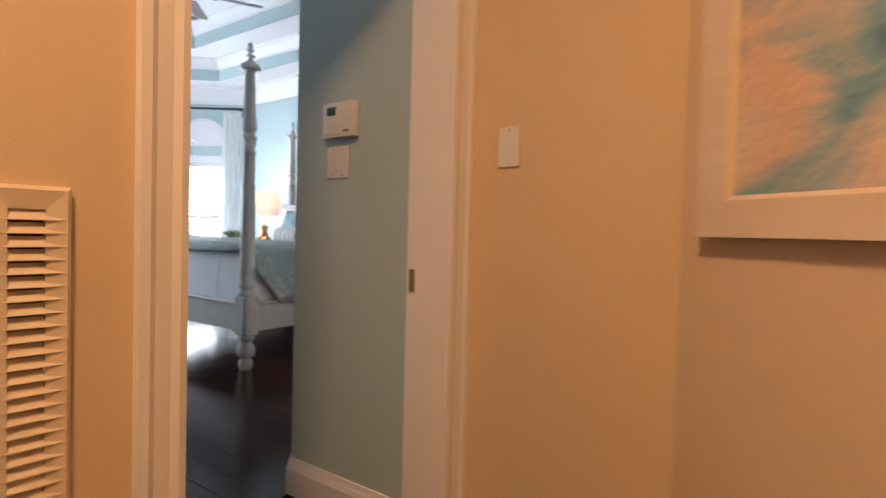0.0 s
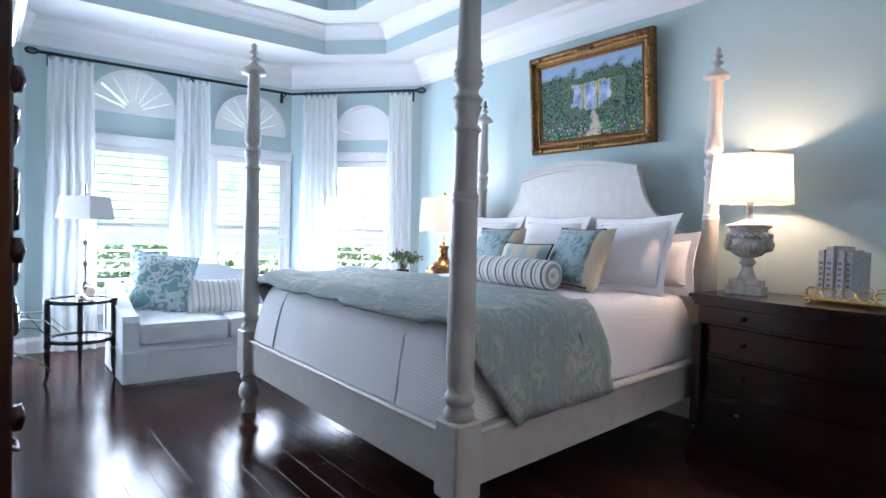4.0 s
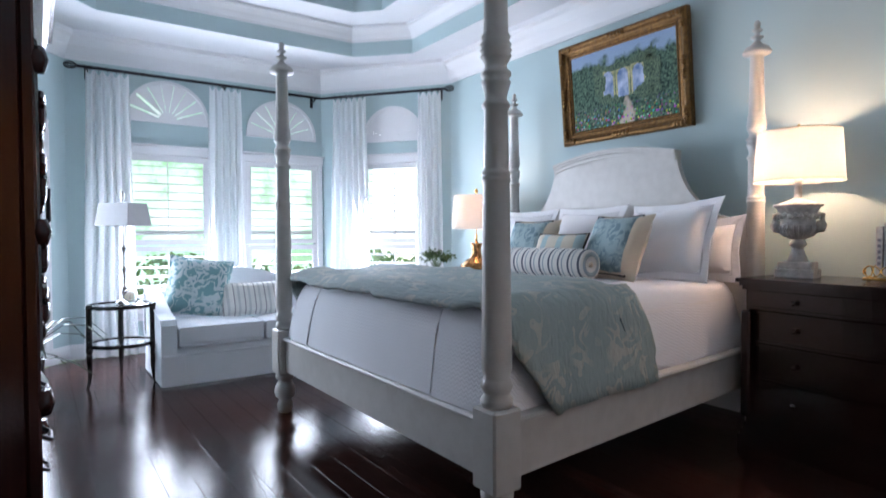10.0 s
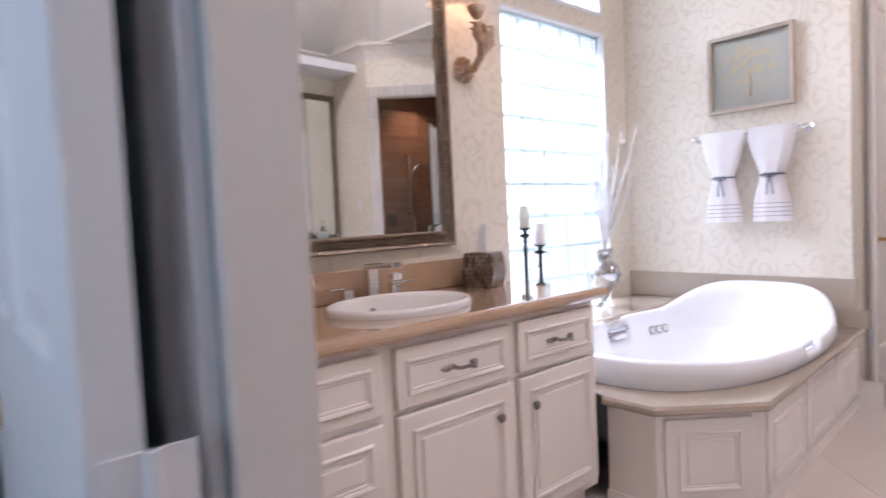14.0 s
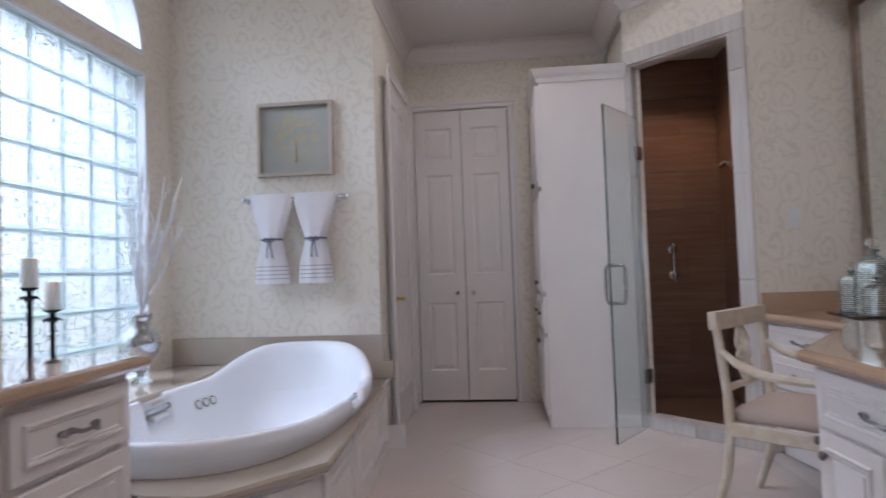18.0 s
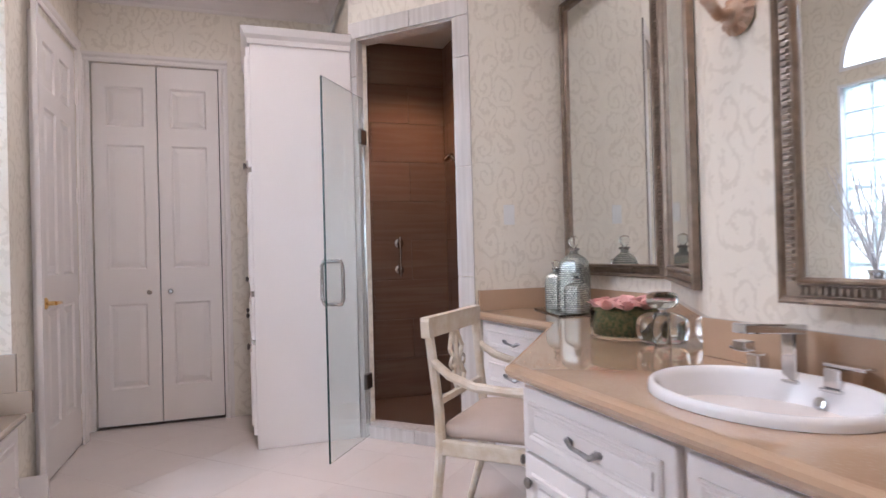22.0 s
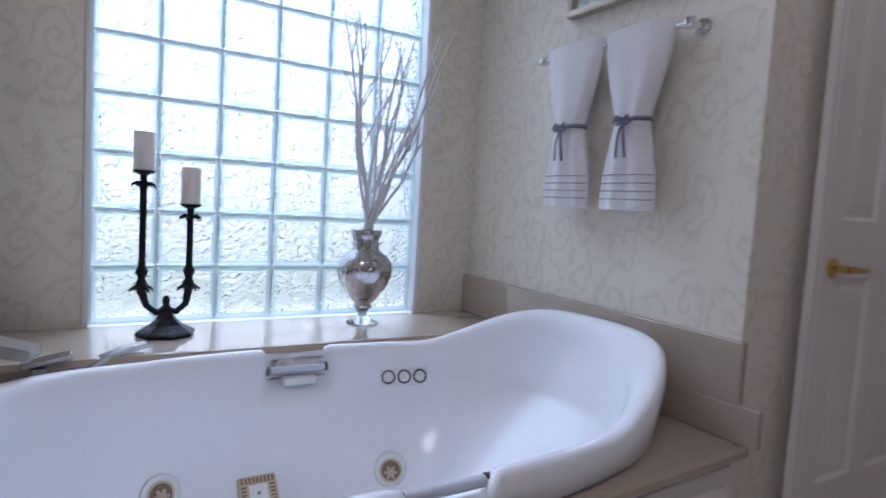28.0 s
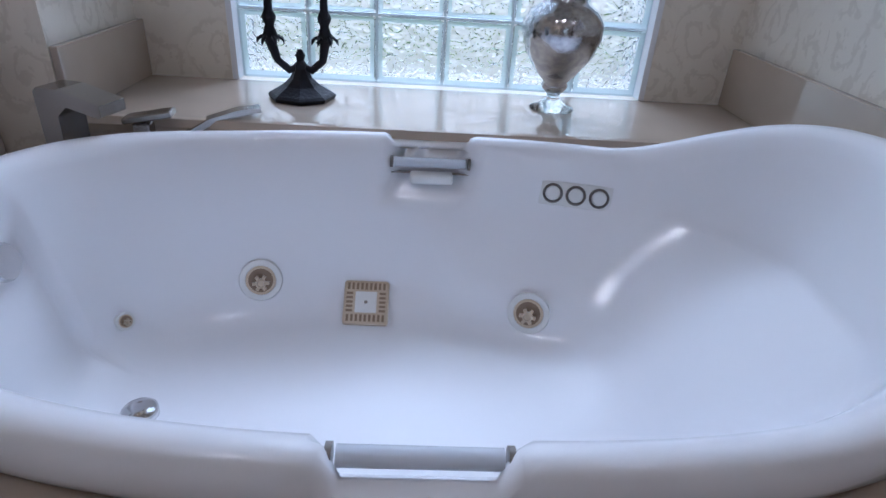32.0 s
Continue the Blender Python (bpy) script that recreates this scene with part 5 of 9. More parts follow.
def framed(name, label, category, w, h, profile, frame_mat, inner, inner_mat, depth=0.012, inner_name="canvas", ornate=False, inner_label=""):
    """A frame standing in x and z, its back on y = 0 and its front towards -y."""
    ob = thing(name, label, category)
    loop = [(-w / 2, -h / 2), (w / 2, -h / 2), (w / 2, h / 2), (-w / 2, h / 2)]
    fr = sweep(profile, loop, True)
    flip = Matrix(((1, 0, 0, 0), (0, 0, -1, 0), (0, 1, 0, 0), (0, 0, 0, 1)))
    fp = part("frame", moved(fr, flip), frame_mat, ob)
    if ornate:
        for sx in (-1, 1):
            for sz in (-1, 1):
                part("corner_scroll", join(*[moved(lathe([(0.004, 0), (0.022, 0.004), (0.018, 0.016), (0.004, 0.022)], 10), pose(sx * (w / 2 - 0.03 - 0.028 * i * (k == 0)), -0.052, sz * (h / 2 - 0.03 - 0.028 * i * (k == 1)), 90)) for k in (0, 1) for i in range(4)]), frame_mat, fp)
        for sx, sz in ((0, 1), (0, -1), (1, 0), (-1, 0)):
            part("centre_scroll", join(*[moved(lathe([(0.004, 0), (0.02, 0.004), (0.016, 0.014), (0.004, 0.02)], 10), pose(sx * (w / 2 - 0.03) + (i * 0.03 if sx == 0 else 0), -0.05, sz * (h / 2 - 0.03) + (i * 0.03 if sz == 0 else 0), 90)) for i in (-2, -1, 0, 1, 2)]), frame_mat, fp)
    part(inner_name, block(-w / 2 + inner, -depth, -h / 2 + inner, w / 2 - inner, -0.002, h / 2 - inner), inner_mat, ob, inner_label)
    return ob


GARDEN = material("garden_painting", (0.008, 0.028, 0.028), 0.75, second=(0.15, 0.25, 0.17), scale=60, mix=1.0, bump=0.5, bump_scale=90, detail=7.0, Specular_IOR_Level=0.2)
_g = coords(GARDEN)
_sep = node(GARDEN, "ShaderNodeSeparateXYZ")
wire(GARDEN, _g, "Vector", _sep, "Vector")
_n1 = node(GARDEN, "ShaderNodeTexNoise", Scale=9.0, Detail=8.0)
wire(GARDEN, _g, "Vector", _n1, "Vector")


# sky above, a pale path in the middle below, a light arcade, and flowers along the foot
_w1 = math_node(GARDEN, "MULTIPLY", (_n1, "Fac"), 0.45)
_up = math_node(GARDEN, "SUBTRACT", (_sep, "Z"), 0.30)
_sk = math_node(GARDEN, "ADD", (_up, 0), (_w1, 0))
overlay(GARDEN, ramp(GARDEN, _sk, 0, [(0.09, (0, 0, 0)), (0.16, (1, 1, 1))]), "Color", (0.34, 0.46, 0.66), 0.85)
_pa = math_node(GARDEN, "ABSOLUTE", (math_node(GARDEN, "ADD", (_sep, "X"), -0.06), 0))
_pz = math_node(GARDEN, "MULTIPLY", (_sep, "Z"), 0.28)
_pw = math_node(GARDEN, "ADD", (_pa, 0), (_pz, 0))
overlay(GARDEN, ramp(GARDEN, math_node(GARDEN, "ADD", (_pw, 0), (math_node(GARDEN, "MULTIPLY", (_n1, "Fac"), 0.2), 0)), 0, [(0.06, (1, 1, 1)), (0.09, (0, 0, 0))]), "Color", (0.62, 0.50, 0.42), 0.8)
_vo = node(GARDEN, "ShaderNodeTexVoronoi", Scale=34.0)
_vo.voronoi_dimensions = "2D"
wire(GARDEN, coords(GARDEN, rotation=(math.pi / 2, 0, 0)), "Vector", _vo, "Vector")
_fl = math_node(GARDEN, "MULTIPLY", (ramp(GARDEN, _vo, "Distance", [(0.22, (1, 1, 1)), (0.30, (0, 0, 0))]), "Color"), (ramp(GARDEN, math_node(GARDEN, "ADD", (_sep, "Z"), 0.5), 0, [(0.24, (1, 1, 1)), (0.38, (0, 0, 0))]), "Color"))
_mf = overlay(GARDEN, _fl, 0, (0.5, 0.3, 0.4), 0.9)
_hs = node(GARDEN, "ShaderNodeHueSaturation", Saturation=1.2, Value=0.75)
wire(GARDEN, _vo, "Color", _hs, "Color")
wire(GARDEN, _hs, "Color", _mf, "B")
PX, PZ = -4.605, 2.23
pic = framed("garden_painting", "oil painting of a garden arcade in an ornate gold frame", "painting", 1.14, 0.78, FRAME_P, GOLD, 0.03, GARDEN, 0.02, ornate=True)
pic.matrix_world = pose(PX, 5.711, PZ, 5, 0, 0)
ARCADE = material("painted_arcade", (0.60, 0.54, 0.28), 0.7, second=(0.16, 0.22, 0.10), scale=34, mix=0.9, bump=0.5)
PAINTED_LEAVES = material("painted_leaves", (0.012, 0.04, 0.03), 0.7, second=(0.16, 0.25, 0.14), scale=80, mix=1.0, bump=0.6, bump_scale=120)
BLUE_GATE = material("painted_blue_distance", (0.10, 0.18, 0.36), 0.6, second=(0.55, 0.62, 0.78), scale=16, mix=1.0)
for _i in range(3):
    _x = -0.115 + _i * 0.135
    _o = [(_x - 0.062, -0.09), (_x - 0.048, -0.09), (_x - 0.048, 0.07)] + [(_x - 0.048 * math.cos(a), 0.07 + 0.045 * math.sin(a)) for a in [radians(d) for d in range(20, 161, 20)]] + [(_x + 0.048, 0.07), (_x + 0.048, -0.09), (_x + 0.062, -0.09), (_x + 0.066, 0.13), (_x - 0.066, 0.13)]
    part("painted_arch", slab(_o, -0.0215, -0.0200), ARCADE, pic)
    part("painted_distance", slab([(_x - 0.047, -0.09), (_x + 0.047, -0.09), (_x + 0.047, 0.07), (_x + 0.03, 0.105), (_x, 0.115), (_x - 0.03, 0.105), (_x - 0.047, 0.07)], -0.0210, -0.0200), BLUE_GATE, pic)


def leafy(x, z, w, h, seed):
    """A ragged patch of painted leaves."""
    rng = random.Random(seed)
    n = 40
    pts = []
    for i in range(n):
        a = 2 * math.pi * i / n
        k = 1 + rng.uniform(-0.22, 0.22)
        pts.append((x + w * k * math.cos(a), z + h * k * math.sin(a)))
    return slab(pts, -0.0225, -0.0200)


for _i, (_x, _z, _w, _h) in enumerate(((-0.02, 0.135, 0.20, 0.022), (0.20, 0.15, 0.10, 0.04), (-0.20, 0.06, 0.055, 0.13), (0.275, 0.03, 0.07, 0.17), (-0.14, -0.085, 0.07, 0.035), (0.19, -0.085, 0.08, 0.05), (-0.05, -0.10, 0.03, 0.03))):
    part("painted_leaves", leafy(_x, _z, _w, _h, _i), PAINTED_LEAVES, pic)

# ---- bay windows with plantation shutters, arches and curtains ----
def shutter_window(name, p0, p1, s0, s1, z0, z1):
    """A shuttered window in the wall from p0 to p1: built along x, the room towards -y."""
    p0, p1 = Vector(p0), Vector(p1)
    d = (p1 - p0).normalized()
    ob = new(name)
    mid = p0 + d * (s0 + s1) / 2
    ob.matrix_world = pose(mid.x, mid.y, 0, 0, 0, math.degrees(math.atan2(-d.y, -d.x)))
    tagged(ob, "white shuttered window with open slats, bright garden beyond", "window", kind="structure")
    w = s1 - s0
    fr = 0.05
    part("frame_side", block(-w / 2 - 0.05, -0.03, z0 - 0.05, -w / 2 + 0.012, 0.06, z1 + 0.05, 0.006), TRIM, ob)
    part("frame_side", block(w / 2 - 0.012, -0.03, z0 - 0.05, w / 2 + 0.05, 0.06, z1 + 0.05, 0.006), TRIM, ob)
    part("frame_head", join(block(-w / 2 - 0.06, -0.035, z1 - 0.012, w / 2 + 0.06, 0.06, z1 + 0.07, 0.006), block(-w / 2 - 0.075, -0.045, z1 + 0.07, w / 2 + 0.075, 0.03, z1 + 0.09, 0.006)), TRIM, ob)
    part("sill", join(block(-w / 2 - 0.08, -0.07, z0 - 0.03, w / 2 + 0.08, 0.06, z0 + 0.005, 0.006), block(-w / 2 - 0.06, -0.03, z0 - 0.11, w / 2 + 0.06, 0.0, z0 - 0.03, 0.004)), TRIM, ob)
    zm = 1.03
    for a, b in ((z0 + 0.008, zm - 0.005), (zm + 0.005, z1 - 0.015)):
        pn = part("shutter_panel", join(block(-w / 2 + 0.014, -0.012, a, -w / 2 + 0.014 + fr, 0.018, b), block(w / 2 - 0.014 - fr, -0.012, a, w / 2 - 0.014, 0.018, b),
                  block(-w / 2 + 0.014 + fr, -0.012, a, w / 2 - 0.014 - fr, 0.018, a + 0.055), block(-w / 2 + 0.014 + fr, -0.012, b - 0.055, w / 2 - 0.014 - fr, 0.018, b)), TRIM, ob)
        n = max(3, int((b - a - 0.13) / 0.078))
        for i in range(n):
            z = a + 0.065 + (i + 0.5) * (b - a - 0.13) / n
            part("slat", moved(block(-w / 2 + 0.066, -0.038, -0.0045, w / 2 - 0.066, 0.038, 0.0045, 0.003), pose(0, 0.004, z, 8)), TRIM, pn)
        part("tilt_rod", block(-0.006, -0.048, a + 0.07, 0.006, -0.038, b - 0.07), TRIM, pn)
    gl = part("pane", block(-w / 2, 0.09, z0, w / 2, 0.094, z1), CLEAR, ob, "clear window glass")
    gl.visible_shadow = False
    part("glazing_bar", block(-w / 2, 0.08, 1.15, w / 2, 0.10, 1.18), TRIM, ob)
    return ob


shutter_window("window_1", (-8.05, 4.80), (-8.05, 2.35), 1.215, 2.015, 0.42, 1.92)
shutter_window("window_2", (-8.05, 4.80), (-8.05, 2.35), 0.055, 0.865, 0.42, 1.92)
shutter_window("window_3", (-6.85, 5.75), (-8.05, 4.80), 0.235, 1.025, 0.42, 1.92)


def arch_fan(p0, p1, s, r, z, slits, through_wall=True):
    """A sunburst shutter in an arched opening: closed vanes with slits of daylight between them."""
    p0, p1 = Vector(p0), Vector(p1)
    d = (p1 - p0).normalized()
    mid = p0 + d * s
    ob = new("arch_shutter")
    ob.matrix_world = pose(mid.x, mid.y, z, 0, 0, math.degrees(math.atan2(-d.y, -d.x)))
    tagged(ob, "white sunburst arch shutter above the window", "window", kind="structure")
    n = 32
    arc = [(r * math.cos(math.pi * i / n), r * math.sin(math.pi * i / n)) for i in range(n + 1)]
    inn = [(u * (r - 0.03) / r, max(0.0, v * (r - 0.03) / r)) for u, v in arc]
    part("arch_frame", join(slab(arc + [(u, v) for u, v in reversed(inn)], -0.022, 0.03), block(-r, -0.022, -0.028, r, 0.03, 0.0)), TRIM, ob)
    if through_wall:
        q = n // 2
        part("spandrel", join(slab([(r, 0.0)] + arc[1:q + 1] + [(r, r)], 0.001, 0.139), slab([(-r, r)] + arc[q:n] + [(-r, 0.0)], 0.001, 0.139)), PAINT_AQUA, ob)
    hub = [(0.085 * math.cos(math.pi * i / 12), 0.085 * math.sin(math.pi * i / 12)) for i in range(13)]
    part("hub", slab(hub, -0.012, 0.012), TRIM, ob)
    k = len(slits) + 1
    for i in range(k):
        a, b = math.pi * i / k, math.pi * (i + 1) / k
        ga = slits[i - 1] / 2 if i else -0.004
        gb = slits[i] / 2 if i < k - 1 else -0.004
        r0, r1 = 0.083, r - 0.028
        steps = [a + (b - a) * m / 4 for m in range(5)]

        def at(e, g, w):
            # a point at radius e, drawn in from the slit by half its width
            h = g + (ga / e if w == 0 else (-gb / e if w == 4 else 0.0))
            return (e * math.cos(h), e * math.sin(h))

        out = [at(r1, g, w) for w, g in enumerate(steps)]
        inner = [at(r0, g, w) for w, g in enumerate(steps)]
        part("vane", slab(out + inner[::-1], -0.006, 0.006), TRIM, ob)
    if through_wall:
        gl = part("pane", slab([(u * 0.99, v * 0.99) for u, v in arc], 0.09, 0.094), CLEAR, ob)
        gl.visible_shadow = False


THIN, WIDE = 0.004, 0.022
arch_fan((-8.05, 4.80), (-8.05, 2.35), *FANS[0], [WIDE * 0.4, 0.007, THIN, THIN, THIN, 0.008, WIDE, 0.016])
arch_fan((-8.05, 4.80), (-8.05, 2.35), *FANS[1], [THIN, 0.006, 0.006, 0.006, 0.009, 0.009, 0.010, 0.008])
arch_fan((-6.85, 5.75), (-8.05, 4.80), *FANS[2], [0.0012] * 8)

rod = thing("curtain_rod", "black iron curtain rod with scrolled ends round the bay", "curtain rod")
_rp = [(-7.93, 2.44, 2.64), (-7.93, 4.745, 2.64), (-6.80, 5.635, 2.64)]
part("bar", tube([_rp[0], _rp[1]], 0.014, 10), IRON, rod)
part("bar", tube([_rp[1], _rp[2]], 0.014, 10), IRON, rod)
for p in (_rp[0], _rp[2]):
    for k in range(4):
        part("finial_loop", moved(tube([(0.03 * math.sin(a) * (1 if k % 2 else 1), 0.0, 0.05 * (1 - math.cos(a)) - 0.0) for a in [2 * math.pi * i / 14 for i in range(14)]], 0.004, 6, True), pose(p[0], p[1] + (-0.0 if p is _rp[0] else 0.0), p[2], 90 if p is _rp[0] else -90, 45 * k, 0 if p is _rp[0] else -45)), IRON, rod)
for p, a in (((-7.93, 2.52), 0), ((-7.93, 3.72), 0), ((-7.93, 4.68), 0), ((-6.86, 5.59), -52)):
    part("bracket", moved(join(tube([(0, 0, -0.015), (-0.04, 0, -0.03), (-0.118, 0, -0.03)], 0.008, 8), block(-0.119, -0.015, -0.09, -0.112, 0.015, 0.03)), pose(p[0], p[1], 2.64, 0, 0, a)), IRON, rod)


def curtain(p0, p1, seed, folds):
    """A pleated panel that hangs from rings, flaring towards the floor."""
    p0, p1 = Vector(p0), Vector(p1)
    d = (p1 - p0)
    w = d.length
    ob = thing("curtain", "white linen curtain panel hanging in soft pleats to the floor", "curtain", (p0.x, p0.y, 0), math.degrees(math.atan2(d.y, d.x)), "bay curtains")
    rng = random.Random(seed)
    n, m = folds * 12, 26
    bm = bmesh.new()
    grid = []
    for j in range(m + 1):
        t = j / m
        z = 2.60 - t * 2.585
        line = []
        for i in range(n + 1):
            u = i / n
            ph = u * folds * 2 * math.pi + 0.9 * math.sin(u * 7 + seed) * t
            amp = 0.014 + 0.014 * min(1, t * 3.0) + 0.012 * noise.noise(Vector((u * 5, seed, t * 2)))
            x = w / 2 + (u - 0.5) * w * (0.86 + 0.26 * t) + 0.012 * noise.noise(Vector((u * 4, t * 3, seed)))
            line.append(bm.verts.new((x, amp * math.sin(ph) + 0.004 * math.sin(2 * ph + 1), z + (0.02 * math.cos(ph) if j == 0 else 0))))
        grid.append(line)
    for j in range(m):
        for i in range(n):
            bm.faces.new((grid[j][i], grid[j][i + 1], grid[j + 1][i + 1], grid[j + 1][i])).smooth = True
    part("panel", bm, CURTAIN, ob)
    for k in range(folds):
        part("ring", moved(tube([(0.021 * math.cos(a), 0, 0.021 * math.sin(a)) for a in [2 * math.pi * i / 12 for i in range(12)]], 0.003, 5, True), pose(w * (0.07 + 0.86 * (k + 0.5) / folds), 0, 2.636, 0, 0, 80)), IRON, ob)
    return ob


curtain((-7.93, 2.48), (-7.93, 2.88), 1, 5)
curtain((-7.93, 3.54), (-7.93, 3.90), 2, 5)
curtain((-7.84, 4.815), (-7.48, 5.10), 3, 6)
curtain((-7.05, 5.438), (-6.82, 5.62), 4, 4)

# ---- garden door in the bay's other slant ----
GDW = math.hypot(0.95, 0.92)
gd = new("door_garden")
_d = Vector((0.95, -0.92)).normalized()
_m = Vector((-8.05, 2.35)) + _d * 0.68
gd.matrix_world = pose(_m.x, _m.y, 0, 0, 0, math.degrees(math.atan2(-_d.y, -_d.x)))
tagged(gd, "white garden door with blinded glass", "door", kind="structure")
part("stile", block(-0.385, 0.01, 0.005, -0.27, 0.05, 2.03, 0.004), TRIM, gd)
part("stile", block(0.27, 0.01, 0.005, 0.385, 0.05, 2.03, 0.004), TRIM, gd)
part("rail_low", block(-0.27, 0.01, 0.005, 0.27, 0.05, 0.25, 0.004), TRIM, gd)
part("rail_top", block(-0.27, 0.01, 1.90, 0.27, 0.05, 2.03, 0.004), TRIM, gd)
for _i in range(44):
    part("blind_slat", block(-0.265, 0.022, 0.27 + _i * 0.037, 0.265, 0.03, 0.282 + _i * 0.037), TRIM, gd)
_g = part("pane", block(-0.27, 0.036, 0.25, 0.27, 0.040, 1.90), CLEAR, gd)
_g.visible_shadow = False
part("lever", join(tube([(-0.33, 0.01, 1.0), (-0.33, -0.05, 1.0), (-0.22, -0.055, 1.0)], 0.009, 8), moved(lathe([(0.025, 0), (0.025, 0.01)], 14), pose(-0.33, 0.01, 1.0, 90))), IRON, gd, "black lever handle")
for _z in (0.25, 1.0, 1.75):
    part("hinge", block(0.382, -0.004, _z - 0.05, 0.395, 0.012, _z + 0.05), IRON, gd)
casing("trim_garden_door", (-8.05, 2.35), (-7.1, 1.43), 0.28, 1.08, 2.05, TRIM, 0.08)
arch_fan((-8.05, 2.35), (-7.1, 1.43), 0.68, 0.36, 2.24, [0.0] * 8, False)

# ---- settee, side table and lamp by the windows ----
st = thing("settee", "white skirted settee with camel back beneath the windows", "sofa", (-7.22, 3.62, 0), 90)
# built along x with its front towards -y
SW = 0.76
part("base", block(-SW + 0.02, -0.755, 0.20, SW - 0.02, 0.02, 0.288, 0.012, 2), SOFA_FABRIC, st)


def skirt():
    loop = [(SW - 0.01, 0.02), (SW - 0.01, -0.77), (-SW + 0.01, -0.77), (-SW + 0.01, 0.02)]
    bm = sweep([(0.0, 0.012), (0.012, 0.012), (0.006, 0.225), (0.0, 0.225)], loop)
    return bm


part("skirt", skirt(), SOFA_FABRIC, st)
part("skirt_welt", tube([(SW, 0.02, 0.236), (SW, -0.775, 0.236), (-SW, -0.775, 0.236), (-SW, 0.02, 0.236)], 0.008, 8), SOFA_FABRIC, st)
for _k in (-1, 1):
    _arm = [(-0.76, 0.20), (-0.765, 0.46), (-0.74, 0.50), (-0.55, 0.53), (-0.3, 0.60), (-0.1, 0.66), (0.05, 0.70), (0.05, 0.20)]
    part("arm", wobble(slab(_arm, _k * SW, _k * (SW - 0.11), "x"), 0.0, 1), SOFA_FABRIC, st)
    part("arm_piping", tube([(_k * SW, u, v) for u, v in _arm[1:-1]], 0.007, 6), SOFA_FABRIC, st)
    part("seat_cushion", soft_box(_k * 0.004, -0.785, 0.290, _k * (SW - 0.115), -0.06, 0.447, 0.030, bulge=0.02), SOFA_FABRIC, st)
    for _z in (0.436, 0.300):
        part("cushion_piping", tube([(_k * 0.02, -0.782, _z), (_k * (SW - 0.13), -0.782, _z)], 0.007, 6), SOFA_FABRIC, st)
    part("corner_pleat", join(block(_k * (SW - 0.16), -0.789, 0.014, _k * (SW - 0.012), -0.782, 0.232, 0.002), block(_k * (SW - 0.004), -0.76, 0.014, _k * (SW + 0.004), -0.62, 0.232, 0.002)), SOFA_FABRIC, st)
_bk = [(-SW, 0.3)] + [(-SW + 2 * SW * i / 24, 0.66 + 0.20 * (0.5 - 0.5 * math.cos(2 * math.pi * (i / 24))) ** 0.8 - 0.02) for i in range(25)] + [(SW, 0.3)]
part("back", slab(_bk, -0.06, 0.10), SOFA_FABRIC, st)
_b2 = [(u * 0.84, v - 0.015) for u, v in _bk]
part("back_cushion", moved(slab(_b2, -0.10, -0.061), Matrix.Identity(4)), SOFA_FABRIC, st)


def place_pillow(at, w, h, d, mat, back, turn, label, roll=0):
    ob = thing("throw_pillow", label, "pillow")
    part("cushion", pillow(w, h, d, seed=at[1]), mat, ob)
    part("piping", tube(edge_loop(w, h), 0.006, 6, True), mat, ob)
    return lean(ob, at, back, turn, roll)


place_pillow((-6.93, 3.22, 0.70), 0.50, 0.50, 0.16, PILLOW_AQUA, 20, 72, "aqua medallion pillow on the white settee", 8)
place_pillow((-6.80, 3.62, 0.59), 0.50, 0.30, 0.14, STRIPE_PALE, 28, 88, "grey striped lumbar pillow on the white settee")

tb = thing("side_table", "round black two-tier side table with glass shelves", "side table", (-6.90, 2.65, 0))
TBR = 0.235
for _z in (0.60, 0.31):
    tt = part("tier_ring", open_lathe([(TBR - 0.025, _z - 0.024), (TBR - 0.005, _z - 0.024), (TBR, _z - 0.008), (TBR - 0.005, _z + 0.004), (TBR - 0.025, _z + 0.004), (TBR - 0.025, _z - 0.024)], 36), BLACK_WOOD, tb)
    part("glass_shelf", lathe([(TBR - 0.026, _z - 0.012), (TBR - 0.026, _z - 0.004)], 36), CLEAR, tt, "round glass shelf")
for _a in (-65, 55, 175):
    _c, _s = math.cos(radians(_a)), math.sin(radians(_a))
    part("leg", tube([(r * _c, r * _s, z) for r, z in ((0.262, 0.0), (0.246, 0.05), (0.240, 0.12), (0.246, 0.22), (0.244, 0.235), (0.244, 0.25), (0.244, 0.27), (0.244, 0.33), (0.244, 0.58), (0.244, 0.60), (0.244, 0.615))], [0.011, 0.012, 0.015, 0.021, 0.024, 0.015, 0.024, 0.021, 0.021, 0.026, 0.020], 10), BLACK_WOOD, tb)
sl = thing("table_lamp", "slender silver candlestick lamp with white tapered shade", "lamp", (-6.95, 2.68, 0.604))
part("foot", lathe([(0.06, 0), (0.062, 0.012), (0.03, 0.03), (0.015, 0.06)], 18), NICKEL, sl)
part("stem", lathe([(0.012, 0.05), (0.022, 0.09), (0.026, 0.11), (0.010, 0.13), (0.010, 0.24), (0.020, 0.25), (0.024, 0.27), (0.008, 0.285), (0.008, 0.40), (0.02, 0.41), (0.03, 0.43), (0.012, 0.44), (0.006, 0.47), (0.005, 0.78), (0.014, 0.83), (0.012, 0.85), (0.004, 0.87)], 14), NICKEL, sl)


PLAIN_SHADE = material("plain_white_shade", (0.50, 0.50, 0.51), 0.9, second=(0.46, 0.46, 0.47), scale=20, bump=0.1, bump_scale=300)


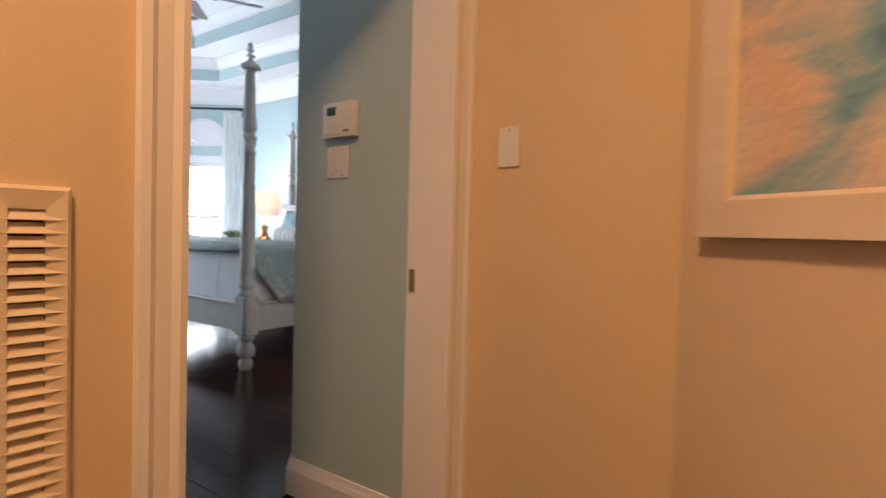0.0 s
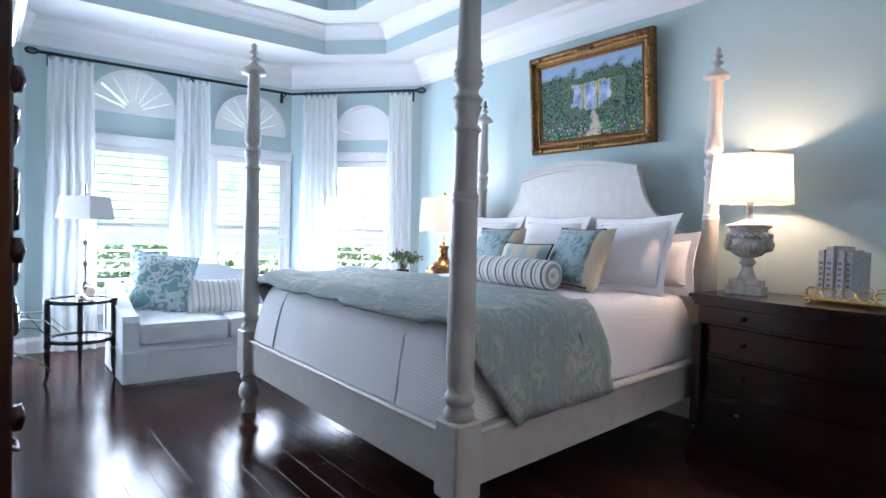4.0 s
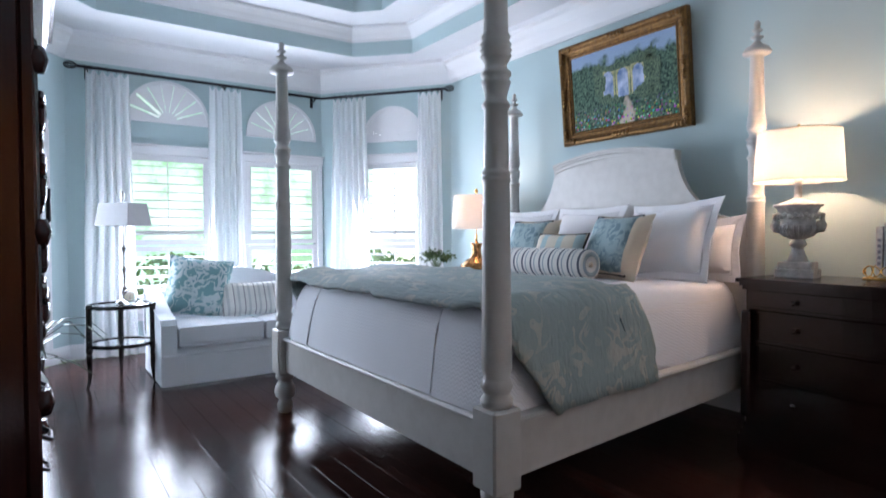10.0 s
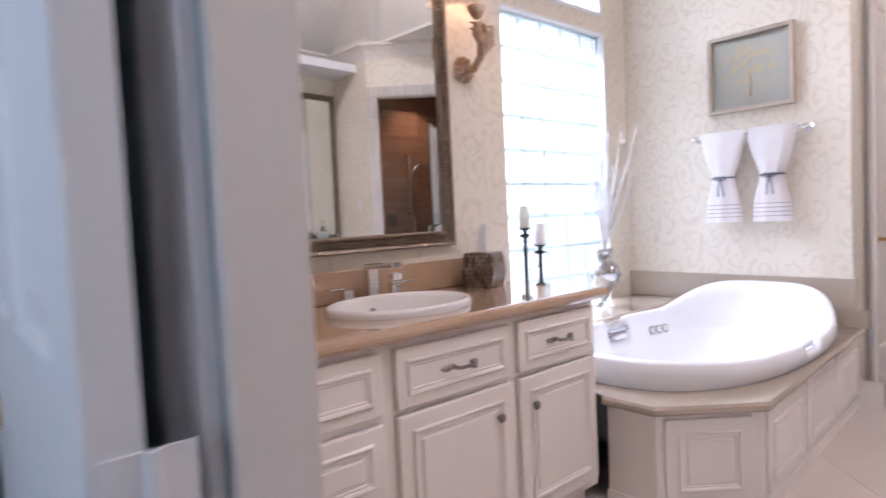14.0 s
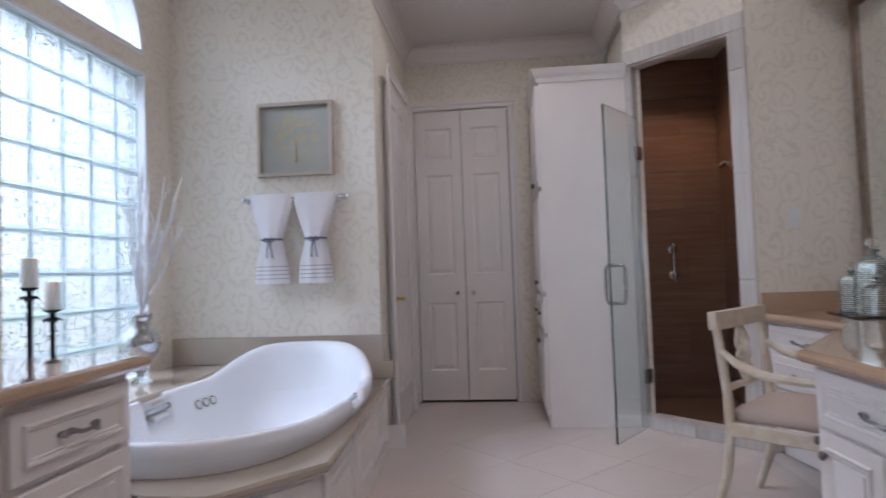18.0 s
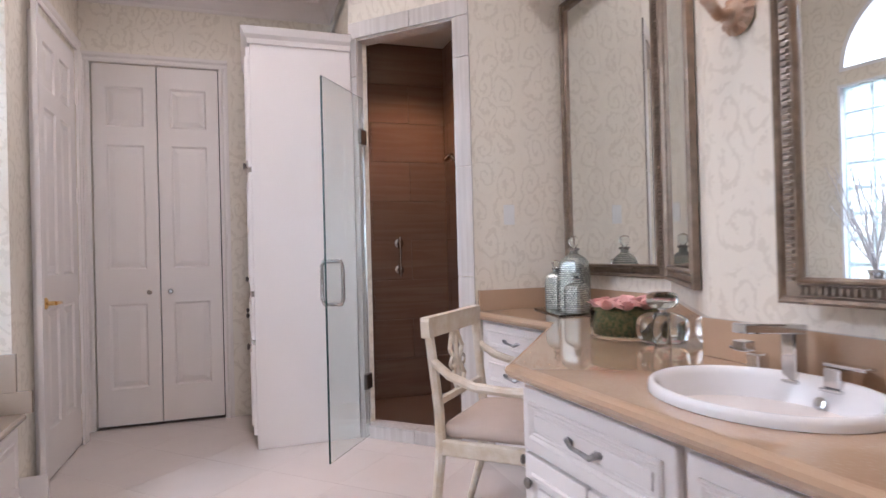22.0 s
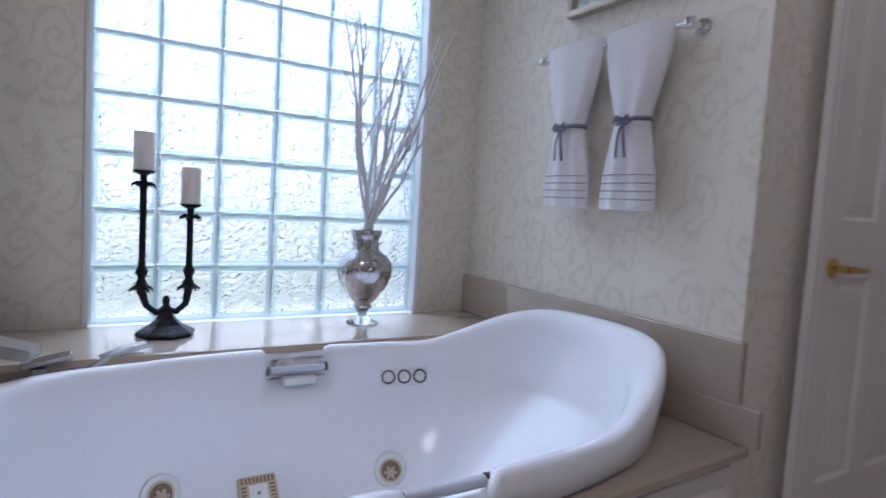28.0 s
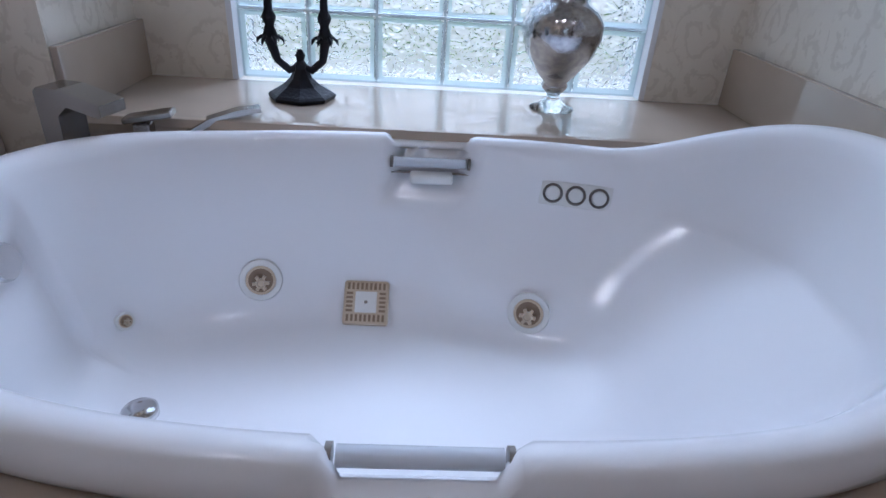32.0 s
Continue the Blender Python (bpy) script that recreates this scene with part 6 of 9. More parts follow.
def square_shade(w0, d0, w1, d1, z0, z1):
    return raw([(-w0, -d0, z0), (w0, -d0, z0), (w0, d0, z0), (-w0, d0, z0), (-w1, -d1, z1), (w1, -d1, z1), (w1, d1, z1), (-w1, d1, z1)],
               [(0, 1, 5, 4), (1, 2, 6, 5), (2, 3, 7, 6), (3, 0, 4, 7)])


part("shade", moved(square_shade(0.172, 0.112, 0.150, 0.090, 0.60, 0.775), pose(0, 0, 0, 0, 0, 35)), PLAIN_SHADE, sl, "white tapered fabric shade, unlit")
ck = thing("desk_clock", "small crystal desk clock on the side table", "clock", (-6.80, 2.70, 0.606), 75)
part("case", moved(lathe([(0.05, -0.018), (0.056, -0.012), (0.056, 0.012), (0.05, 0.018)], 24), pose(0, 0, 0.058, 90)), CLEAR, ck)
part("dial", moved(lathe([(0.034, 0.0), (0.034, 0.003)], 24), pose(0, -0.018, 0.058, 90)), WAX, ck, "white clock dial")
for _a, _l in ((40, 0.018), (160, 0.026)):
    part("clock_hand", moved(block(-0.001, -0.0225, 0, 0.001, -0.0215, _l), pose(0, 0, 0.058, 0, _a)), IRON, ck)
PALM = material("dark_strap_leaf", (0.010, 0.030, 0.012), 0.5, second=(0.03, 0.06, 0.02), scale=25)
pl = thing("palm_plant", "dark green strap-leaf plant on the floor by the garden door", "plant", (-6.80, 2.00, 0))
part("pot", open_lathe([(0.001, 0), (0.13, 0), (0.16, 0.26), (0.145, 0.26), (0.14, 0.22), (0.001, 0.22)], 24), BLACK_WOOD, pl)
_rng = random.Random(5)
for _i in range(22):
    _a, _r, _h = _rng.uniform(0, 6.28), _rng.uniform(0.34, 0.58), _rng.uniform(0.05, 0.55)
    _pts = [Vector((math.cos(_a) * _r * t, math.sin(_a) * _r * t, 0.22 + _h * math.sin(t * 2.2) * 0.9 - 0.16 * t * t)) for t in (0, 0.25, 0.5, 0.75, 1.0)]
    _sd = Vector((-math.sin(_a), math.cos(_a), 0)) * 0.026
    part("leaf", raw([q for p, k in zip(_pts, (0.6, 1, 1, 0.7, 0.05)) for q in (p - _sd * k, p + Vector((0, 0, -0.006)), p + _sd * k)], [f for i in range(4) for f in ((3 * i, 3 * i + 1, 3 * i + 4, 3 * i + 3), (3 * i + 1, 3 * i + 2, 3 * i + 5, 3 * i + 4))], True), PALM, pl)

# ---- armoire ----
ar = thing("armoire", "tall dark mahogany armoire with carved doors and moulded cornice", "wardrobe", (-4.06, 1.785, 0))
AW, AD = 0.66, 0.31
part("carcass", block(-AW, -AD, 0.10, AW, AD, 1.86, 0.004), MAHOGANY, ar)
part("plinth", join(block(-AW - 0.03, -AD, 0.0, AW + 0.03, AD + 0.03, 0.08, 0.01), block(-AW - 0.015, -AD, 0.08, AW + 0.015, AD + 0.015, 0.11, 0.006)), MAHOGANY, ar)
_co = [(-0.0, 1.80), (0.012, 1.80), (0.015, 1.83), (0.03, 1.845), (0.035, 1.87), (0.06, 1.91), (0.075, 1.925), (0.08, 1.945), (0.095, 1.95), (0.10, 1.985), (0.0, 1.985)]
part("cornice", sweep(_co, [(-AW, -AD), (-AW, AD), (AW, AD), (AW, -AD)]), MAHOGANY, ar)
part("top", block(-AW, -AD, 1.86, AW, AD, 1.98), MAHOGANY, ar)


def cathedral(w0, w1, z0, z1, rise, n=16):
    """A panel outline with a shaped top."""
    top = [(w1 + (w0 - w1) * i / n, z1 + rise * (0.5 - 0.5 * math.cos(2 * math.pi * i / n))) for i in range(n + 1)]
    return [(w0, z0), (w1, z0)] + top


for _x in (-AW, AW):
    k = -1 if _x < 0 else 1
    for z0, z1, rs in ((0.22, 0.74, 0.05), (0.86, 1.62, 0.07)):
        o = cathedral(-0.22, 0.22, z0, z1, rs)
        i2 = [(u * 0.86, z0 + 0.03 + (v - z0) * 0.94 if v <= z0 + 0.001 else v - 0.035) for u, v in o]
        pn = part("side_panel", slab(i2, _x, _x + k * 0.012, "x"), MAHOGANY, ar)
        loop = [Vector((u, v)) for u, v in o]
        part("panel_moulding", tube([(_x + k * 0.004, u, v) for u, v in o], 0.011, 6, True), MAHOGANY, pn)
for k in (-1, 1):
    dr = part("door", block(k * 0.008, AD, 0.74, k * (AW - 0.04), AD + 0.022, 1.78, 0.004), MAHOGANY, ar)
    o = [(k * 0.33 + u, v) for u, v in cathedral(-0.22, 0.22, 0.84, 1.60, 0.08)]
    part("door_panel", slab(o, AD + 0.022, AD + 0.034), MAHOGANY, dr)
    part("door_moulding", tube([(u, AD + 0.024, v) for u, v in o], 0.012, 6, True), MAHOGANY, dr)
    for _z, _h in ((0.93, 0.09), (1.08, 0.12), (1.27, 0.13), (1.45, 0.09)):
        for _s in (-1, 1):
            part("carved_scroll", tube([(k * 0.33 + _s * _x, AD + 0.040, _z + _q * _h) for _x, _q in ((0.03, -0.30), (0.055, -0.42), (0.09, -0.30), (0.08, -0.02), (0.05, 0.12), (0.06, 0.38), (0.10, 0.46), (0.125, 0.30), (0.105, 0.20))], [0.006, 0.010, 0.013, 0.015, 0.014, 0.015, 0.012, 0.009, 0.005], 8), MAHOGANY, dr)
    part("door_pull", join(tube([(k * 0.055, AD + 0.03, 1.16), (k * 0.055, AD + 0.06, 1.17), (k * 0.055, AD + 0.06, 1.27), (k * 0.055, AD + 0.03, 1.28)], 0.007, 8), block(k * 0.04, AD + 0.022, 1.13, k * 0.07, AD + 0.03, 1.31, 0.003)), IRON, dr)
    for z0 in (0.13, 0.43):
        dw = part("drawer", block(k * 0.008, AD, z0, k * (AW - 0.04), AD + 0.022, z0 + 0.28, 0.004), MAHOGANY, ar)
        part("drawer_pull", tube([(k * 0.27, AD + 0.02, z0 + 0.15), (k * 0.29, AD + 0.05, z0 + 0.13), (k * 0.36, AD + 0.05, z0 + 0.13), (k * 0.38, AD + 0.02, z0 + 0.15)], 0.007, 8), IRON, dw)
    part("pilaster", join(block(k * (AW - 0.04), AD, 0.12, k * AW, AD + 0.03, 1.80, 0.006), *[lathe([(0.015, z), (0.024, z + 0.03), (0.015, z + 0.06)], 10, (k * (AW - 0.02), AD + 0.035)) for z in (0.3, 0.7, 1.1, 1.5)]), MAHOGANY, ar)

# ---- carved armchair ----
ac = thing("armchair", "carved walnut armchair in dark trellis fabric, seen from behind", "armchair", (-2.752, 1.957, 0), 50)
ac.scale = (0.93, 0.93, 1.0)
# its front towards +y
part("seat", soft_box(-0.31, -0.27, 0.34, 0.31, 0.29, 0.48, 0.045, bulge=0.03), CHAIR_FABRIC, ac)
_bo = [(-0.30, 0.44), (0.30, 0.44), (0.335, 1.03)] + [(0.335 - 0.67 * i / 18, 1.03 + 0.075 * (0.5 - 0.5 * math.cos(2 * math.pi * i / 18)) ** 0.7 + (0.008 if i in (0, 18) else 0)) for i in range(1, 18)] + [(-0.335, 1.03)]
_back = slab(_bo, -0.36, -0.26)
for _v in _back.verts:
    _v.co.y -= 0.14 * (_v.co.z - 0.44)
part("backrest", _back, CHAIR_FABRIC, ac)
_nails = []
for u, v in ((x / 100, 0.465) for x in range(-29, 30, 2)):
    _nails.append(moved(lathe([(0.005, 0), (0.004, 0.003), (0.001, 0.004)], 6), pose(u, -0.367, v, 90)))
part("nail_trim", join(*_nails), BRASS, ac, "brass nail-head trim")
_apr = [(-0.32, 0.36), (-0.32, 0.27), (-0.22, 0.30), (-0.12, 0.29), (0, 0.25), (0.12, 0.29), (0.22, 0.30), (0.32, 0.27), (0.32, 0.36)]
part("apron_front", slab(_apr, 0.27, 0.31), CHAIR_WOOD, ac)
part("apron_back", slab(_apr, -0.33, -0.29), CHAIR_WOOD, ac)
for k in (-1, 1):
    part("apron_side", slab([(v * 0.95, z) for v, z in _apr], k * 0.29, k * 0.33, "x"), CHAIR_WOOD, ac)
    part("front_leg", tube([(k * 0.30, 0.28, 0.36), (k * 0.335, 0.315, 0.30), (k * 0.33, 0.31, 0.20), (k * 0.305, 0.285, 0.10), (k * 0.315, 0.31, 0.035), (k * 0.33, 0.335, 0.02), (k * 0.33, 0.34, 0.0)], [0.034, 0.042, 0.032, 0.02, 0.02, 0.03, 0.026], 10), CHAIR_WOOD, ac)
    part("back_leg", tube([(k * 0.29, -0.31, 0.40), (k * 0.295, -0.31, 0.25), (k * 0.30, -0.33, 0.12), (k * 0.31, -0.39, 0.0)], [0.03, 0.03, 0.024, 0.022], 8), CHAIR_WOOD, ac)
    part("arm", tube([(k * 0.31, -0.33, 0.70), (k * 0.325, -0.22, 0.69), (k * 0.345, -0.10, 0.655), (k * 0.355, 0.04, 0.65), (k * 0.35, 0.14, 0.675), (k * 0.345, 0.20, 0.68), (k * 0.345, 0.235, 0.66), (k * 0.345, 0.215, 0.64)], [0.02, 0.022, 0.025, 0.026, 0.028, 0.032, 0.028, 0.016], 10), CHAIR_WOOD, ac)
    part("arm_support", tube([(k * 0.345, 0.17, 0.66), (k * 0.35, 0.12, 0.60), (k * 0.335, 0.10, 0.50), (k * 0.315, 0.14, 0.40), (k * 0.31, 0.18, 0.33)], [0.022, 0.02, 0.018, 0.024, 0.03], 10), CHAIR_WOOD, ac)
    part("arm_carving", join(*[tube([(k * 0.345, 0.21 + 0.018 * math.cos(a + q), 0.668 + 0.018 * math.sin(a + q)) for a in (0, 0.6, 1.2)], 0.007, 6) for q in (0.2, 1.4, 2.6)]), CHAIR_WOOD, ac)
th = place_pillow((-2.80, 1.98, 0.565), 0.26, 0.16, 0.09, LINEN, -25, 50, "white pillow resting on the dark armchair seat")

# ---- tall mirror on the south wall ----
wm = framed("wall_mirror", "tall mirror in an ornate gold frame on the aqua wall", "mirror", 1.15, 1.65, [(0.0, 0.0), (0.0, 0.03), (0.015, 0.045), (0.03, 0.04), (0.05, 0.02), (0.07, 0.025), (0.085, 0.012), (0.085, 0.0)], GOLD, 0.08, MIRROR, 0.012, "mirror_plate", ornate=True)
wm.matrix_world = pose(-2.85, 1.433, 1.70, 0, 0, 180)


# ---- panelled doors ----
def panel_door(name, w, h, mat, panels, label, t=0.036, knob=None):
    """A leaf standing in x (0 to w) and z, its faces at y = 0 and y = t."""
    ob = thing(name, label, "door")
    ob["kind"] = "structure"
    part("leaf", block(0, 0.010, 0, w, t - 0.010, h), mat, ob)
    xs = [0.0, 0.11 * w / 0.76, w / 2 - 0.045, w / 2 + 0.045, w - 0.11 * w / 0.76, w] if panels[0] == 2 else [0.0, w * 0.20, w * 0.80, w]
    zs = panels[1]
    cols = [(xs[1], xs[2]), (xs[3], xs[4])] if panels[0] == 2 else [(xs[1], xs[2])]
    for y0, y1 in ((0.0, 0.010), (t - 0.010, t)):
        pieces = []
        edges = [0.0] + [v for a, b in zs for v in (a, b)] + [h]
        for i in range(0, len(edges), 2):
            pieces.append(block(0, y0, edges[i], w, y1, edges[i + 1]))
        for a, b in zs:
            last = 0.0
            for c0, c1 in cols:
                pieces.append(block(last, y0, a, c0, y1, b))
                last = c1
            pieces.append(block(last, y0, a, w, y1, b))
        part("stiles_and_rails", join(*pieces), mat, ob)
        for a, b in zs:
            for c0, c1 in cols:
                i = 0.035
                o0 = y0 if y0 == 0 else y1
                s = 1 if y0 == 0 else -1
                v, f = [], []
                # an ogee sticking, a flat channel, then the raised field
                for e, dpt in ((0.0, 0.0002), (0.006, 0.004), (0.012, 0.0096), (0.020, 0.0096), (0.024, 0.0082), (i + 0.012, 0.003), (i + 0.014, 0.0025)):
                    v += [(c0 + e, o0 + s * dpt, a + e), (c1 - e, o0 + s * dpt, a + e), (c1 - e, o0 + s * dpt, b - e), (c0 + e, o0 + s * dpt, b - e)]
                for q in range(6):
                    f += [(4 * q + g, 4 * q + (g + 1) % 4, 4 * q + 4 + (g + 1) % 4, 4 * q + 4 + g) for g in range(4)]
                bm = raw(v, f + [(24, 25, 26, 27)])
                part("panel", bm, mat, ob)
    return ob


def lever(ob, x, z, y, side, mat=BRASS, way=-1):
    part("handle", join(moved(lathe([(0.03, 0), (0.03, 0.006), (0.02, 0.012), (0.011, 0.014), (0.011, 0.045)], 16), pose(x, y, z, 90 if side < 0 else -90)),
         tube([(x, y + side * 0.045, z), (x + way * 0.03, y + side * 0.05, z), (x + way * 0.10, y + side * 0.045, z - 0.004), (x + way * 0.115, y + side * 0.04, z - 0.002)], [0.011, 0.010, 0.008, 0.007], 10)), mat, ob, "polished brass lever handle")


SIX = (2, [(0.23, 0.86), (1.03, 1.62), (1.74, 1.94)])
d1 = panel_door("door_1", 0.77, 2.03, TRIM, SIX, "white six-panel door standing open into the bedroom")
d1.matrix_world = pose(-0.775, 1.49, 0.008, 0, 0, 180)
lever(d1, 0.71, 0.90, 0.0, -1, way=-1)
lever(d1, 0.71, 0.90, 0.036, 1, way=-1)
part("latch", block(0.77, 0.008, 0.86, 0.772, 0.028, 0.94), BRASS, d1)
d2 = panel_door("door_2", 0.775, 2.05, TRIM, SIX, "white six-panel bathroom door folded back to the wall")
d2.matrix_world = pose(-1.898, 4.278, 0.008, 0, 0, 89.9)
for _y, _s in ((0.0, -1), (0.036, 1)):
    lever(d2, 0.715, 0.86, _y, _s, way=-1)
for _z in (0.20, 0.88, 1.78):
    part("hinge", join(block(-0.003, -0.034, _z, 0.0, 0.030, _z + 0.10), tube([(-0.004, -0.004, _z), (-0.004, -0.004, _z + 0.10)], 0.006, 8)), TRIM, d2, "painted butt hinge")
sp = single("strike_plate", block(-0.759, 2.294, 0.845, -0.738, 2.2975, 0.912), BRASS, "brass strike plate on the hall door jamb", "strike plate")

# ---- ceiling fan, vents and detector ----
FX, FY = -4.96, 3.80
fan = thing("ceiling_fan", "bronze ceiling fan with five walnut blades", "ceiling fan", (FX, FY, 3.53))
fan.scale = (1.05, 1.05, 1.06)
part("canopy", lathe([(0.02, -0.075), (0.045, -0.065), (0.068, -0.04), (0.072, 0.0)], 24), FAN_METAL, fan)
part("downrod", lathe([(0.014, -0.16), (0.014, -0.06)], 12), FAN_METAL, fan)
part("motor", lathe([(0.05, -0.33), (0.09, -0.32), (0.12, -0.295), (0.125, -0.27), (0.115, -0.255), (0.14, -0.245), (0.145, -0.225), (0.13, -0.195), (0.09, -0.165), (0.04, -0.15), (0.02, -0.148)], 32), FAN_METAL, fan)
part("switch_housing", lathe([(0.006, -0.425), (0.02, -0.42), (0.045, -0.405), (0.055, -0.38), (0.06, -0.355), (0.052, -0.33)], 24), FAN_METAL, fan)
for _i in range(5):
    _m = pose(0, 0, -0.315, 0, 0, _i * 72 - 5)
    br = part("blade_arm", moved(join(tube([(0.08, 0, 0.0), (0.14, 0.012, -0.012), (0.20, 0.0, 0.0)], 0.011, 8), tube([(0.08, 0, 0.0), (0.14, -0.012, -0.012), (0.20, 0.0, 0.0)], 0.011, 8), block(0.19, -0.04, -0.005, 0.27, 0.04, 0.0)), _m), FAN_METAL, fan)
    _o = [(0.20, -0.055), (0.60, -0.068), (0.655, -0.06), (0.67, -0.03), (0.67, 0.03), (0.655, 0.06), (0.60, 0.068), (0.20, 0.055)]
    part("blade", moved(moved(prism(_o, 0.001, 0.008), pose(0, 0, 0, 12, 0, 0)), _m), FAN_BLADE, fan, "walnut fan blade")
for _x, _y in ((-6.29, 3.09), (-6.42, 4.54)):
    v = thing("ceiling_vent", "white louvred air vent in the tray ceiling", "vent", (_x, _y, 3.53), 0, "ceiling vents")
    part("frame", sweep([(0, -0.008), (0.018, -0.012), (0.022, -0.002), (0, -0.001)], [(-0.09, -0.21), (0.09, -0.21), (0.09, 0.21), (-0.09, 0.21)], True), WHITE_PLASTIC, v)
    # Black sheet paints the shade seen between the vent's slats.
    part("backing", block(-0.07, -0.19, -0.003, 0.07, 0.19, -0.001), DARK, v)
    for j in range(3):
        for i in range(6):
            part("slat", moved(block(-0.009, -0.055, -0.001, 0.009, 0.055, 0.001), pose(-0.055 + i * 0.022, -0.125 + j * 0.125, -0.010, 0, 38 if j != 1 else -38)), WHITE_PLASTIC, v)
    for j in (-1, 1):
        part("bar", block(-0.07, j * 0.0625 - 0.006, -0.012, 0.07, j * 0.0625 + 0.006, -0.004), WHITE_PLASTIC, v)
single("smoke_detector", block(-0.07, -0.055, -0.03, 0.07, 0.055, -0.001, 0.008, 2), WHITE_PLASTIC, "white square smoke detector on the tray ceiling", "detector", (-3.40, 3.67, 3.53))

# ---- switches and controls ----
def switch_plate(at, turn, gang, label):
    ob = thing("light_switch", label, "switch", at, turn)
    w = 0.035 + 0.023 * (gang - 1) * 1.0
    part("plate", block(-w, -0.006, -0.0575, w, -0.0005, 0.0575, 0.003), WHITE_PLASTIC, ob)
    for i in range(gang):
        x = (i - (gang - 1) / 2) * 0.046
        part("rocker", moved(block(x - 0.016, -0.009, -0.033, x + 0.016, -0.0055, 0.033, 0.002), pose(0, 0, 0, 2)), WHITE_PLASTIC, ob)
        for z in (-0.046, 0.046):
            part("screw", moved(lathe([(0.003, 0), (0.0025, 0.001)], 8), pose(x, -0.006, z, 90)), NICKEL, ob)
    return ob


switch_plate((-1.19, 2.389, 1.265), 0, 2, "white double switch plate on the passage wall")
switch_plate((-0.475, 2.389, 1.27), 0, 1, "white single switch plate on the hall wall")
tk = thing("alarm_keypad", "white alarm keypad with small display on the passage wall", "keypad", (-1.165, 2.389, 1.41))
part("case", block(-0.08, -0.032, -0.062, 0.08, -0.0005, 0.062, 0.006, 2), WHITE_PLASTIC, tk)
part("display", block(-0.055, -0.034, 0.015, -0.01, -0.0322, 0.045), material("grey_green_display", (0.05, 0.09, 0.08), 0.2), tk, "dark green display")
part("flap", block(-0.07, -0.0345, -0.05, 0.07, -0.0322, 0.004, 0.001), WHITE_PLASTIC, tk)
for _i in range(3):
    part("button", block(0.005 + _i * 0.022, -0.034, 0.02, 0.02 + _i * 0.022, -0.0322, 0.032), WHITE_PLASTIC, tk)
part("mark", block(0.03, -0.035, -0.045, 0.062, -0.0346, -0.038), PEWTER, tk)
ol = thing("wall_outlet", "white outlet plate low on the aqua wall", "outlet", (-1.98, 1.431, 0.35), 180)
part("plate", block(-0.035, -0.006, -0.0575, 0.035, -0.0005, 0.0575, 0.003), WHITE_PLASTIC, ol)
part("socket", block(-0.016, -0.008, -0.033, 0.016, -0.0058, 0.033, 0.002), WHITE_PLASTIC, ol)

# ---- hall: return grille and picture ----
gr = thing("return_air_grille", "painted metal return-air grille low on the hall wall", "vent", (-0.619, 0.97, 0.64), 90)
GRILLE = material("painted_grille", (0.66, 0.58, 0.46), 0.4)
part("frame", moved(sweep([(0, 0.0), (0, 0.010), (0.006, 0.014), (0.035, 0.010), (0.035, 0.0)], [(-0.36, -0.44), (0.36, -0.44), (0.36, 0.44), (-0.36, 0.44)], True), Matrix(((1, 0, 0, 0), (0, 0, -1, 0), (0, 1, 0, 0), (0, 0, 0, 1)))), GRILLE, gr)
# Black sheet in place of the duct's shade behind the louvres.
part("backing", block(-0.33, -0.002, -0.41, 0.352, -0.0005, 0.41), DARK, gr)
for _i in range(40):
    part("louvre", moved(block(-0.325, -0.0095, -0.001, 0.35, 0.0095, 0.001), pose(0, -0.008, -0.395 + _i * 0.0203, 58)), GRILLE, gr)
for _x in (-0.11, 0.11, 0.27):
    part("upright", block(_x - 0.006, -0.013, -0.41, _x + 0.006, -0.004, 0.41), GRILLE, gr)

ABSTRACT = material("abstract_sea_painting", (0.62, 0.44, 0.32), 0.5, second=(0.62, 0.55, 0.45), scale=5, mix=1.0, bump=0.4, bump_scale=60)
_ac = coords(ABSTRACT, (3, 3, 6))
_n1 = node(ABSTRACT, "ShaderNodeTexNoise", Scale=1.0, Detail=5.0, Distortion=0.8)
wire(ABSTRACT, _ac, "Vector", _n1, "Vector")
_sx = node(ABSTRACT, "ShaderNodeSeparateXYZ")
wire(ABSTRACT, coords(ABSTRACT), "Vector", _sx, "Vector")
_lo = math_node(ABSTRACT, "SUBTRACT", (_n1, "Fac"), (math_node(ABSTRACT, "MULTIPLY", (_sx, "Z"), 0.55), 0))
overlay(ABSTRACT, ramp(ABSTRACT, _lo, 0, [(0.56, (0, 0, 0)), (0.72, (1, 1, 1))]), "Color", (0.13, 0.33, 0.42), 0.9)
overlay(ABSTRACT, ramp(ABSTRACT, _lo, 0, [(0.74, (0, 0, 0)), (0.84, (1, 1, 1))]), "Color", (0.03, 0.11, 0.26), 0.85)
_hi = math_node(ABSTRACT, "ADD", (_n1, "Fac"), (math_node(ABSTRACT, "MULTIPLY", (_sx, "Z"), 0.5), 0))
overlay(ABSTRACT, ramp(ABSTRACT, _hi, 0, [(0.66, (0, 0, 0)), (0.85, (1, 1, 1))]), "Color", (0.45, 0.22, 0.14), 0.7)
PLANKED = wood("whitewashed_plank", (0.60, 0.50, 0.38), (0.70, 0.62, 0.50), 0.6, 1.0, "X")
hp = framed("hall_painting", "abstract sea painting in a wide whitewashed plank frame", "painting", 0.86, 0.98, [(0.0, 0.0), (0.0, 0.035), (0.075, 0.035), (0.08, 0.028), (0.085, 0.02), (0.085, 0.0)], PLANKED, 0.08, ABSTRACT, 0.02)
_t = math.degrees(math.atan2(-0.49, 0.80))
hp.matrix_world = pose(0.437, 2.118, 1.52, 0, 0, _t)

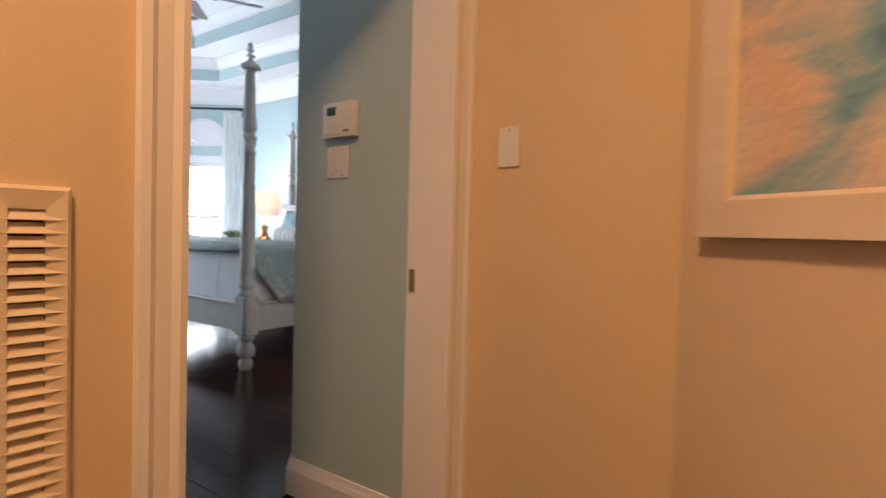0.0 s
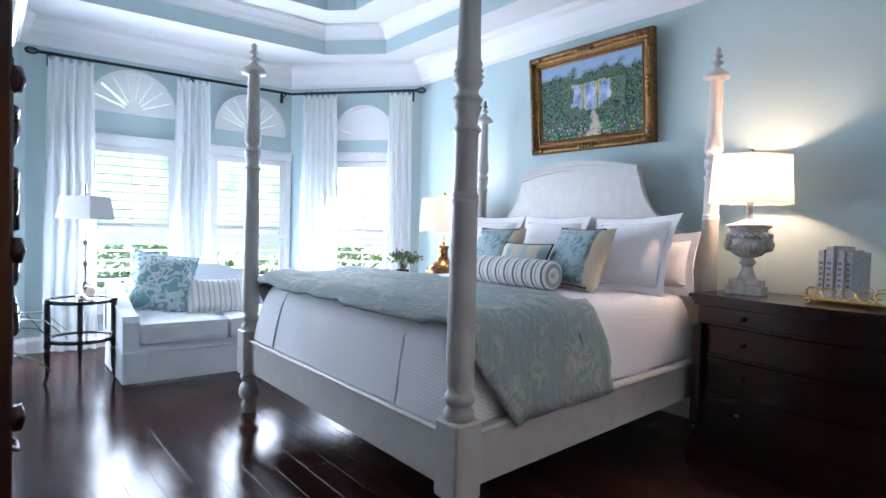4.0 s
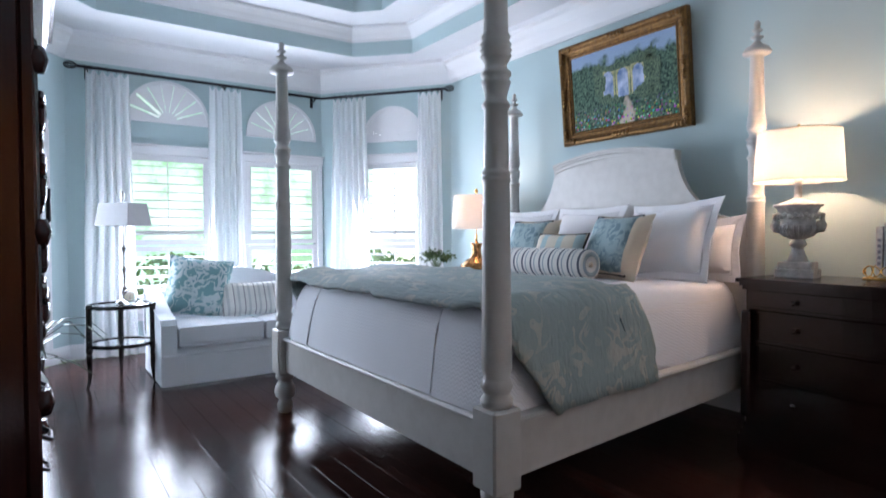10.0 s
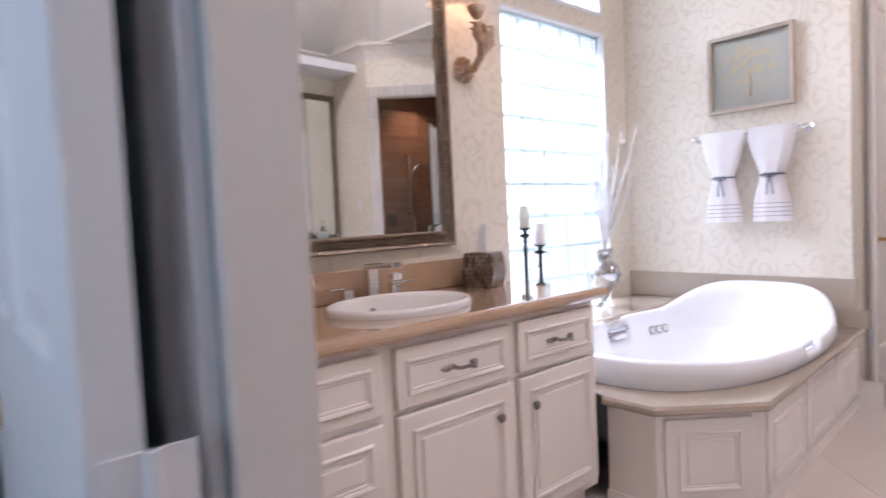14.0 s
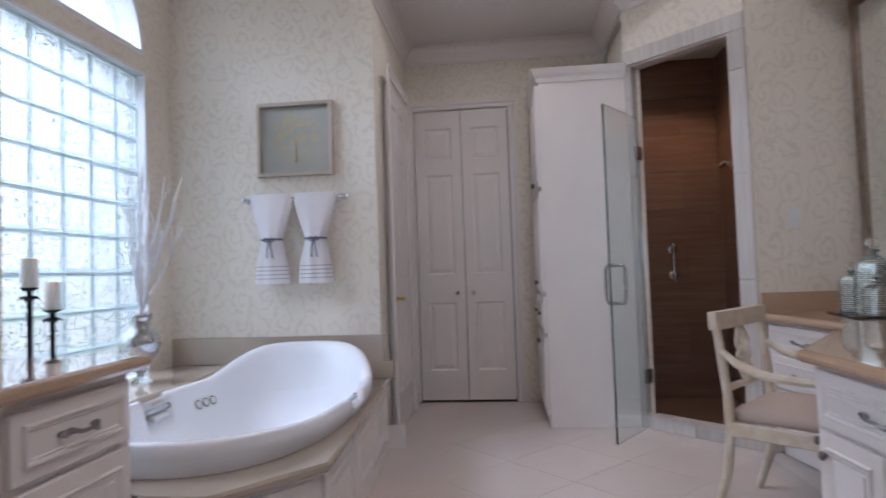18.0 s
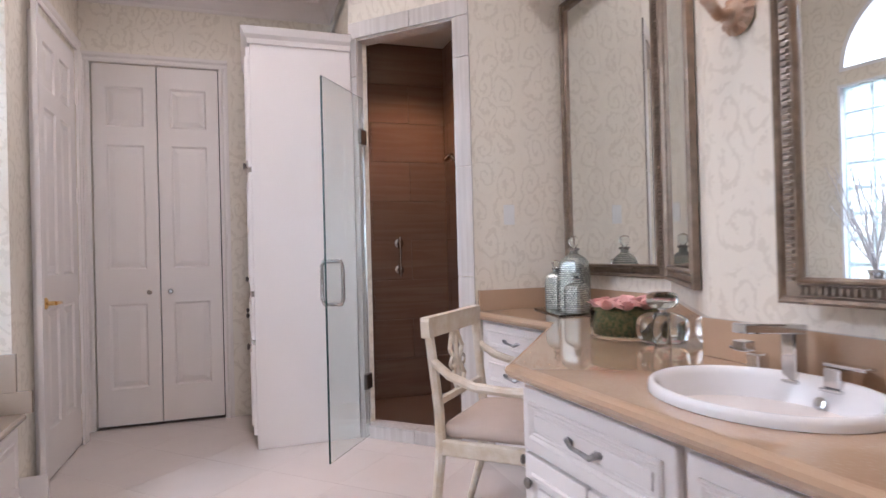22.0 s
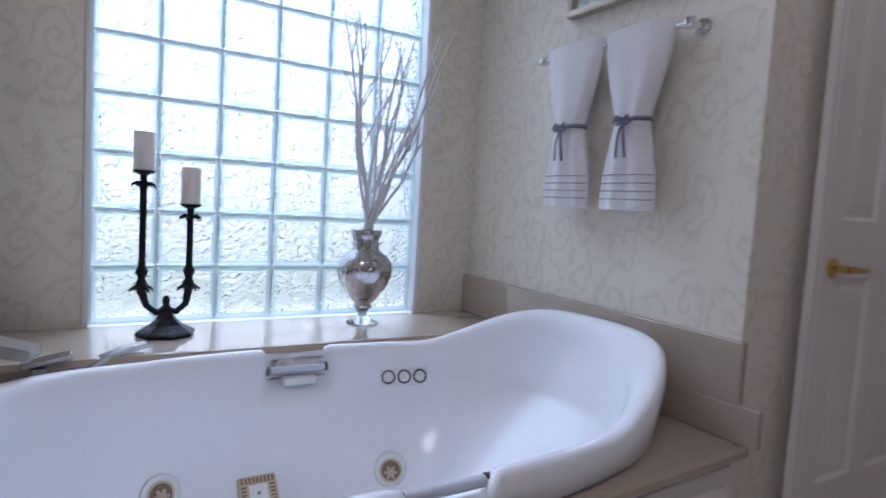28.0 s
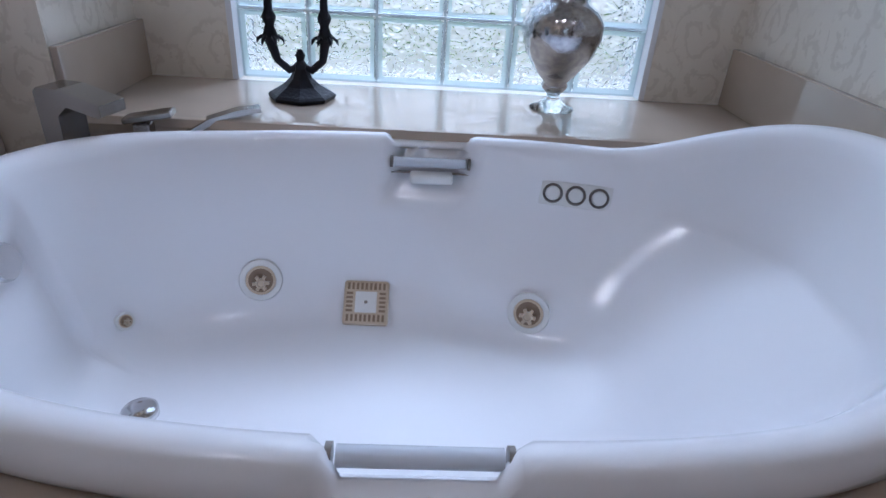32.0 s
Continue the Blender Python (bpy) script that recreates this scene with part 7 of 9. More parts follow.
# ---- garden seen through the windows ----
lawn = structure("ground", block(-60, -40, -0.35, 45, 50, -0.30), LAWN)
# Glowing sheet stands in for the sunlit garden; its brightness is emission.
BACK = bpy.data.materials.new("glowing_garden_backdrop")
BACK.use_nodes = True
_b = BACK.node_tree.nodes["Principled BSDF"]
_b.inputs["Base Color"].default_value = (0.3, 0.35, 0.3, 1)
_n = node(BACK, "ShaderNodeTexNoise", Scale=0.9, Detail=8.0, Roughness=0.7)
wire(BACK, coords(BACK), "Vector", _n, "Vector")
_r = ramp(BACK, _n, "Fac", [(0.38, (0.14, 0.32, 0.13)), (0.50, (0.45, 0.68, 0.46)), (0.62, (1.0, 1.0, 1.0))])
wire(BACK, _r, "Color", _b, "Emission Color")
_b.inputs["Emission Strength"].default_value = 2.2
structure("backdrop", sweep([(0, -0.4), (0.05, -0.4), (0.05, 7), (0, 7)], [(-9, 14), (-14, 9), (-15, 3), (-13, -3), (-9, -7)][::-1]), BACK, "glowing backdrop of garden greenery, its brightness emitted")
_leaf = []
_rng = random.Random(3)
for _i in range(2600):
    a = _rng.uniform(0, 1)
    x, y = (-11.2 + _rng.gauss(0, 0.25), -1 + a * 10)
    z = -0.3 + _rng.uniform(0, 1.05) + 0.1 * math.sin(y * 2)
    _leaf.append(moved(leaf(0.10, 0.16), pose(x, y, z, _rng.uniform(-80, 80), _rng.uniform(-80, 80), _rng.uniform(0, 360))))
_vs, _fs = [], []
for b in _leaf:
    o = len(_vs)
    b.verts.index_update()
    _vs += [v.co[:] for v in b.verts]
    _fs += [[o + v.index for v in f.verts] for f in b.faces]
    b.free()
_me = bpy.data.meshes.new("hedge")
_me.from_pydata(_vs, [], _fs)
_me.materials.append(FOLIAGE)
tagged(new("hedge", _me), "clipped green hedge in the garden", "hedge", kind="stuff")
fence = thing("garden_fence", "dark iron railing beyond the windows", "fence")
for _z in (0.15, 0.75):
    part("fence_rail", tube([(-10.4, -1, _z - 0.3), (-10.4, 9, _z - 0.3)], 0.015, 6), IRON, fence)
for _i in range(70):
    part("fence_bar", tube([(-10.4, -1 + _i * 0.145, -0.3), (-10.4, -1 + _i * 0.145, 0.52)], 0.008, 5), IRON, fence)

from mathutils.bvhtree import BVHTree

# ---- bath: cabinet fronts, counters and basins ----
def panel_front(parent, w, h, mat, name, at, turn, handle, t=0.02):
    """A raised-panel drawer or door front; its middle at the pose's origin, facing -y."""
    m = pose(*at, 0, 0, turn)
    ob = part(name, moved(block(-w / 2, -t, -h / 2, w / 2, 0, h / 2, 0.003), m), mat, parent)
    e = min(0.045, h * 0.2)
    loop = [(-w / 2 + e, -h / 2 + e), (w / 2 - e, -h / 2 + e), (w / 2 - e, h / 2 - e), (-w / 2 + e, h / 2 - e)]
    up = Matrix(((1, 0, 0, 0), (0, 0, -1, -t), (0, 1, 0, 0), (0, 0, 0, 1)))
    part("panel_moulding", moved(moved(sweep([(0, 0), (0, 0.005), (0.004, 0.009), (0.010, 0.007), (0.014, 0.003), (0.018, 0.004), (0.022, 0)], loop, True), up), m), mat, ob)
    i = e + 0.03
    if h > 0.17:
        part("panel_field", moved(block(-w / 2 + i, -t - 0.005, -h / 2 + i, w / 2 - i, -t + 0.001, h / 2 - i, 0.004), m), mat, ob)
    if handle == "pull":
        pts = [(-0.055, -t - 0.004, -0.004), (-0.045, -t - 0.022, 0.006), (-0.02, -t - 0.028, -0.003), (0.02, -t - 0.028, -0.003), (0.045, -t - 0.022, -0.010), (0.055, -t - 0.004, 0.0)]
        part("pull", moved(join(tube(pts, [0.010, 0.008, 0.0055, 0.0055, 0.008, 0.010], 8), *[moved(lathe([(0.004, -0.012), (0.009, -0.004), (0.009, 0.004), (0.004, 0.012)], 8), pose(k * 0.062, -t - 0.006, 0, 0, 90)) for k in (-1, 1)]), m), PULL, ob, "aged silver pull")
    elif handle:
        x, z = handle
        part("knob", moved(lathe([(0.007, 0), (0.006, 0.010), (0.014, 0.016), (0.016, 0.022), (0.012, 0.027), (0.004, 0.029)], 14), m @ pose(x, -t, z, 90)), PEWTER, ob, "aged pewter knob")
    return ob


def ellipse(c, rx, ry, n=40):
    return [(c[0] + rx * math.cos(2 * math.pi * i / n), c[1] + ry * math.sin(2 * math.pi * i / n)) for i in range(n)]


def stone_top(name, label, outline, hole, z0, z1, edge, mat):
    """A stone top with a basin hole and a rounded front edge along part of its outline."""
    ob = thing(name, label, "countertop")
    part("slab", ring(outline, hole, z0, z1) if hole else prism(outline, z0, z1), mat, ob)
    if hole:
        part("basin_cut", sweep([(0, z0), (0, z1), (-0.001, z1), (-0.001, z0)], hole, True), mat, ob)
    h = z1 - z0
    prof = [(0.0, z0), (-0.012, z0), (-0.022, z0 + h * 0.3), (-0.024, z0 + h * 0.55), (-0.018, z0 + h * 0.8), (-0.008, z1 - 0.002), (0.0, z1)]
    part("bullnose", sweep(prof, edge, smooth=False), mat, ob)
    return ob


def basin(at, rx=0.255, ry=0.205, turn=0):
    ob = thing("sink", "white oval drop-in basin set in the stone top", "sink", at, turn)
    rings = [(1.0, 0.0), (1.0, 0.012), (0.985, 0.022), (0.955, 0.025), (0.92, 0.022), (0.89, 0.008), (0.86, -0.03), (0.76, -0.09), (0.55, -0.125), (0.25, -0.135), (0.10, -0.137)]
    n = 44
    vs = [(rx * s * math.cos(2 * math.pi * i / n), ry * s * math.sin(2 * math.pi * i / n) - (1 - s) * 0.01, z) for s, z in rings for i in range(n)]
    fs = [(j * n + i, j * n + (i + 1) % n, (j + 1) * n + (i + 1) % n, (j + 1) * n + i) for j in range(len(rings) - 1) for i in range(n)]
    part("bowl", raw(vs, fs, True), PORCELAIN, ob)
    part("drain", lathe([(0.028, -0.138), (0.028, -0.134), (0.02, -0.132)], 16, (0, -0.01)), CHROME, ob)
    part("overflow", moved(lathe([(0.014, 0), (0.014, 0.003), (0.008, 0.004)], 14), pose(0, 0.168, -0.03, 70)), CHROME, ob)
    return ob


def square_faucet(at, turn):
    ob = thing("faucet", "square chrome widespread faucet with two handles", "faucet", at, turn)
    part("spout", join(block(-0.02, -0.02, 0.0, 0.02, 0.02, 0.118, 0.003), moved(block(-0.02, -0.165, -0.011, 0.02, 0.02, 0.011, 0.003), pose(0, 0, 0.125, -4)), block(-0.018, -0.165, 0.085, 0.018, -0.135, 0.108, 0.002), block(-0.026, -0.026, 0, 0.026, 0.026, 0.008, 0.002)), CHROME, ob)
    for k in (-1, 1):
        part("tap", join(block(k * 0.105 - 0.026, -0.026, 0, k * 0.105 + 0.026, 0.026, 0.007, 0.002), block(k * 0.105 - 0.02, -0.02, 0.007, k * 0.105 + 0.02, 0.02, 0.052, 0.004)), CHROME, ob)
        part("tap_lever", block(k * 0.105 - 0.02, -0.018, 0.054, k * 0.105 + k * 0.075, 0.018, 0.062, 0.002), CHROME, ob)
    return ob


# vanity along the north wall
van = thing("vanity_cabinet", "cream raised-panel vanity cabinet beneath a beige stone top", "vanity")
part("carcass", prism([(-1.755, 5.15), (-0.115, 5.15), (-0.115, 5.69), (-1.755, 5.69)], 0.09, 0.808), CREAM, van)
part("plinth", block(-1.755, 5.20, 0, -0.13, 5.69, 0.09), CREAM, van)
for _x0, _x1 in ((-0.56, -0.135), (-1.06, -0.60)):
    _c, _w = (_x0 + _x1) / 2, _x1 - _x0
    panel_front(van, _w, 0.17, CREAM, "drawer", (_c, 5.15, 0.70), 0, "pull")
    panel_front(van, _w, 0.47, CREAM, "door", (_c, 5.15, 0.36), 0, ((-0.12 if _x0 > -0.6 else 0.12) * 1.3, 0.14))
for _z, _h in ((0.70, 0.17), (0.49, 0.20), (0.26, 0.22)):
    panel_front(van, 0.56, _h, CREAM, "drawer", (-1.39, 5.15, _z), 0, "pull")
C1, C2 = (-0.84, 5.39), (-0.33, 2.755)
stone_top("stone_countertop", "polished beige stone vanity top with oval basin", [(-1.765, 5.125), (-0.09, 5.125), (-0.09, 5.695), (-1.765, 5.695)], ellipse(C1, 0.235, 0.185), 0.81, 0.85, [(-1.765, 5.125), (-0.09, 5.125), (-0.09, 5.695)], COUNTER)
single("backsplash", block(-1.765, 5.675, 0.851, -0.05, 5.697, 0.965, 0.003), COUNTER, "beige stone backsplash behind the vanity", "backsplash")
basin((*C1, 0.851))
square_faucet((-0.80, 5.615, 0.851), 0)

# dressing vanity along the south wall, turning into the niche
TOP2 = [(-1.25, 2.475), (0.12, 2.475), (0.86, 2.005), (1.722, 2.005), (1.722, 2.585), (1.03, 2.485), (0.26, 3.05), (-1.25, 2.97)]
dv = thing("dressing_vanity", "white raised-panel vanity with angled corner cabinet", "vanity")
part("carcass", prism([(-1.25, 2.475), (0.12, 2.475), (0.86, 2.005), (1.718, 2.005), (1.718, 2.55), (1.015, 2.452), (0.25, 3.015), (-1.25, 2.935)], 0.09, 0.738), CREAM, dv)
part("plinth", prism([(-1.25, 2.475), (0.12, 2.475), (0.86, 2.005), (1.70, 2.005), (1.70, 2.50), (1.0, 2.40), (0.22, 2.96), (-1.25, 2.88)], 0, 0.09), CREAM, dv)
FT = 183.03


def front_at(x, z):
    return (x, 3.015 - (0.25 - x) * 0.0533, z)


panel_front(dv, 0.60, 0.175, CREAM, "drawer", front_at(-0.065, 0.63), FT, "pull")
for _c, _k in ((0.085, 0.10), (-0.217, -0.10)):
    panel_front(dv, 0.296, 0.42, CREAM, "door", front_at(_c, 0.32), FT, (-_k if _c < 0 else -0.10, 0.14))
for _z, _h in ((0.63, 0.175), (0.43, 0.20), (0.21, 0.20)):
    panel_front(dv, 0.555, _h, CREAM, "drawer", front_at(-0.665, _z), FT, "pull")
    panel_front(dv, 0.265, _h, CREAM, "drawer", front_at(-1.10, _z), FT, "pull")
_dt = math.degrees(math.atan2(0.563, -0.765))
for _f in (0.28, 0.72):
    _p = Vector((0.25, 3.015)).lerp(Vector((1.015, 2.452)), _f)
    panel_front(dv, 0.40, 0.175, CREAM, "drawer", (*_p, 0.63), _dt, (0, 0))
    panel_front(dv, 0.40, 0.42, CREAM, "door", (*_p, 0.32), _dt, (0.13 if _f < 0.5 else -0.13, 0.13))
_nt = math.degrees(math.atan2(-0.103, -0.735))
for _z, _h in ((0.645, 0.15), (0.47, 0.17), (0.25, 0.24)):
    panel_front(dv, 0.52, _h, CREAM, "drawer", (1.40, 2.506, _z), _nt, "pull")
stone_top("stone_countertop", "polished beige stone top with an angled corner", TOP2, ellipse(C2, 0.235, 0.185), 0.74, 0.78, [(1.722, 2.585), (1.03, 2.485), (0.26, 3.05), (-1.25, 2.97)], COUNTER)
single("backsplash", sweep([(0.0, 0.781), (0.02, 0.781), (0.02, 0.893), (0.0, 0.893)], [(-1.25, 2.473), (0.117, 2.473), (0.857, 2.003), (1.724, 2.003), (1.724, 2.572)]), COUNTER, "beige stone backsplash following the niche", "backsplash")
basin((*C2, 0.781), turn=180)
square_faucet((-0.25, 2.565, 0.781), 180)


# ---- mirrors ----
BEAD = [(0.0, 0.0), (0.0, 0.022), (0.006, 0.028), (0.014, 0.024), (0.018, 0.016), (0.046, 0.016), (0.05, 0.024), (0.056, 0.026), (0.062, 0.016), (0.062, 0.0)]


def beaded_mirror(w, h, at, turn, label):
    ob = framed("wall_mirror", label, "mirror", w, h, BEAD, SILVER_FRAME, 0.058, MIRROR, 0.012, "mirror_plate")
    n1, n2 = int(w / 0.017), int(h / 0.017)
    vs, fs = [], []
    def rib(x, z, dx, dz):
        o = len(vs)
        vs.extend([(x - dx, -0.016, z - dz), (x + dx, -0.016, z - dz), (x + dx, -0.016, z + dz), (x - dx, -0.016, z + dz),
                   (x - dx * 0.6, -0.023, z - dz * 0.6), (x + dx * 0.6, -0.023, z - dz * 0.6), (x + dx * 0.6, -0.023, z + dz * 0.6), (x - dx * 0.6, -0.023, z + dz * 0.6)])
        fs.extend([(o, o + 1, o + 5, o + 4), (o + 1, o + 2, o + 6, o + 5), (o + 2, o + 3, o + 7, o + 6), (o + 3, o, o + 4, o + 7), (o + 4, o + 5, o + 6, o + 7)])
    for i in range(n1):
        for s in (-1, 1):
            rib(-w / 2 + 0.05 + (w - 0.1) * (i + 0.5) / n1, s * (h / 2 - 0.032), 0.0055, 0.012)
    for i in range(n2):
        for s in (-1, 1):
            rib(s * (w / 2 - 0.032), -h / 2 + 0.05 + (h - 0.1) * (i + 0.5) / n2, 0.012, 0.0055)
    b = part("frame_ribs", raw(vs, fs), SILVER_FRAME, ob)
    b["kind"] = "stuff"
    ob.matrix_world = pose(*at, 0, 0, turn)
    return ob


beaded_mirror(1.02, 1.12, (-0.83, 5.680, 1.585), 2, "large mirror in a ribbed bronze-silver frame over the vanity")
beaded_mirror(1.00, 1.12, (-0.715, 2.513, 1.525), 184.6, "large mirror in a ribbed silver frame over the basin")
beaded_mirror(0.86, 1.56, (1.285, 2.003, 1.745), 180, "tall mirror in a ribbed silver frame in the dressing niche")
_p = Vector((0.855, 2.00)).lerp(Vector((0.115, 2.47)), 0.47)
_t = math.degrees(math.atan2(0.47, -0.74))
beaded_mirror(0.72, 1.56, (_p.x + 0.003, _p.y + 0.004, 1.745), _t, "tall mirror in a ribbed silver frame on the angled wall")


# ---- sconces ----
def sconce(at, turn):
    ob = thing("wall_sconce", "lit carved plaster leaf sconce with ivory half shade", "sconce", at, turn, "vanity sconces")
    part("back_plate", moved(lathe([(0.052, 0), (0.058, 0.006), (0.05, 0.014), (0.04, 0.018), (0.036, 0.028), (0.012, 0.036)], 18), pose(0, 0, 0, 90)), TERRACOTTA, ob)
    for a in range(0, 360, 30):
        part("petal", moved(tube([(0.02, -0.026, 0), (0.045, -0.016, 0), (0.056, -0.006, 0)], [0.005, 0.009, 0.005], 6), pose(0, 0, 0, 0, a, 0)), TERRACOTTA, ob)
    part("arm", tube([(0, -0.02, 0.0), (0, -0.07, -0.01), (0, -0.115, 0.03), (0, -0.115, 0.09), (0, -0.085, 0.13), (0, -0.09, 0.165), (0, -0.12, 0.17), (0, -0.125, 0.145)], [0.018, 0.017, 0.017, 0.015, 0.013, 0.011, 0.010, 0.007], 10), TERRACOTTA, ob)
    part("leaf", join(*[tube([(s * 0.0, -0.12, 0.04), (s * 0.03, -0.15, 0.08 + q), (s * 0.045, -0.14, 0.13 + q), (s * 0.05, -0.11, 0.14 + q)], [0.016, 0.014, 0.009, 0.003], 8) for s in (-1, 0, 1) for q in (0.0, 0.025)]), TERRACOTTA, ob, "curled acanthus leaf")
    part("cup", lathe([(0.012, 0.19), (0.022, 0.20), (0.036, 0.225), (0.04, 0.24), (0.034, 0.245)], 18, (0, -0.10)), TERRACOTTA, ob)
    part("candle_sleeve", lathe([(0.013, 0.245), (0.013, 0.33)], 12, (0, -0.10)), WAX, ob)
    part("shade", open_lathe([(0.085, 0.30), (0.065, 0.43)], 28, (0, -0.10)), SHADE, ob, "ivory fabric shade, lit")
    part("bulb", lathe([(0.006, 0.33), (0.014, 0.35), (0.004, 0.385)], 10, (0, -0.10)), BULB, ob, "glowing bulb")
    p = pose(*at, 0, 0, turn) @ Vector((0, -0.10, 0.40))
    lamp("sconce_light", "POINT", 7, WARM, tuple(p), size=0.03)
    return ob


sconce((-0.215, 5.698, 1.77), 0)
sconce((-0.03, 2.473, 1.74), 180)
sconce((-1.28, 2.50, 1.74), 180)

# ---- tub in its deck ----
DECK_Z = 0.43


def oval(x0, x1, y0, y1, a):
    """A point of a full oval between four sides."""
    c, d = math.cos(a), math.sin(a)
    e = 2 / 2.5
    return ((x0 + x1) / 2 + (x1 - x0) / 2 * math.copysign(abs(c) ** e, c), (y0 + y1) / 2 + (y1 - y0) / 2 * math.copysign(abs(d) ** e, d))


deck = thing("tub_deck", "taupe stone tub deck with cream panelled front", "tub surround")
_out = [(-0.085, 5.13), (-0.085, 4.92), (0.225, 4.655), (1.825, 4.755), (1.825, 5.74), (0.05, 5.74), (0.045, 5.69), (-0.085, 5.69)]
part("deck_top", ring(_out, [oval(0.08, 1.77, 4.76, 5.70, 2 * math.pi * i / 60) for i in range(60)], DECK_Z - 0.035, DECK_Z), DECK, deck)
part("deck_edge", sweep([(0.0, 0.396), (-0.010, 0.396), (-0.017, 0.405), (-0.017, 0.420), (-0.008, 0.43), (0.0, 0.43)], [(-0.085, 5.13), (-0.085, 4.92), (0.225, 4.655), (1.825, 4.755)]), DECK, deck)
part("front_base", sweep([(0.02, 0.0), (0.04, 0.0), (0.04, 0.394), (0.02, 0.394)], [(-0.085, 5.13), (-0.085, 4.92), (0.225, 4.655), (1.825, 4.755)]), CREAM, deck)
part("front_plinth", sweep([(0.005, 0.0), (0.02, 0.0), (0.02, 0.05), (0.012, 0.06), (0.005, 0.06)], [(-0.085, 5.13), (-0.085, 4.92), (0.225, 4.655), (1.825, 4.755)]), CREAM, deck)
_a0, _a1 = Vector((-0.075, 4.935)), Vector((0.23, 4.675))
panel_front(deck, 0.32, 0.31, CREAM, "front_panel", (*_a0.lerp(_a1, 0.5), 0.22), math.degrees(math.atan2(_a1.y - _a0.y, _a1.x - _a0.x)), None, 0.012)
for _i in range(3):
    _p = Vector((0.235, 4.675)).lerp(Vector((1.82, 4.775)), (_i + 0.5) / 3)
    panel_front(deck, 0.48, 0.31, CREAM, "front_panel", (*_p, 0.22), 3.6, None, 0.012)
ledge = thing("window_ledge", "polished taupe stone ledge beneath the glass-block window", "ledge")
part("slab", block(0.045, 5.745, 0.49, 1.825, 6.148, 0.53), DECK, ledge)
part("bullnose", sweep([(0.0, 0.49), (-0.012, 0.492), (-0.02, 0.51), (-0.012, 0.528), (0.0, 0.53)], [(0.045, 5.745), (1.825, 5.745)]), DECK, ledge)
part("riser", block(0.045, 5.755, 0.431, 1.825, 5.775, 0.49), DECK, ledge)
bs = thing("tub_backsplash", "taupe stone splash round the tub", "backsplash")
part("east_splash", block(1.806, 4.77, 0.531, 1.828, 6.148, 0.70, 0.002), DECK, bs)
part("east_splash_low", block(1.806, 4.71, 0.431, 1.828, 5.74, 0.531, 0.002), DECK, bs)
part("west_splash", block(0.042, 5.70, 0.531, 0.062, 6.148, 0.69, 0.002), DECK, bs)


def ease(t):
    t = min(1.0, max(0.0, t))
    return t * t * (3 - 2 * t)


# rim-relative or absolute height, then the four sides at that level
TUB_LEVELS = [
    (None, 0.431, 0.045, 1.775, 4.722, 5.725), (-0.05, None, 0.035, 1.79, 4.700, 5.735), (-0.012, None, 0.040, 1.785, 4.704, 5.732), (0.0, None, 0.060, 1.767, 4.720, 5.722),
    (-0.003, None, 0.080, 1.748, 4.740, 5.708), (-0.014, None, 0.098, 1.73, 4.758, 5.698), (-0.035, None, 0.108, 1.717, 4.772, 5.690), (-0.07, None, 0.118, 1.70, 4.784, 5.682),
    (None, 0.405, 0.135, 1.66, 4.808, 5.668), (None, 0.388, 0.138, 1.64, 4.814, 5.664), (None, 0.34, 0.150, 1.58, 4.838, 5.650), (None, 0.28, 0.165, 1.51, 4.866, 5.630),
    (None, 0.22, 0.178, 1.44, 4.896, 5.608), (None, 0.17, 0.188, 1.385, 4.928, 5.586), (None, 0.13, 0.203, 1.335, 4.952, 5.562), (None, 0.10, 0.23, 1.28, 4.985, 5.53),
    (None, 0.08, 0.28, 1.20, 5.04, 5.48), (None, 0.07, 0.36, 1.08, 5.12, 5.40), (None, 0.066, 0.60, 0.88, 5.24, 5.30)]


def tub_shell():
    n = 360
    vs, fs = [], []
    for j, (dz, z, x0, x1, y0, y1) in enumerate(TUB_LEVELS):
        for i in range(n):
            x, y = oval(x0, x1, y0, y1, 2 * math.pi * i / n)
            rim = 0.525 + 0.02 * ease((0.5 - x) / 0.42) + 0.15 * ease((x - 1.32) / 0.46)
            h = rim + dz if dz is not None else z
            near, far = y < 5.1 and 0.5 < x < 1.3, y > 5.4 and 0.5 < x < 1.45
            if near:
                cut = ease((x - 0.792) / 0.016) * ease((0.996 - x) / 0.016)
                if 2 <= j <= 6:
                    h -= 0.036 * cut
                if 4 <= j <= 8:
                    y += (4.728 - y) * cut
            if far and 3 <= j <= 5:
                h -= 0.022 * ease((x - 0.798) / 0.016) * ease((1.012 - x) / 0.016)
            if far and 4 <= j <= 8:
                y += (5.716 - y) * ease((x - 0.798) / 0.016) * ease((1.012 - x) / 0.016)
            if far and j >= 9 and h > 0.067:
                top = 0.37 - 0.30 * (x - 0.92)
                y -= 0.040 * ease((x - 0.84) / 0.26) * ease((1.48 - x) / 0.30) * ease((top - h) / 0.09) * ease((h - 0.085) / 0.10) * ease((y - 5.40) / 0.10)
            if j >= 8 and x < 0.45 and h > 0.09:
                x -= 0.030 * ease((5.345 - y) / 0.010) * ease((h - 0.09) / 0.05)
            vs.append((x, y, h))
    for j in range(len(TUB_LEVELS) - 1):
        for i in range(n):
            k = (i + 1) % n
            fs.append((j * n + i, j * n + k, (j + 1) * n + k, (j + 1) * n + i))
    fs.append(tuple(range((len(TUB_LEVELS) - 1) * n, len(TUB_LEVELS) * n)))
    bm = raw(vs, fs, True)
    bmesh.ops.recalc_face_normals(bm, faces=bm.faces[:])
    return bm


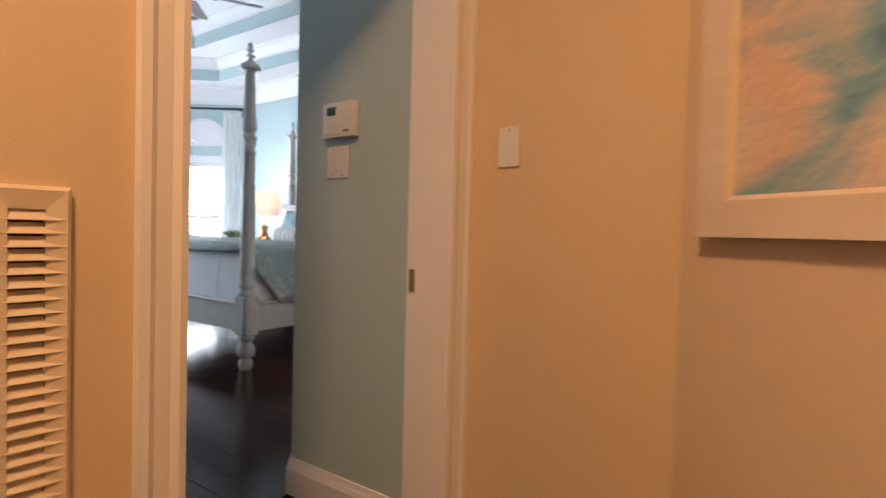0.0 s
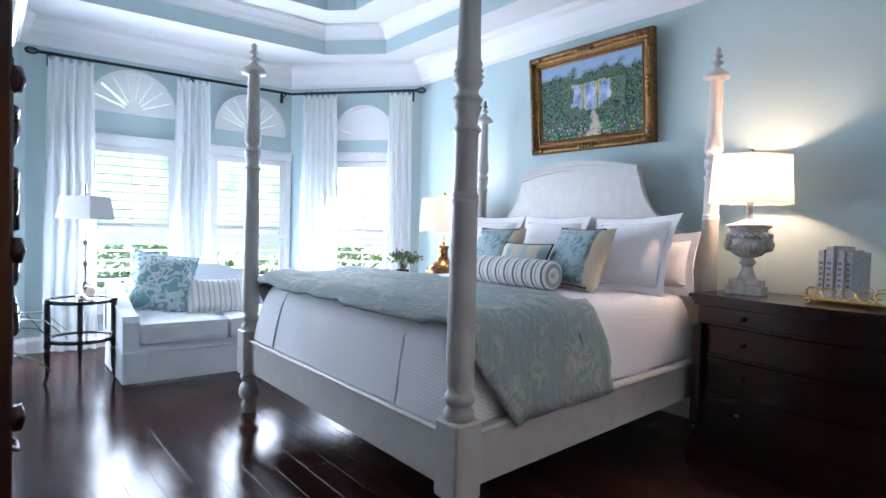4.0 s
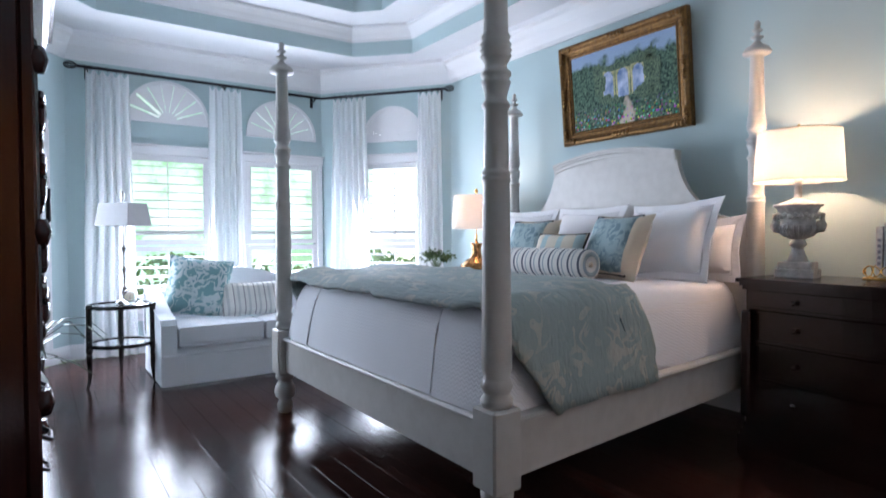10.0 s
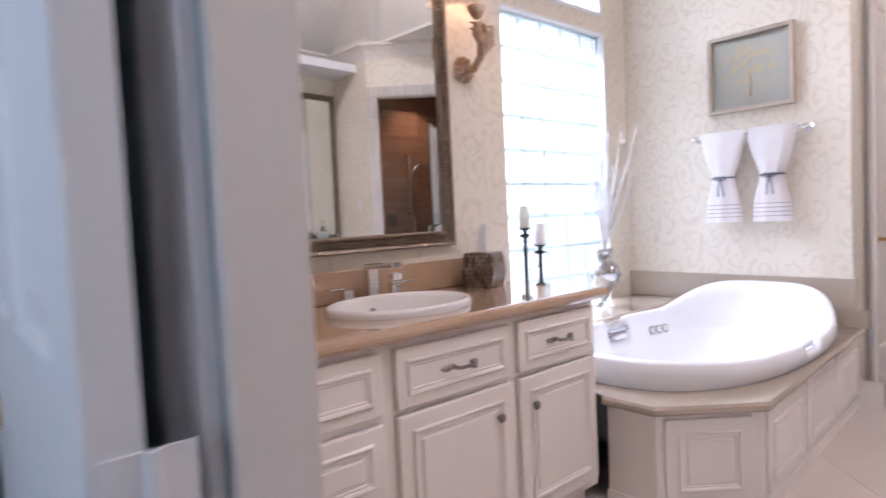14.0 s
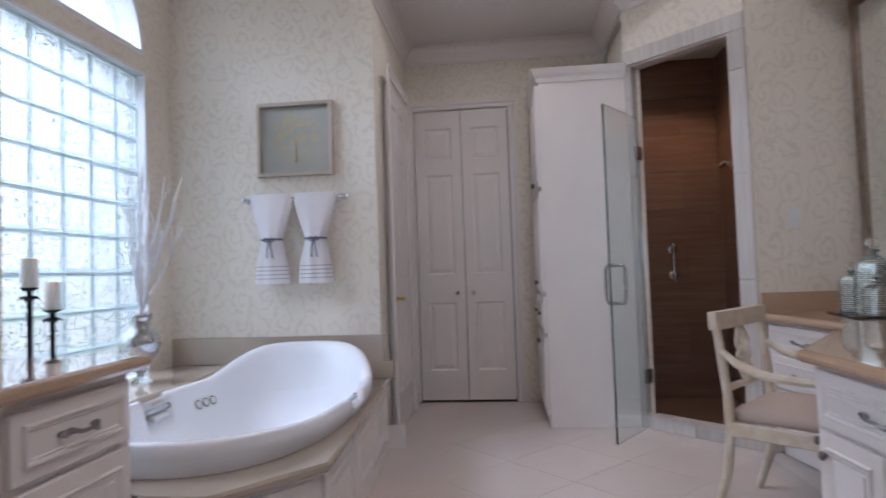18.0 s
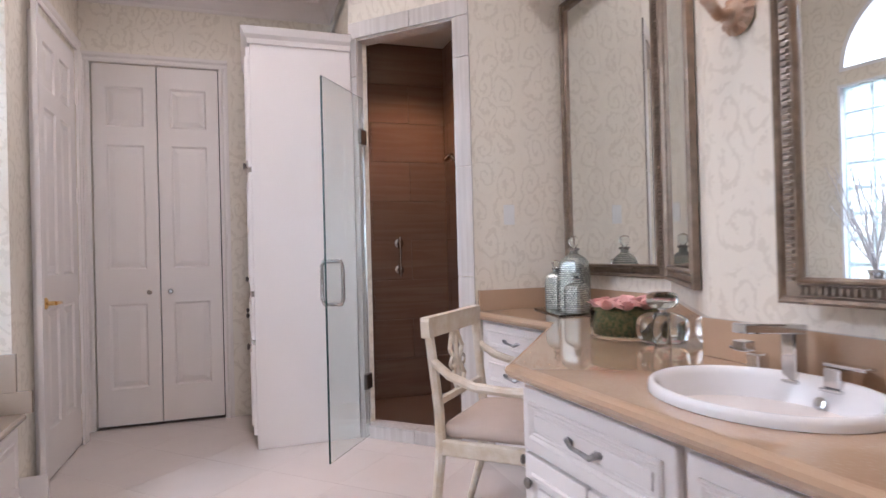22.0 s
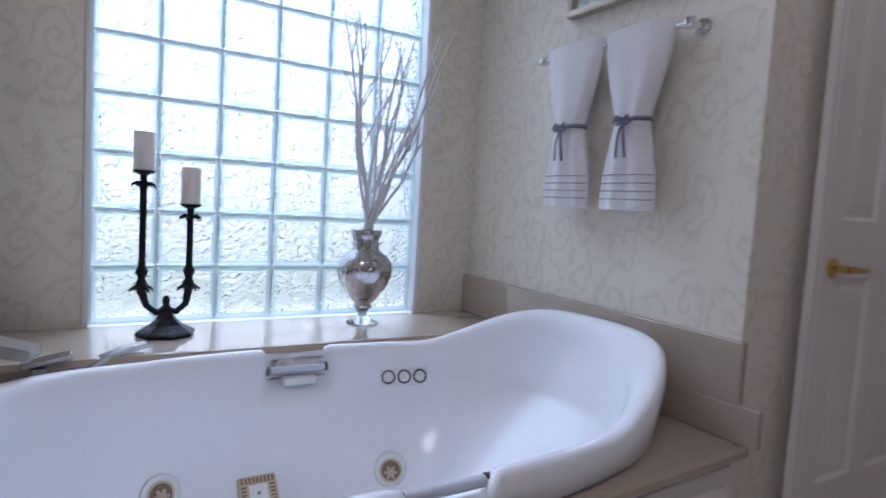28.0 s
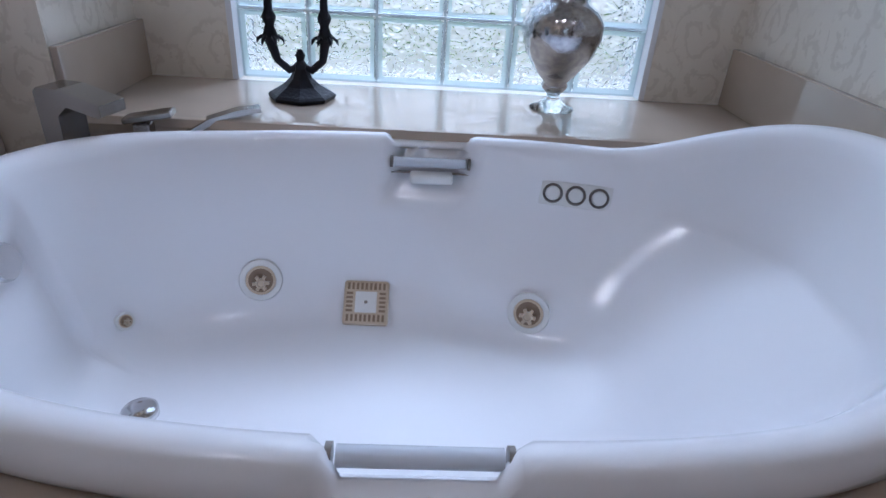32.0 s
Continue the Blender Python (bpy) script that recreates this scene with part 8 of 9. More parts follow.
tub = thing("whirlpool_tub", "white oval whirlpool tub with beige jets and grab handles", "bathtub")
_shell = tub_shell()
_tree = BVHTree.FromBMesh(_shell)


def on_tub(x, y, z, out=0.0):
    """A frame on the tub's inner wall whose z axis points into the tub and whose y axis points up."""
    c = Vector((0.78, 5.25, z + 0.06))
    p, nn, _, _ = _tree.ray_cast(c, (Vector((x, y, z)) - c).normalized())
    if nn.dot(c - p) < 0:
        nn = -nn
    right = Vector((0, 0, 1)).cross(nn).normalized()
    up = nn.cross(right)
    p = p + nn * out
    return Matrix(((right.x, up.x, nn.x, p.x), (right.y, up.y, nn.y, p.y), (right.z, up.z, nn.z, p.z), (0, 0, 0, 1)))


part("shell", _shell, ACRYLIC, tub)
for _x, _y, _z, _w in ((0.894, 4.744, 0.498, 0.094), (0.905, 5.697, 0.460, 0.096)):
    g = part("grip_bar", tube([(_x - _w + 0.008, _y, _z), (_x + _w - 0.008, _y, _z)], 0.012, 14), ACRYLIC_BAR, tub, "clear acrylic grip bar")
    for k in (-1, 1):
        part("grip_end", tube([(_x + k * (_w - 0.004), _y, _z), (_x + k * (_w + 0.003), _y, _z)], 0.0145, 14), PEWTER, g, "dark metal end cap")
part("soap_rest", block(0.855, 5.668, 0.412, 0.962, 5.705, 0.438, 0.008, 3), WHITE_PLASTIC, tub)


def jet(x, y, z, r):
    m = on_tub(x, y, z, 0.005)
    j = part("jet", moved(lathe([(r * 1.45, -0.004), (r * 1.45, 0.003), (r * 1.38, 0.006), (r * 1.05, 0.006), (r, 0.004), (r * 0.92, -0.001)], 28), m), WHITE_PLASTIC, tub, "pale round jet flange")
    part("jet_cup", moved(lathe([(r, 0.0), (r, 0.0068), (r * 0.86, 0.0068), (r * 0.8, 0.0062)], 28), m), JET_BEIGE, j, "beige recessed jet cup")
    # A flat brown disc paints in the shade of the jet's hollow.
    part("jet_hollow", moved(lathe([(r * 0.82, 0.0), (r * 0.82, 0.0072)], 24), m), JET_SHADE, j, "brown disc colouring in the jet's shaded hollow")
    part("nozzle", moved(join(lathe([(r * 0.34, 0.006), (r * 0.34, 0.018), (r * 0.24, 0.021), (r * 0.2, 0.016)], 16), *[moved(block(r * 0.28, -r * 0.11, 0.007, r * 0.56, r * 0.11, 0.017, 0.001), pose(0, 0, 0, 0, 0, a)) for a in range(0, 360, 60)]), m @ Matrix.Translation((0, -r * 0.18, 0))), JET_BEIGE, j, "star-shaped beige nozzle")


# Darker jet colour that stands for shade in hollows and slots.
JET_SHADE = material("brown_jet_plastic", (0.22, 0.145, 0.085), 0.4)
jet(0.482, 5.587, 0.179, 0.036)
jet(1.155, 5.497, 0.161, 0.036)
jet(0.190, 5.422, 0.154, 0.015)
_m = on_tub(0.759, 5.563, 0.126) @ Matrix.Scale(1.22, 4)
sg = part("suction_cover", moved(block(-0.046, -0.046, -0.004, 0.046, 0.046, 0.020, 0.006, 2), _m), JET_BEIGE, tub, "square beige suction cover")
# Thin brown strips put the slots' shade onto the cover as colour.
for _k in range(9):
    for _a in (-1, 1):
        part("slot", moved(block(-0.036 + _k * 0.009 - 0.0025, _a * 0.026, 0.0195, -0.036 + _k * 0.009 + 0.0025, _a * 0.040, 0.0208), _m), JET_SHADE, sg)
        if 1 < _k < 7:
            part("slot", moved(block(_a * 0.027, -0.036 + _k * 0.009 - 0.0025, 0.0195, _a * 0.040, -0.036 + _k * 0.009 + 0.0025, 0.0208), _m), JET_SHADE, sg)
part("cover_plate", moved(block(-0.022, -0.022, 0.0195, 0.022, 0.022, 0.0215, 0.001), _m), WHITE_PLASTIC, sg)
part("screw", moved(lathe([(0.004, 0.021), (0.003, 0.0235)], 10), _m), PEWTER, sg)
_m = on_tub(1.295, 5.667, 0.410)
cp = part("control_plate", moved(block(-0.088, -0.030, -0.006, 0.088, 0.030, 0.004, 0.003, 2), _m), WHITE_PLASTIC, tub, "white control plate")
for k in (-1, 0, 1):
    part("button_ring", moved(tube([(0.0215 * math.cos(a) + k * 0.056, 0.0215 * math.sin(a), 0.005) for a in [2 * math.pi * i / 24 for i in range(24)]], 0.0032, 6, True), _m), PEWTER, cp, "dark ring round the button")
    part("button", moved(lathe([(0.018, 0.003), (0.018, 0.008), (0.015, 0.010)], 20, (k * 0.056, 0)), _m), WHITE_PLASTIC, cp)
part("overflow", moved(lathe([(0.038, -0.002), (0.038, 0.010), (0.033, 0.017), (0.006, 0.019)], 26), on_tub(0.15, 5.275, 0.385)), CHROME, tub, "chrome overflow plate")
part("drain", lathe([(0.036, 0.066), (0.036, 0.084), (0.030, 0.090), (0.008, 0.091)], 24, (0.335, 5.215)), CHROME, tub, "chrome drain stopper")

tf = thing("tub_faucet", "brushed square tub filler with lever and hand shower", "faucet", (0.0, 0.0, 0.0), 0)
part("spout", join(moved(join(slab([(0.0, -0.18), (0.045, -0.18), (0.050, -0.04), (0.075, -0.018), (0.150, -0.034), (0.158, -0.030), (0.158, -0.006), (0.060, 0.018), (0.010, 0.018), (0.0, 0.008)], -0.038, 0.038)), pose(0.064, 5.622, 0.611, 0, 0, -14))), NICKEL, tf, "square spout")
part("tap_post", block(0.195, 5.690, 0.431, 0.235, 5.728, 0.525, 0.004), NICKEL, tf)
part("tap_lever", moved(block(-0.03, -0.024, -0.008, 0.085, 0.024, 0.008, 0.003), pose(0.205, 5.708, 0.535, 0, -10, 5)), NICKEL, tf)
part("hand_shower_post", block(0.300, 5.705, 0.431, 0.335, 5.738, 0.500, 0.004), NICKEL, tf)
part("hand_shower", moved(slab([(0.0, -0.010), (0.06, 0.012), (0.13, 0.020), (0.185, 0.016), (0.185, 0.004), (0.13, 0.004), (0.06, -0.004), (0.0, -0.026)], -0.018, 0.018), pose(0.305, 5.722, 0.512, 0, -8, 22)), NICKEL, tf)

# ---- glass-block window ----
gw = new("window_4")
tagged(gw, "glass-block window bright with daylight", "window", kind="structure")
gx0, gz0, cw, rh = 0.322, 0.532, 0.2047, 0.1995
bm0 = block(-cw / 2 + 0.005, -0.04, -rh / 2 + 0.005, cw / 2 - 0.005, -0.022, rh / 2 - 0.005, 0.008)
_bmesh = bpy.data.meshes.new("glass_block")
bm0.to_mesh(_bmesh)
bm0.free()
_bmesh.materials.append(BLOCK)
_rim = bpy.data.meshes.new("block_rim")
_rb = moved(sweep([(0.006, 0), (0.02, 0), (0.02, 0.003), (0.006, 0.003)], [(-cw / 2, -rh / 2), (cw / 2, -rh / 2), (cw / 2, rh / 2), (-cw / 2, rh / 2)], True), Matrix(((1, 0, 0, 0), (0, 0, -1, -0.041), (0, 1, 0, 0), (0, 0, 0, 1))))
_rb.to_mesh(_rim)
_rb.free()
FROST = glass("block_frosted_rim", (0.75, 0.86, 0.88), 0.35)
_rim.materials.append(FROST)
for i in range(6):
    for j in range(9):
        g = new("glass_block", _bmesh)
        g.matrix_world = pose(gx0 + (i + 0.5) * cw, 6.235, gz0 + (j + 0.5) * rh)
        g.parent = gw
        g.visible_shadow = False
        r = new("block_rim", _rim)
        r.parent = g
        r.visible_shadow = False
MORTAR = material("pale_block_mortar", (0.72, 0.80, 0.82), 0.6, bump=0.1)
for i in range(7):
    o = part("joint_upright", block(gx0 + i * cw - 0.0045, 6.198, gz0, gx0 + i * cw + 0.0045, 6.215, gz0 + 9 * rh), MORTAR, gw)
    o.visible_shadow = False
for j in range(10):
    o = part("joint_level", block(gx0, 6.197, gz0 + j * rh - 0.0045, gx0 + 6 * cw, 6.216, gz0 + j * rh + 0.0045), MORTAR, gw)
    o.visible_shadow = False
structure("trim_block_window", join(block(0.302, 6.146, 0.531, 0.319, 6.34, 2.34), block(1.551, 6.146, 0.531, 1.568, 6.34, 2.34), block(0.302, 6.146, 2.328, 1.568, 6.34, 2.345)), TRIM)
# arched light above
_r, _cz = 0.615, 2.455
_arc = [(0.935 + _r * math.cos(a), _cz + _r * math.sin(a)) for a in [math.pi * i / 32 for i in range(33)]]
_lo, _hi = 0.30, 1.57
_sp1 = [(_hi, _cz)] + [p for p in _arc[:17]] + [(0.935, 3.09), (_hi, 3.09)]
_sp2 = [(_lo, 3.09), (0.935, 3.09)] + [p for p in _arc[16:]] + [(_lo, _cz)]
structure("wall_arch_fill", join(slab(_sp1, 6.1505, 6.35), slab(_sp2, 6.1505, 6.35)), WALLPAPER)
structure("trim_arch", join(slab(_arc + [(0.935 + (u - 0.935) * 0.95, _cz + (v - _cz) * 0.95) for u, v in reversed(_arc)], 6.145, 6.30), block(0.32, 6.146, 2.447, 1.55, 6.30, 2.475)), TRIM)
ap = structure("window_arch", slab([(0.935 + (u - 0.935) * 0.95, _cz + (v - _cz) * 0.95) for u, v in _arc], 6.27, 6.275), CLEAR, "clear arched window pane")
ap.visible_shadow = False
# Emissive sheet added outside to stand in for daylight through the blocks.
BRIGHT = bpy.data.materials.new("daylight_glow_sheet")
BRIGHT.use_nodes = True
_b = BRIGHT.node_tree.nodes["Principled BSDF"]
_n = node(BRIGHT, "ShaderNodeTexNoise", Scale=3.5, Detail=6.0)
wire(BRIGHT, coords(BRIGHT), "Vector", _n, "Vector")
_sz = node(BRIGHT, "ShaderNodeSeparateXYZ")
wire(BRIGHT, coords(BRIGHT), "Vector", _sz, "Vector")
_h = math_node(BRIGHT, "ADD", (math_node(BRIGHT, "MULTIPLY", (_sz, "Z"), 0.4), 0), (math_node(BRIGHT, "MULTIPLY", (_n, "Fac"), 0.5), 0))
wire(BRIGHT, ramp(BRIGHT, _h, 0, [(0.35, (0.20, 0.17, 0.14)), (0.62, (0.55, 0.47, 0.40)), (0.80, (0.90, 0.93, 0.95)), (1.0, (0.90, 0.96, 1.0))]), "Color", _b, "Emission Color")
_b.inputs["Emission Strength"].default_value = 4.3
structure("backdrop_bath", block(-14, 8.6, -0.3, 16, 8.65, 16), BRIGHT, "glowing backdrop standing in for daylight outside the bath window")

# ---- closet, side door and tall cabinet ----
# Unseen dark board, added so the gap between the closet doors reads black.
structure("wall_closet_back", block(3.20, 3.80, 0, 3.24, 4.85, 2.6), SUBFLOOR)
THREE = (1, [(0.24, 0.80), (1.03, 1.86), (1.98, 2.25)])
for _i, (_y, _k) in enumerate(((3.947, 0), (4.338, 1))):
    cd = panel_door("door_%d" % (3 + _i), 0.384, 2.398, DOOR_WHITE, THREE, "cream panelled closet door, closed")
    cd.matrix_world = pose(3.112, _y, 0.018, 0, 0, 90)
    kx = 0.325 if _k == 0 else 0.062
    part("knob", moved(lathe([(0.006, 0), (0.006, 0.012), (0.015, 0.018), (0.017, 0.026), (0.010, 0.032)], 14), pose(kx, 0.036, 0.875, -90)), NICKEL, cd)
# Black board close behind the doors, added to darken their gaps.
structure("closet_back", block(3.14, 3.5, 0, 3.18, 4.9, 2.6), DARK)
sd = panel_door("door_5", 0.68, 2.36, DOOR_WHITE, (2, [(0.24, 0.86), (1.03, 1.90), (2.0, 2.24)]), "cream panelled door with brass lever, closed")
sd.matrix_world = pose(2.78, 4.785, 0.01, 0, 0, 180)
lever(sd, 0.62, 0.89, 0.036, 1, way=-1)
for _z in (0.25, 0.85, 1.5, 2.1):
    part("hinge", tube([(-0.006, 0.04, _z - 0.045), (-0.006, 0.04, _z + 0.045)], 0.007, 8), DOOR_WHITE, sd)
casing("trim_side_door", (3.07, 4.745), (1.88, 4.745), 0.285, 0.985, 2.40, DOOR_WHITE, 0.065)

tc = thing("tall_cabinet", "tall cream linen cabinet with moulded cornice", "cabinet", (2.66, 3.455, 0))
part("carcass", block(-0.405, -0.30, 0.0, 0.40, 0.285, 2.38, 0.003), CREAM, tc)
part("cornice", sweep([(0.0, 2.34), (0.01, 2.34), (0.014, 2.37), (0.03, 2.39), (0.04, 2.415), (0.045, 2.43), (0.0, 2.43)], [(-0.405, -0.30), (-0.405, 0.285), (0.40, 0.285)]), CREAM, tc)
part("top", block(-0.40, -0.30, 2.38, 0.40, 0.28, 2.428), CREAM, tc)
for z0, z1, n in ((0.08, 0.60, "door"), (0.63, 0.88, "drawer"), (0.91, 1.60, "door"), (1.63, 2.33, "door")):
    for k in (-1, 1):
        panel_front(tc, 0.375, z1 - z0, CREAM, n, (k * 0.195, 0.285, (z0 + z1) / 2), 180, ((k * 0.155, (z1 - z0) / 2 - 0.06 if z0 < 0.5 else -(z1 - z0) / 2 + 0.06) if n == "door" else (0, 0)))

# ---- shower ----
d_sh = (SH1 - SH0).normalized()
n_sh = Vector((-d_sh.y, d_sh.x))
turn_sh = math.degrees(math.atan2(d_sh.y, d_sh.x))


def shower_trim(s0, s1, z0, z1, out=0.012):
    # a plain tile on the slanted front, in its own axes
    bm = block(s0 + 0.0015, 0.0, z0 + 0.0015, s1 - 0.0015, out, z1 - 0.0015, 0.002)
    o = part("tile", bm, TRIM_TILE, shf)
    return o


shf = new("shower_surround")
shf.matrix_world = pose(SH0.x, SH0.y, 0, 0, 0, turn_sh)
tagged(shf, "grey striated tile frame round the shower opening", "tile trim", kind="structure")
for a, b in ((-0.004, SA + 0.002), (SB - 0.002, SHL - 0.002)):
    for z0, z1 in ((0.0, 0.36), (0.36, 0.97), (0.97, 1.58), (1.58, 2.19), (2.19, ST)):
        shower_trim(a, b, z0, z1)
for a, b in ((-0.004, 0.37), (0.37, SHL - 0.002)):
    shower_trim(a, b, ST, ST + 0.10)
for z0, z1 in ((0.10, 0.97), (0.97, 1.58), (1.58, 2.19), (2.19, ST)):
    for s in (SA - 0.008, SB - 0.003):
        part("jamb_tile", block(s, -0.10, z0 + 0.0015, s + 0.012, -0.002, z1 - 0.0015, 0.002), TRIM_TILE, shf)
part("head_tile", block(SA, -0.10, ST - 0.012, SB, -0.002, ST - 0.001), TRIM_TILE, shf)
for a, b in ((SA, 0.40), (0.40, SB)):
    part("curb_face", block(a + 0.0015, 0.0, 0.002, b - 0.0015, 0.012, 0.068, 0.002), TRIM_TILE, shf)
    part("curb_top", block(a + 0.0015, -0.11, 0.069, b - 0.0015, 0.016, 0.082, 0.002), TRIM_TILE, shf)
part("curb_core", block(SA + 0.002, -0.10, 0, SB - 0.002, -0.001, 0.068), GROUT, shf)
# the stall behind it
structure("floor_shower", prism([(1.80, 2.25), (3.12, 2.25), (3.12, 3.08), (2.36, 3.08), (1.80, 2.56)], -0.004, 0.006), SHOWER_TILE)
structure("ceiling_shower", prism([(1.78, 2.18), (3.2, 2.18), (3.2, 3.15), (2.30, 3.15), (1.78, 2.62)], 2.72, 2.76), BATH_CEILING)


DARK_GROUT = material("brown_grout", (0.15, 0.10, 0.075), 0.8)


def tiled(name, p0, p1, z1, label):
    """A tiled wall: long tiles laid level with a recessed joint between them."""
    p0, p1 = Vector(p0), Vector(p1)
    ln = (p1 - p0).length
    ob = wall(name, p0, p1, 0, z1, 0.03, DARK_GROUT, (), label)
    d = (p1 - p0).normalized()
    m = pose(p0.x, p0.y, 0, 0, 0, math.degrees(math.atan2(d.y, d.x)))
    z, row = 0.01, 0
    while z < z1 - 0.02:
        h = min(0.298, z1 - z)
        s = -0.3 * (row % 2)
        while s < ln - 0.01:
            a, b = max(0.001, s), min(ln - 0.001, s + 0.598)
            if b - a > 0.02:
                part("tile", moved(block(a + 0.001, 0.001, z, b - 0.001, 0.009, z + h - 0.003, 0.0012), m), SHOWER_TILE, ob)
            s += 0.6
        z += 0.30
        row += 1
    return ob


tiled("wall_shower_south", (1.82, 2.27), (3.10, 2.27), 2.72, "brown striated tile shower wall")
tiled("wall_shower_east", (3.10, 2.27), (3.10, 3.06), 2.72, "brown striated tile shower wall")
tiled("wall_shower_north", (3.10, 3.06), (2.34, 3.06), 2.72, "brown striated tile shower wall")
tiled("wall_shower_west", (1.83, 2.585), (1.83, 2.27), 2.72, "brown striated tile shower wall")
gb = thing("grab_bar", "pewter grab bar on the brown shower tile", "grab bar", (3.09, 2.67, 0.985))
part("bar", tube([(-0.045, 0, -0.05), (-0.045, 0, 0.25)], 0.011, 10), NICKEL, gb)
for z in (0.0, 0.20):
    part("flange", moved(lathe([(0.036, 0), (0.036, 0.008), (0.018, 0.014), (0.012, 0.042)], 18), pose(0, 0, z, 0, -90)), NICKEL, gb)
hs = thing("hand_shower", "chrome hand shower on a slide bar", "shower", (2.50, 2.28, 1.55))
part("slide_bar", tube([(0, 0.05, -0.35), (0, 0.05, 0.35)], 0.010, 10), NICKEL, hs)
for z in (-0.33, 0.33):
    part("bracket", tube([(0, 0, z), (0, 0.05, z)], 0.012, 8), NICKEL, hs)
part("head", join(tube([(0, 0.06, 0.10), (0.06, 0.10, 0.20), (0.10, 0.13, 0.24)], [0.012, 0.014, 0.016], 8), moved(lathe([(0.012, -0.01), (0.04, 0.004), (0.042, 0.014), (0.036, 0.018)], 18), pose(0.12, 0.14, 0.235, 150, 20))), NICKEL, hs)
part("hose", tube([(0, 0.06, 0.09), (0.03, 0.09, -0.2), (0.02, 0.08, -0.55), (-0.05, 0.05, -0.72), (-0.09, 0.02, -0.5)], 0.007, 8), NICKEL, hs)
sv = thing("shower_valve", "dark square shower valve on the tile", "valve", (2.25, 2.281, 1.15))
part("plate", block(-0.07, 0, -0.07, 0.07, 0.012, 0.07, 0.003), PEWTER, sv)
part("dial", moved(lathe([(0.03, 0), (0.03, 0.03), (0.02, 0.034)], 18), pose(0, 0.012, 0, -90)), PEWTER, sv)
dr = thing("floor_drain", "round pewter drain in the shower floor", "drain", (2.25, 2.60, 0.006))
part("grate", lathe([(0.055, 0), (0.055, 0.003), (0.05, 0.004)], 20), PEWTER, dr)
lamp("shower_recessed_light", "SPOT", 75, (1.0, 0.60, 0.34), (2.55, 2.62, 2.70), (2.65, 2.6, 0), 0.04, spot=110)
for _p in ((-0.55, 3.60, 3.749), (0.80, 3.60, 3.749), (2.08, 4.15, 2.949)):
    _r = thing("recessed_light", "lit recessed light in the bathroom ceiling", "ceiling light", _p)
    part("ring", open_lathe([(0.08, -0.002), (0.10, -0.006), (0.105, -0.001)], 24), WHITE_PLASTIC, _r)
    part("lens", lathe([(0.08, -0.003), (0.08, -0.0015)], 20), BULB, _r, "glowing lens")
rl = thing("recessed_light", "lit recessed light in the shower ceiling", "ceiling light", (2.55, 2.62, 2.72))
part("ring", open_lathe([(0.05, -0.002), (0.075, -0.006), (0.08, -0.001)], 24), WHITE_PLASTIC, rl)
part("lens", lathe([(0.05, -0.003), (0.05, -0.0015)], 20), BULB, rl, "glowing lens")
# the frameless door, standing open
gdo = thing("glass_shower_door", "frameless clear glass shower door standing open", "shower door", (2.222, 3.098, 0.02), math.degrees(math.atan2(0.292, -0.412)))
SHEET = glass("pale_green_sheet_glass", (0.90, 0.96, 0.94))
gp = part("pane", block(0.0, -0.005, 0.0, 0.503, 0.005, 2.03, 0.001), SHEET, gdo, "clear sheet glass")
gp.visible_shadow = False
GEDGE = material("dark_glass_edge", (0.02, 0.05, 0.045), 0.1)
part("free_edge", block(0.5035, -0.0048, 0.0, 0.506, 0.0048, 2.03), GEDGE, gdo, "dark green polished glass edge")
for s in (-1, 1):
    part("pull", tube([(0.43, s * 0.005, 0.825), (0.43, s * 0.05, 0.825), (0.43, s * 0.062, 0.85), (0.43, s * 0.062, 1.03), (0.43, s * 0.05, 1.055), (0.43, s * 0.005, 1.055)], 0.0105, 10), NICKEL, gdo, "brushed nickel D pull")
for z in (0.28, 1.75):
    part("hinge", block(-0.03, -0.014, z, 0.05, 0.014, z + 0.09, 0.003), PEWTER, gdo)

# ---- on the dressing vanity ----
MOSAIC = material("iridescent_mosaic_glass", (0.22, 0.26, 0.25), 0.16, 0.55, second=(0.42, 0.40, 0.36), scale=60, mix=1.0)
_k = node(MOSAIC, "ShaderNodeTexBrick", Scale=1.0, Mortar_Size=0.0011, Brick_Width=0.016, Row_Height=0.0105)
_k.inputs["Color1"].default_value, _k.inputs["Color2"].default_value, _k.inputs["Mortar"].default_value = (0.30, 0.33, 0.30, 1), (0.62, 0.63, 0.56, 1), (0.03, 0.03, 0.03, 1)
_cm = coords(MOSAIC)
_sp = node(MOSAIC, "ShaderNodeSeparateXYZ")
wire(MOSAIC, _cm, "Vector", _sp, "Vector")
_an = math_node(MOSAIC, "ADD", (_sp, "X"), (_sp, "Y"))
_cb = node(MOSAIC, "ShaderNodeCombineXYZ")
wire(MOSAIC, _an, 0, _cb, "X")
wire(MOSAIC, _sp, "Z", _cb, "Y")
wire(MOSAIC, _cb, "Vector", _k, "Vector")
wire(MOSAIC, _k, "Color", MOSAIC.node_tree.nodes["Principled BSDF"], "Base Color")
bumped(MOSAIC, _k, "Fac", -0.5, 0.003)
tr2 = single("glass_tray", block(-0.20, -0.13, 0.0, 0.20, 0.13, 0.008, 0.002), SHEET, "thin clear glass tray under the bottles", "tray", (1.40, 2.19, 0.7805), -10)


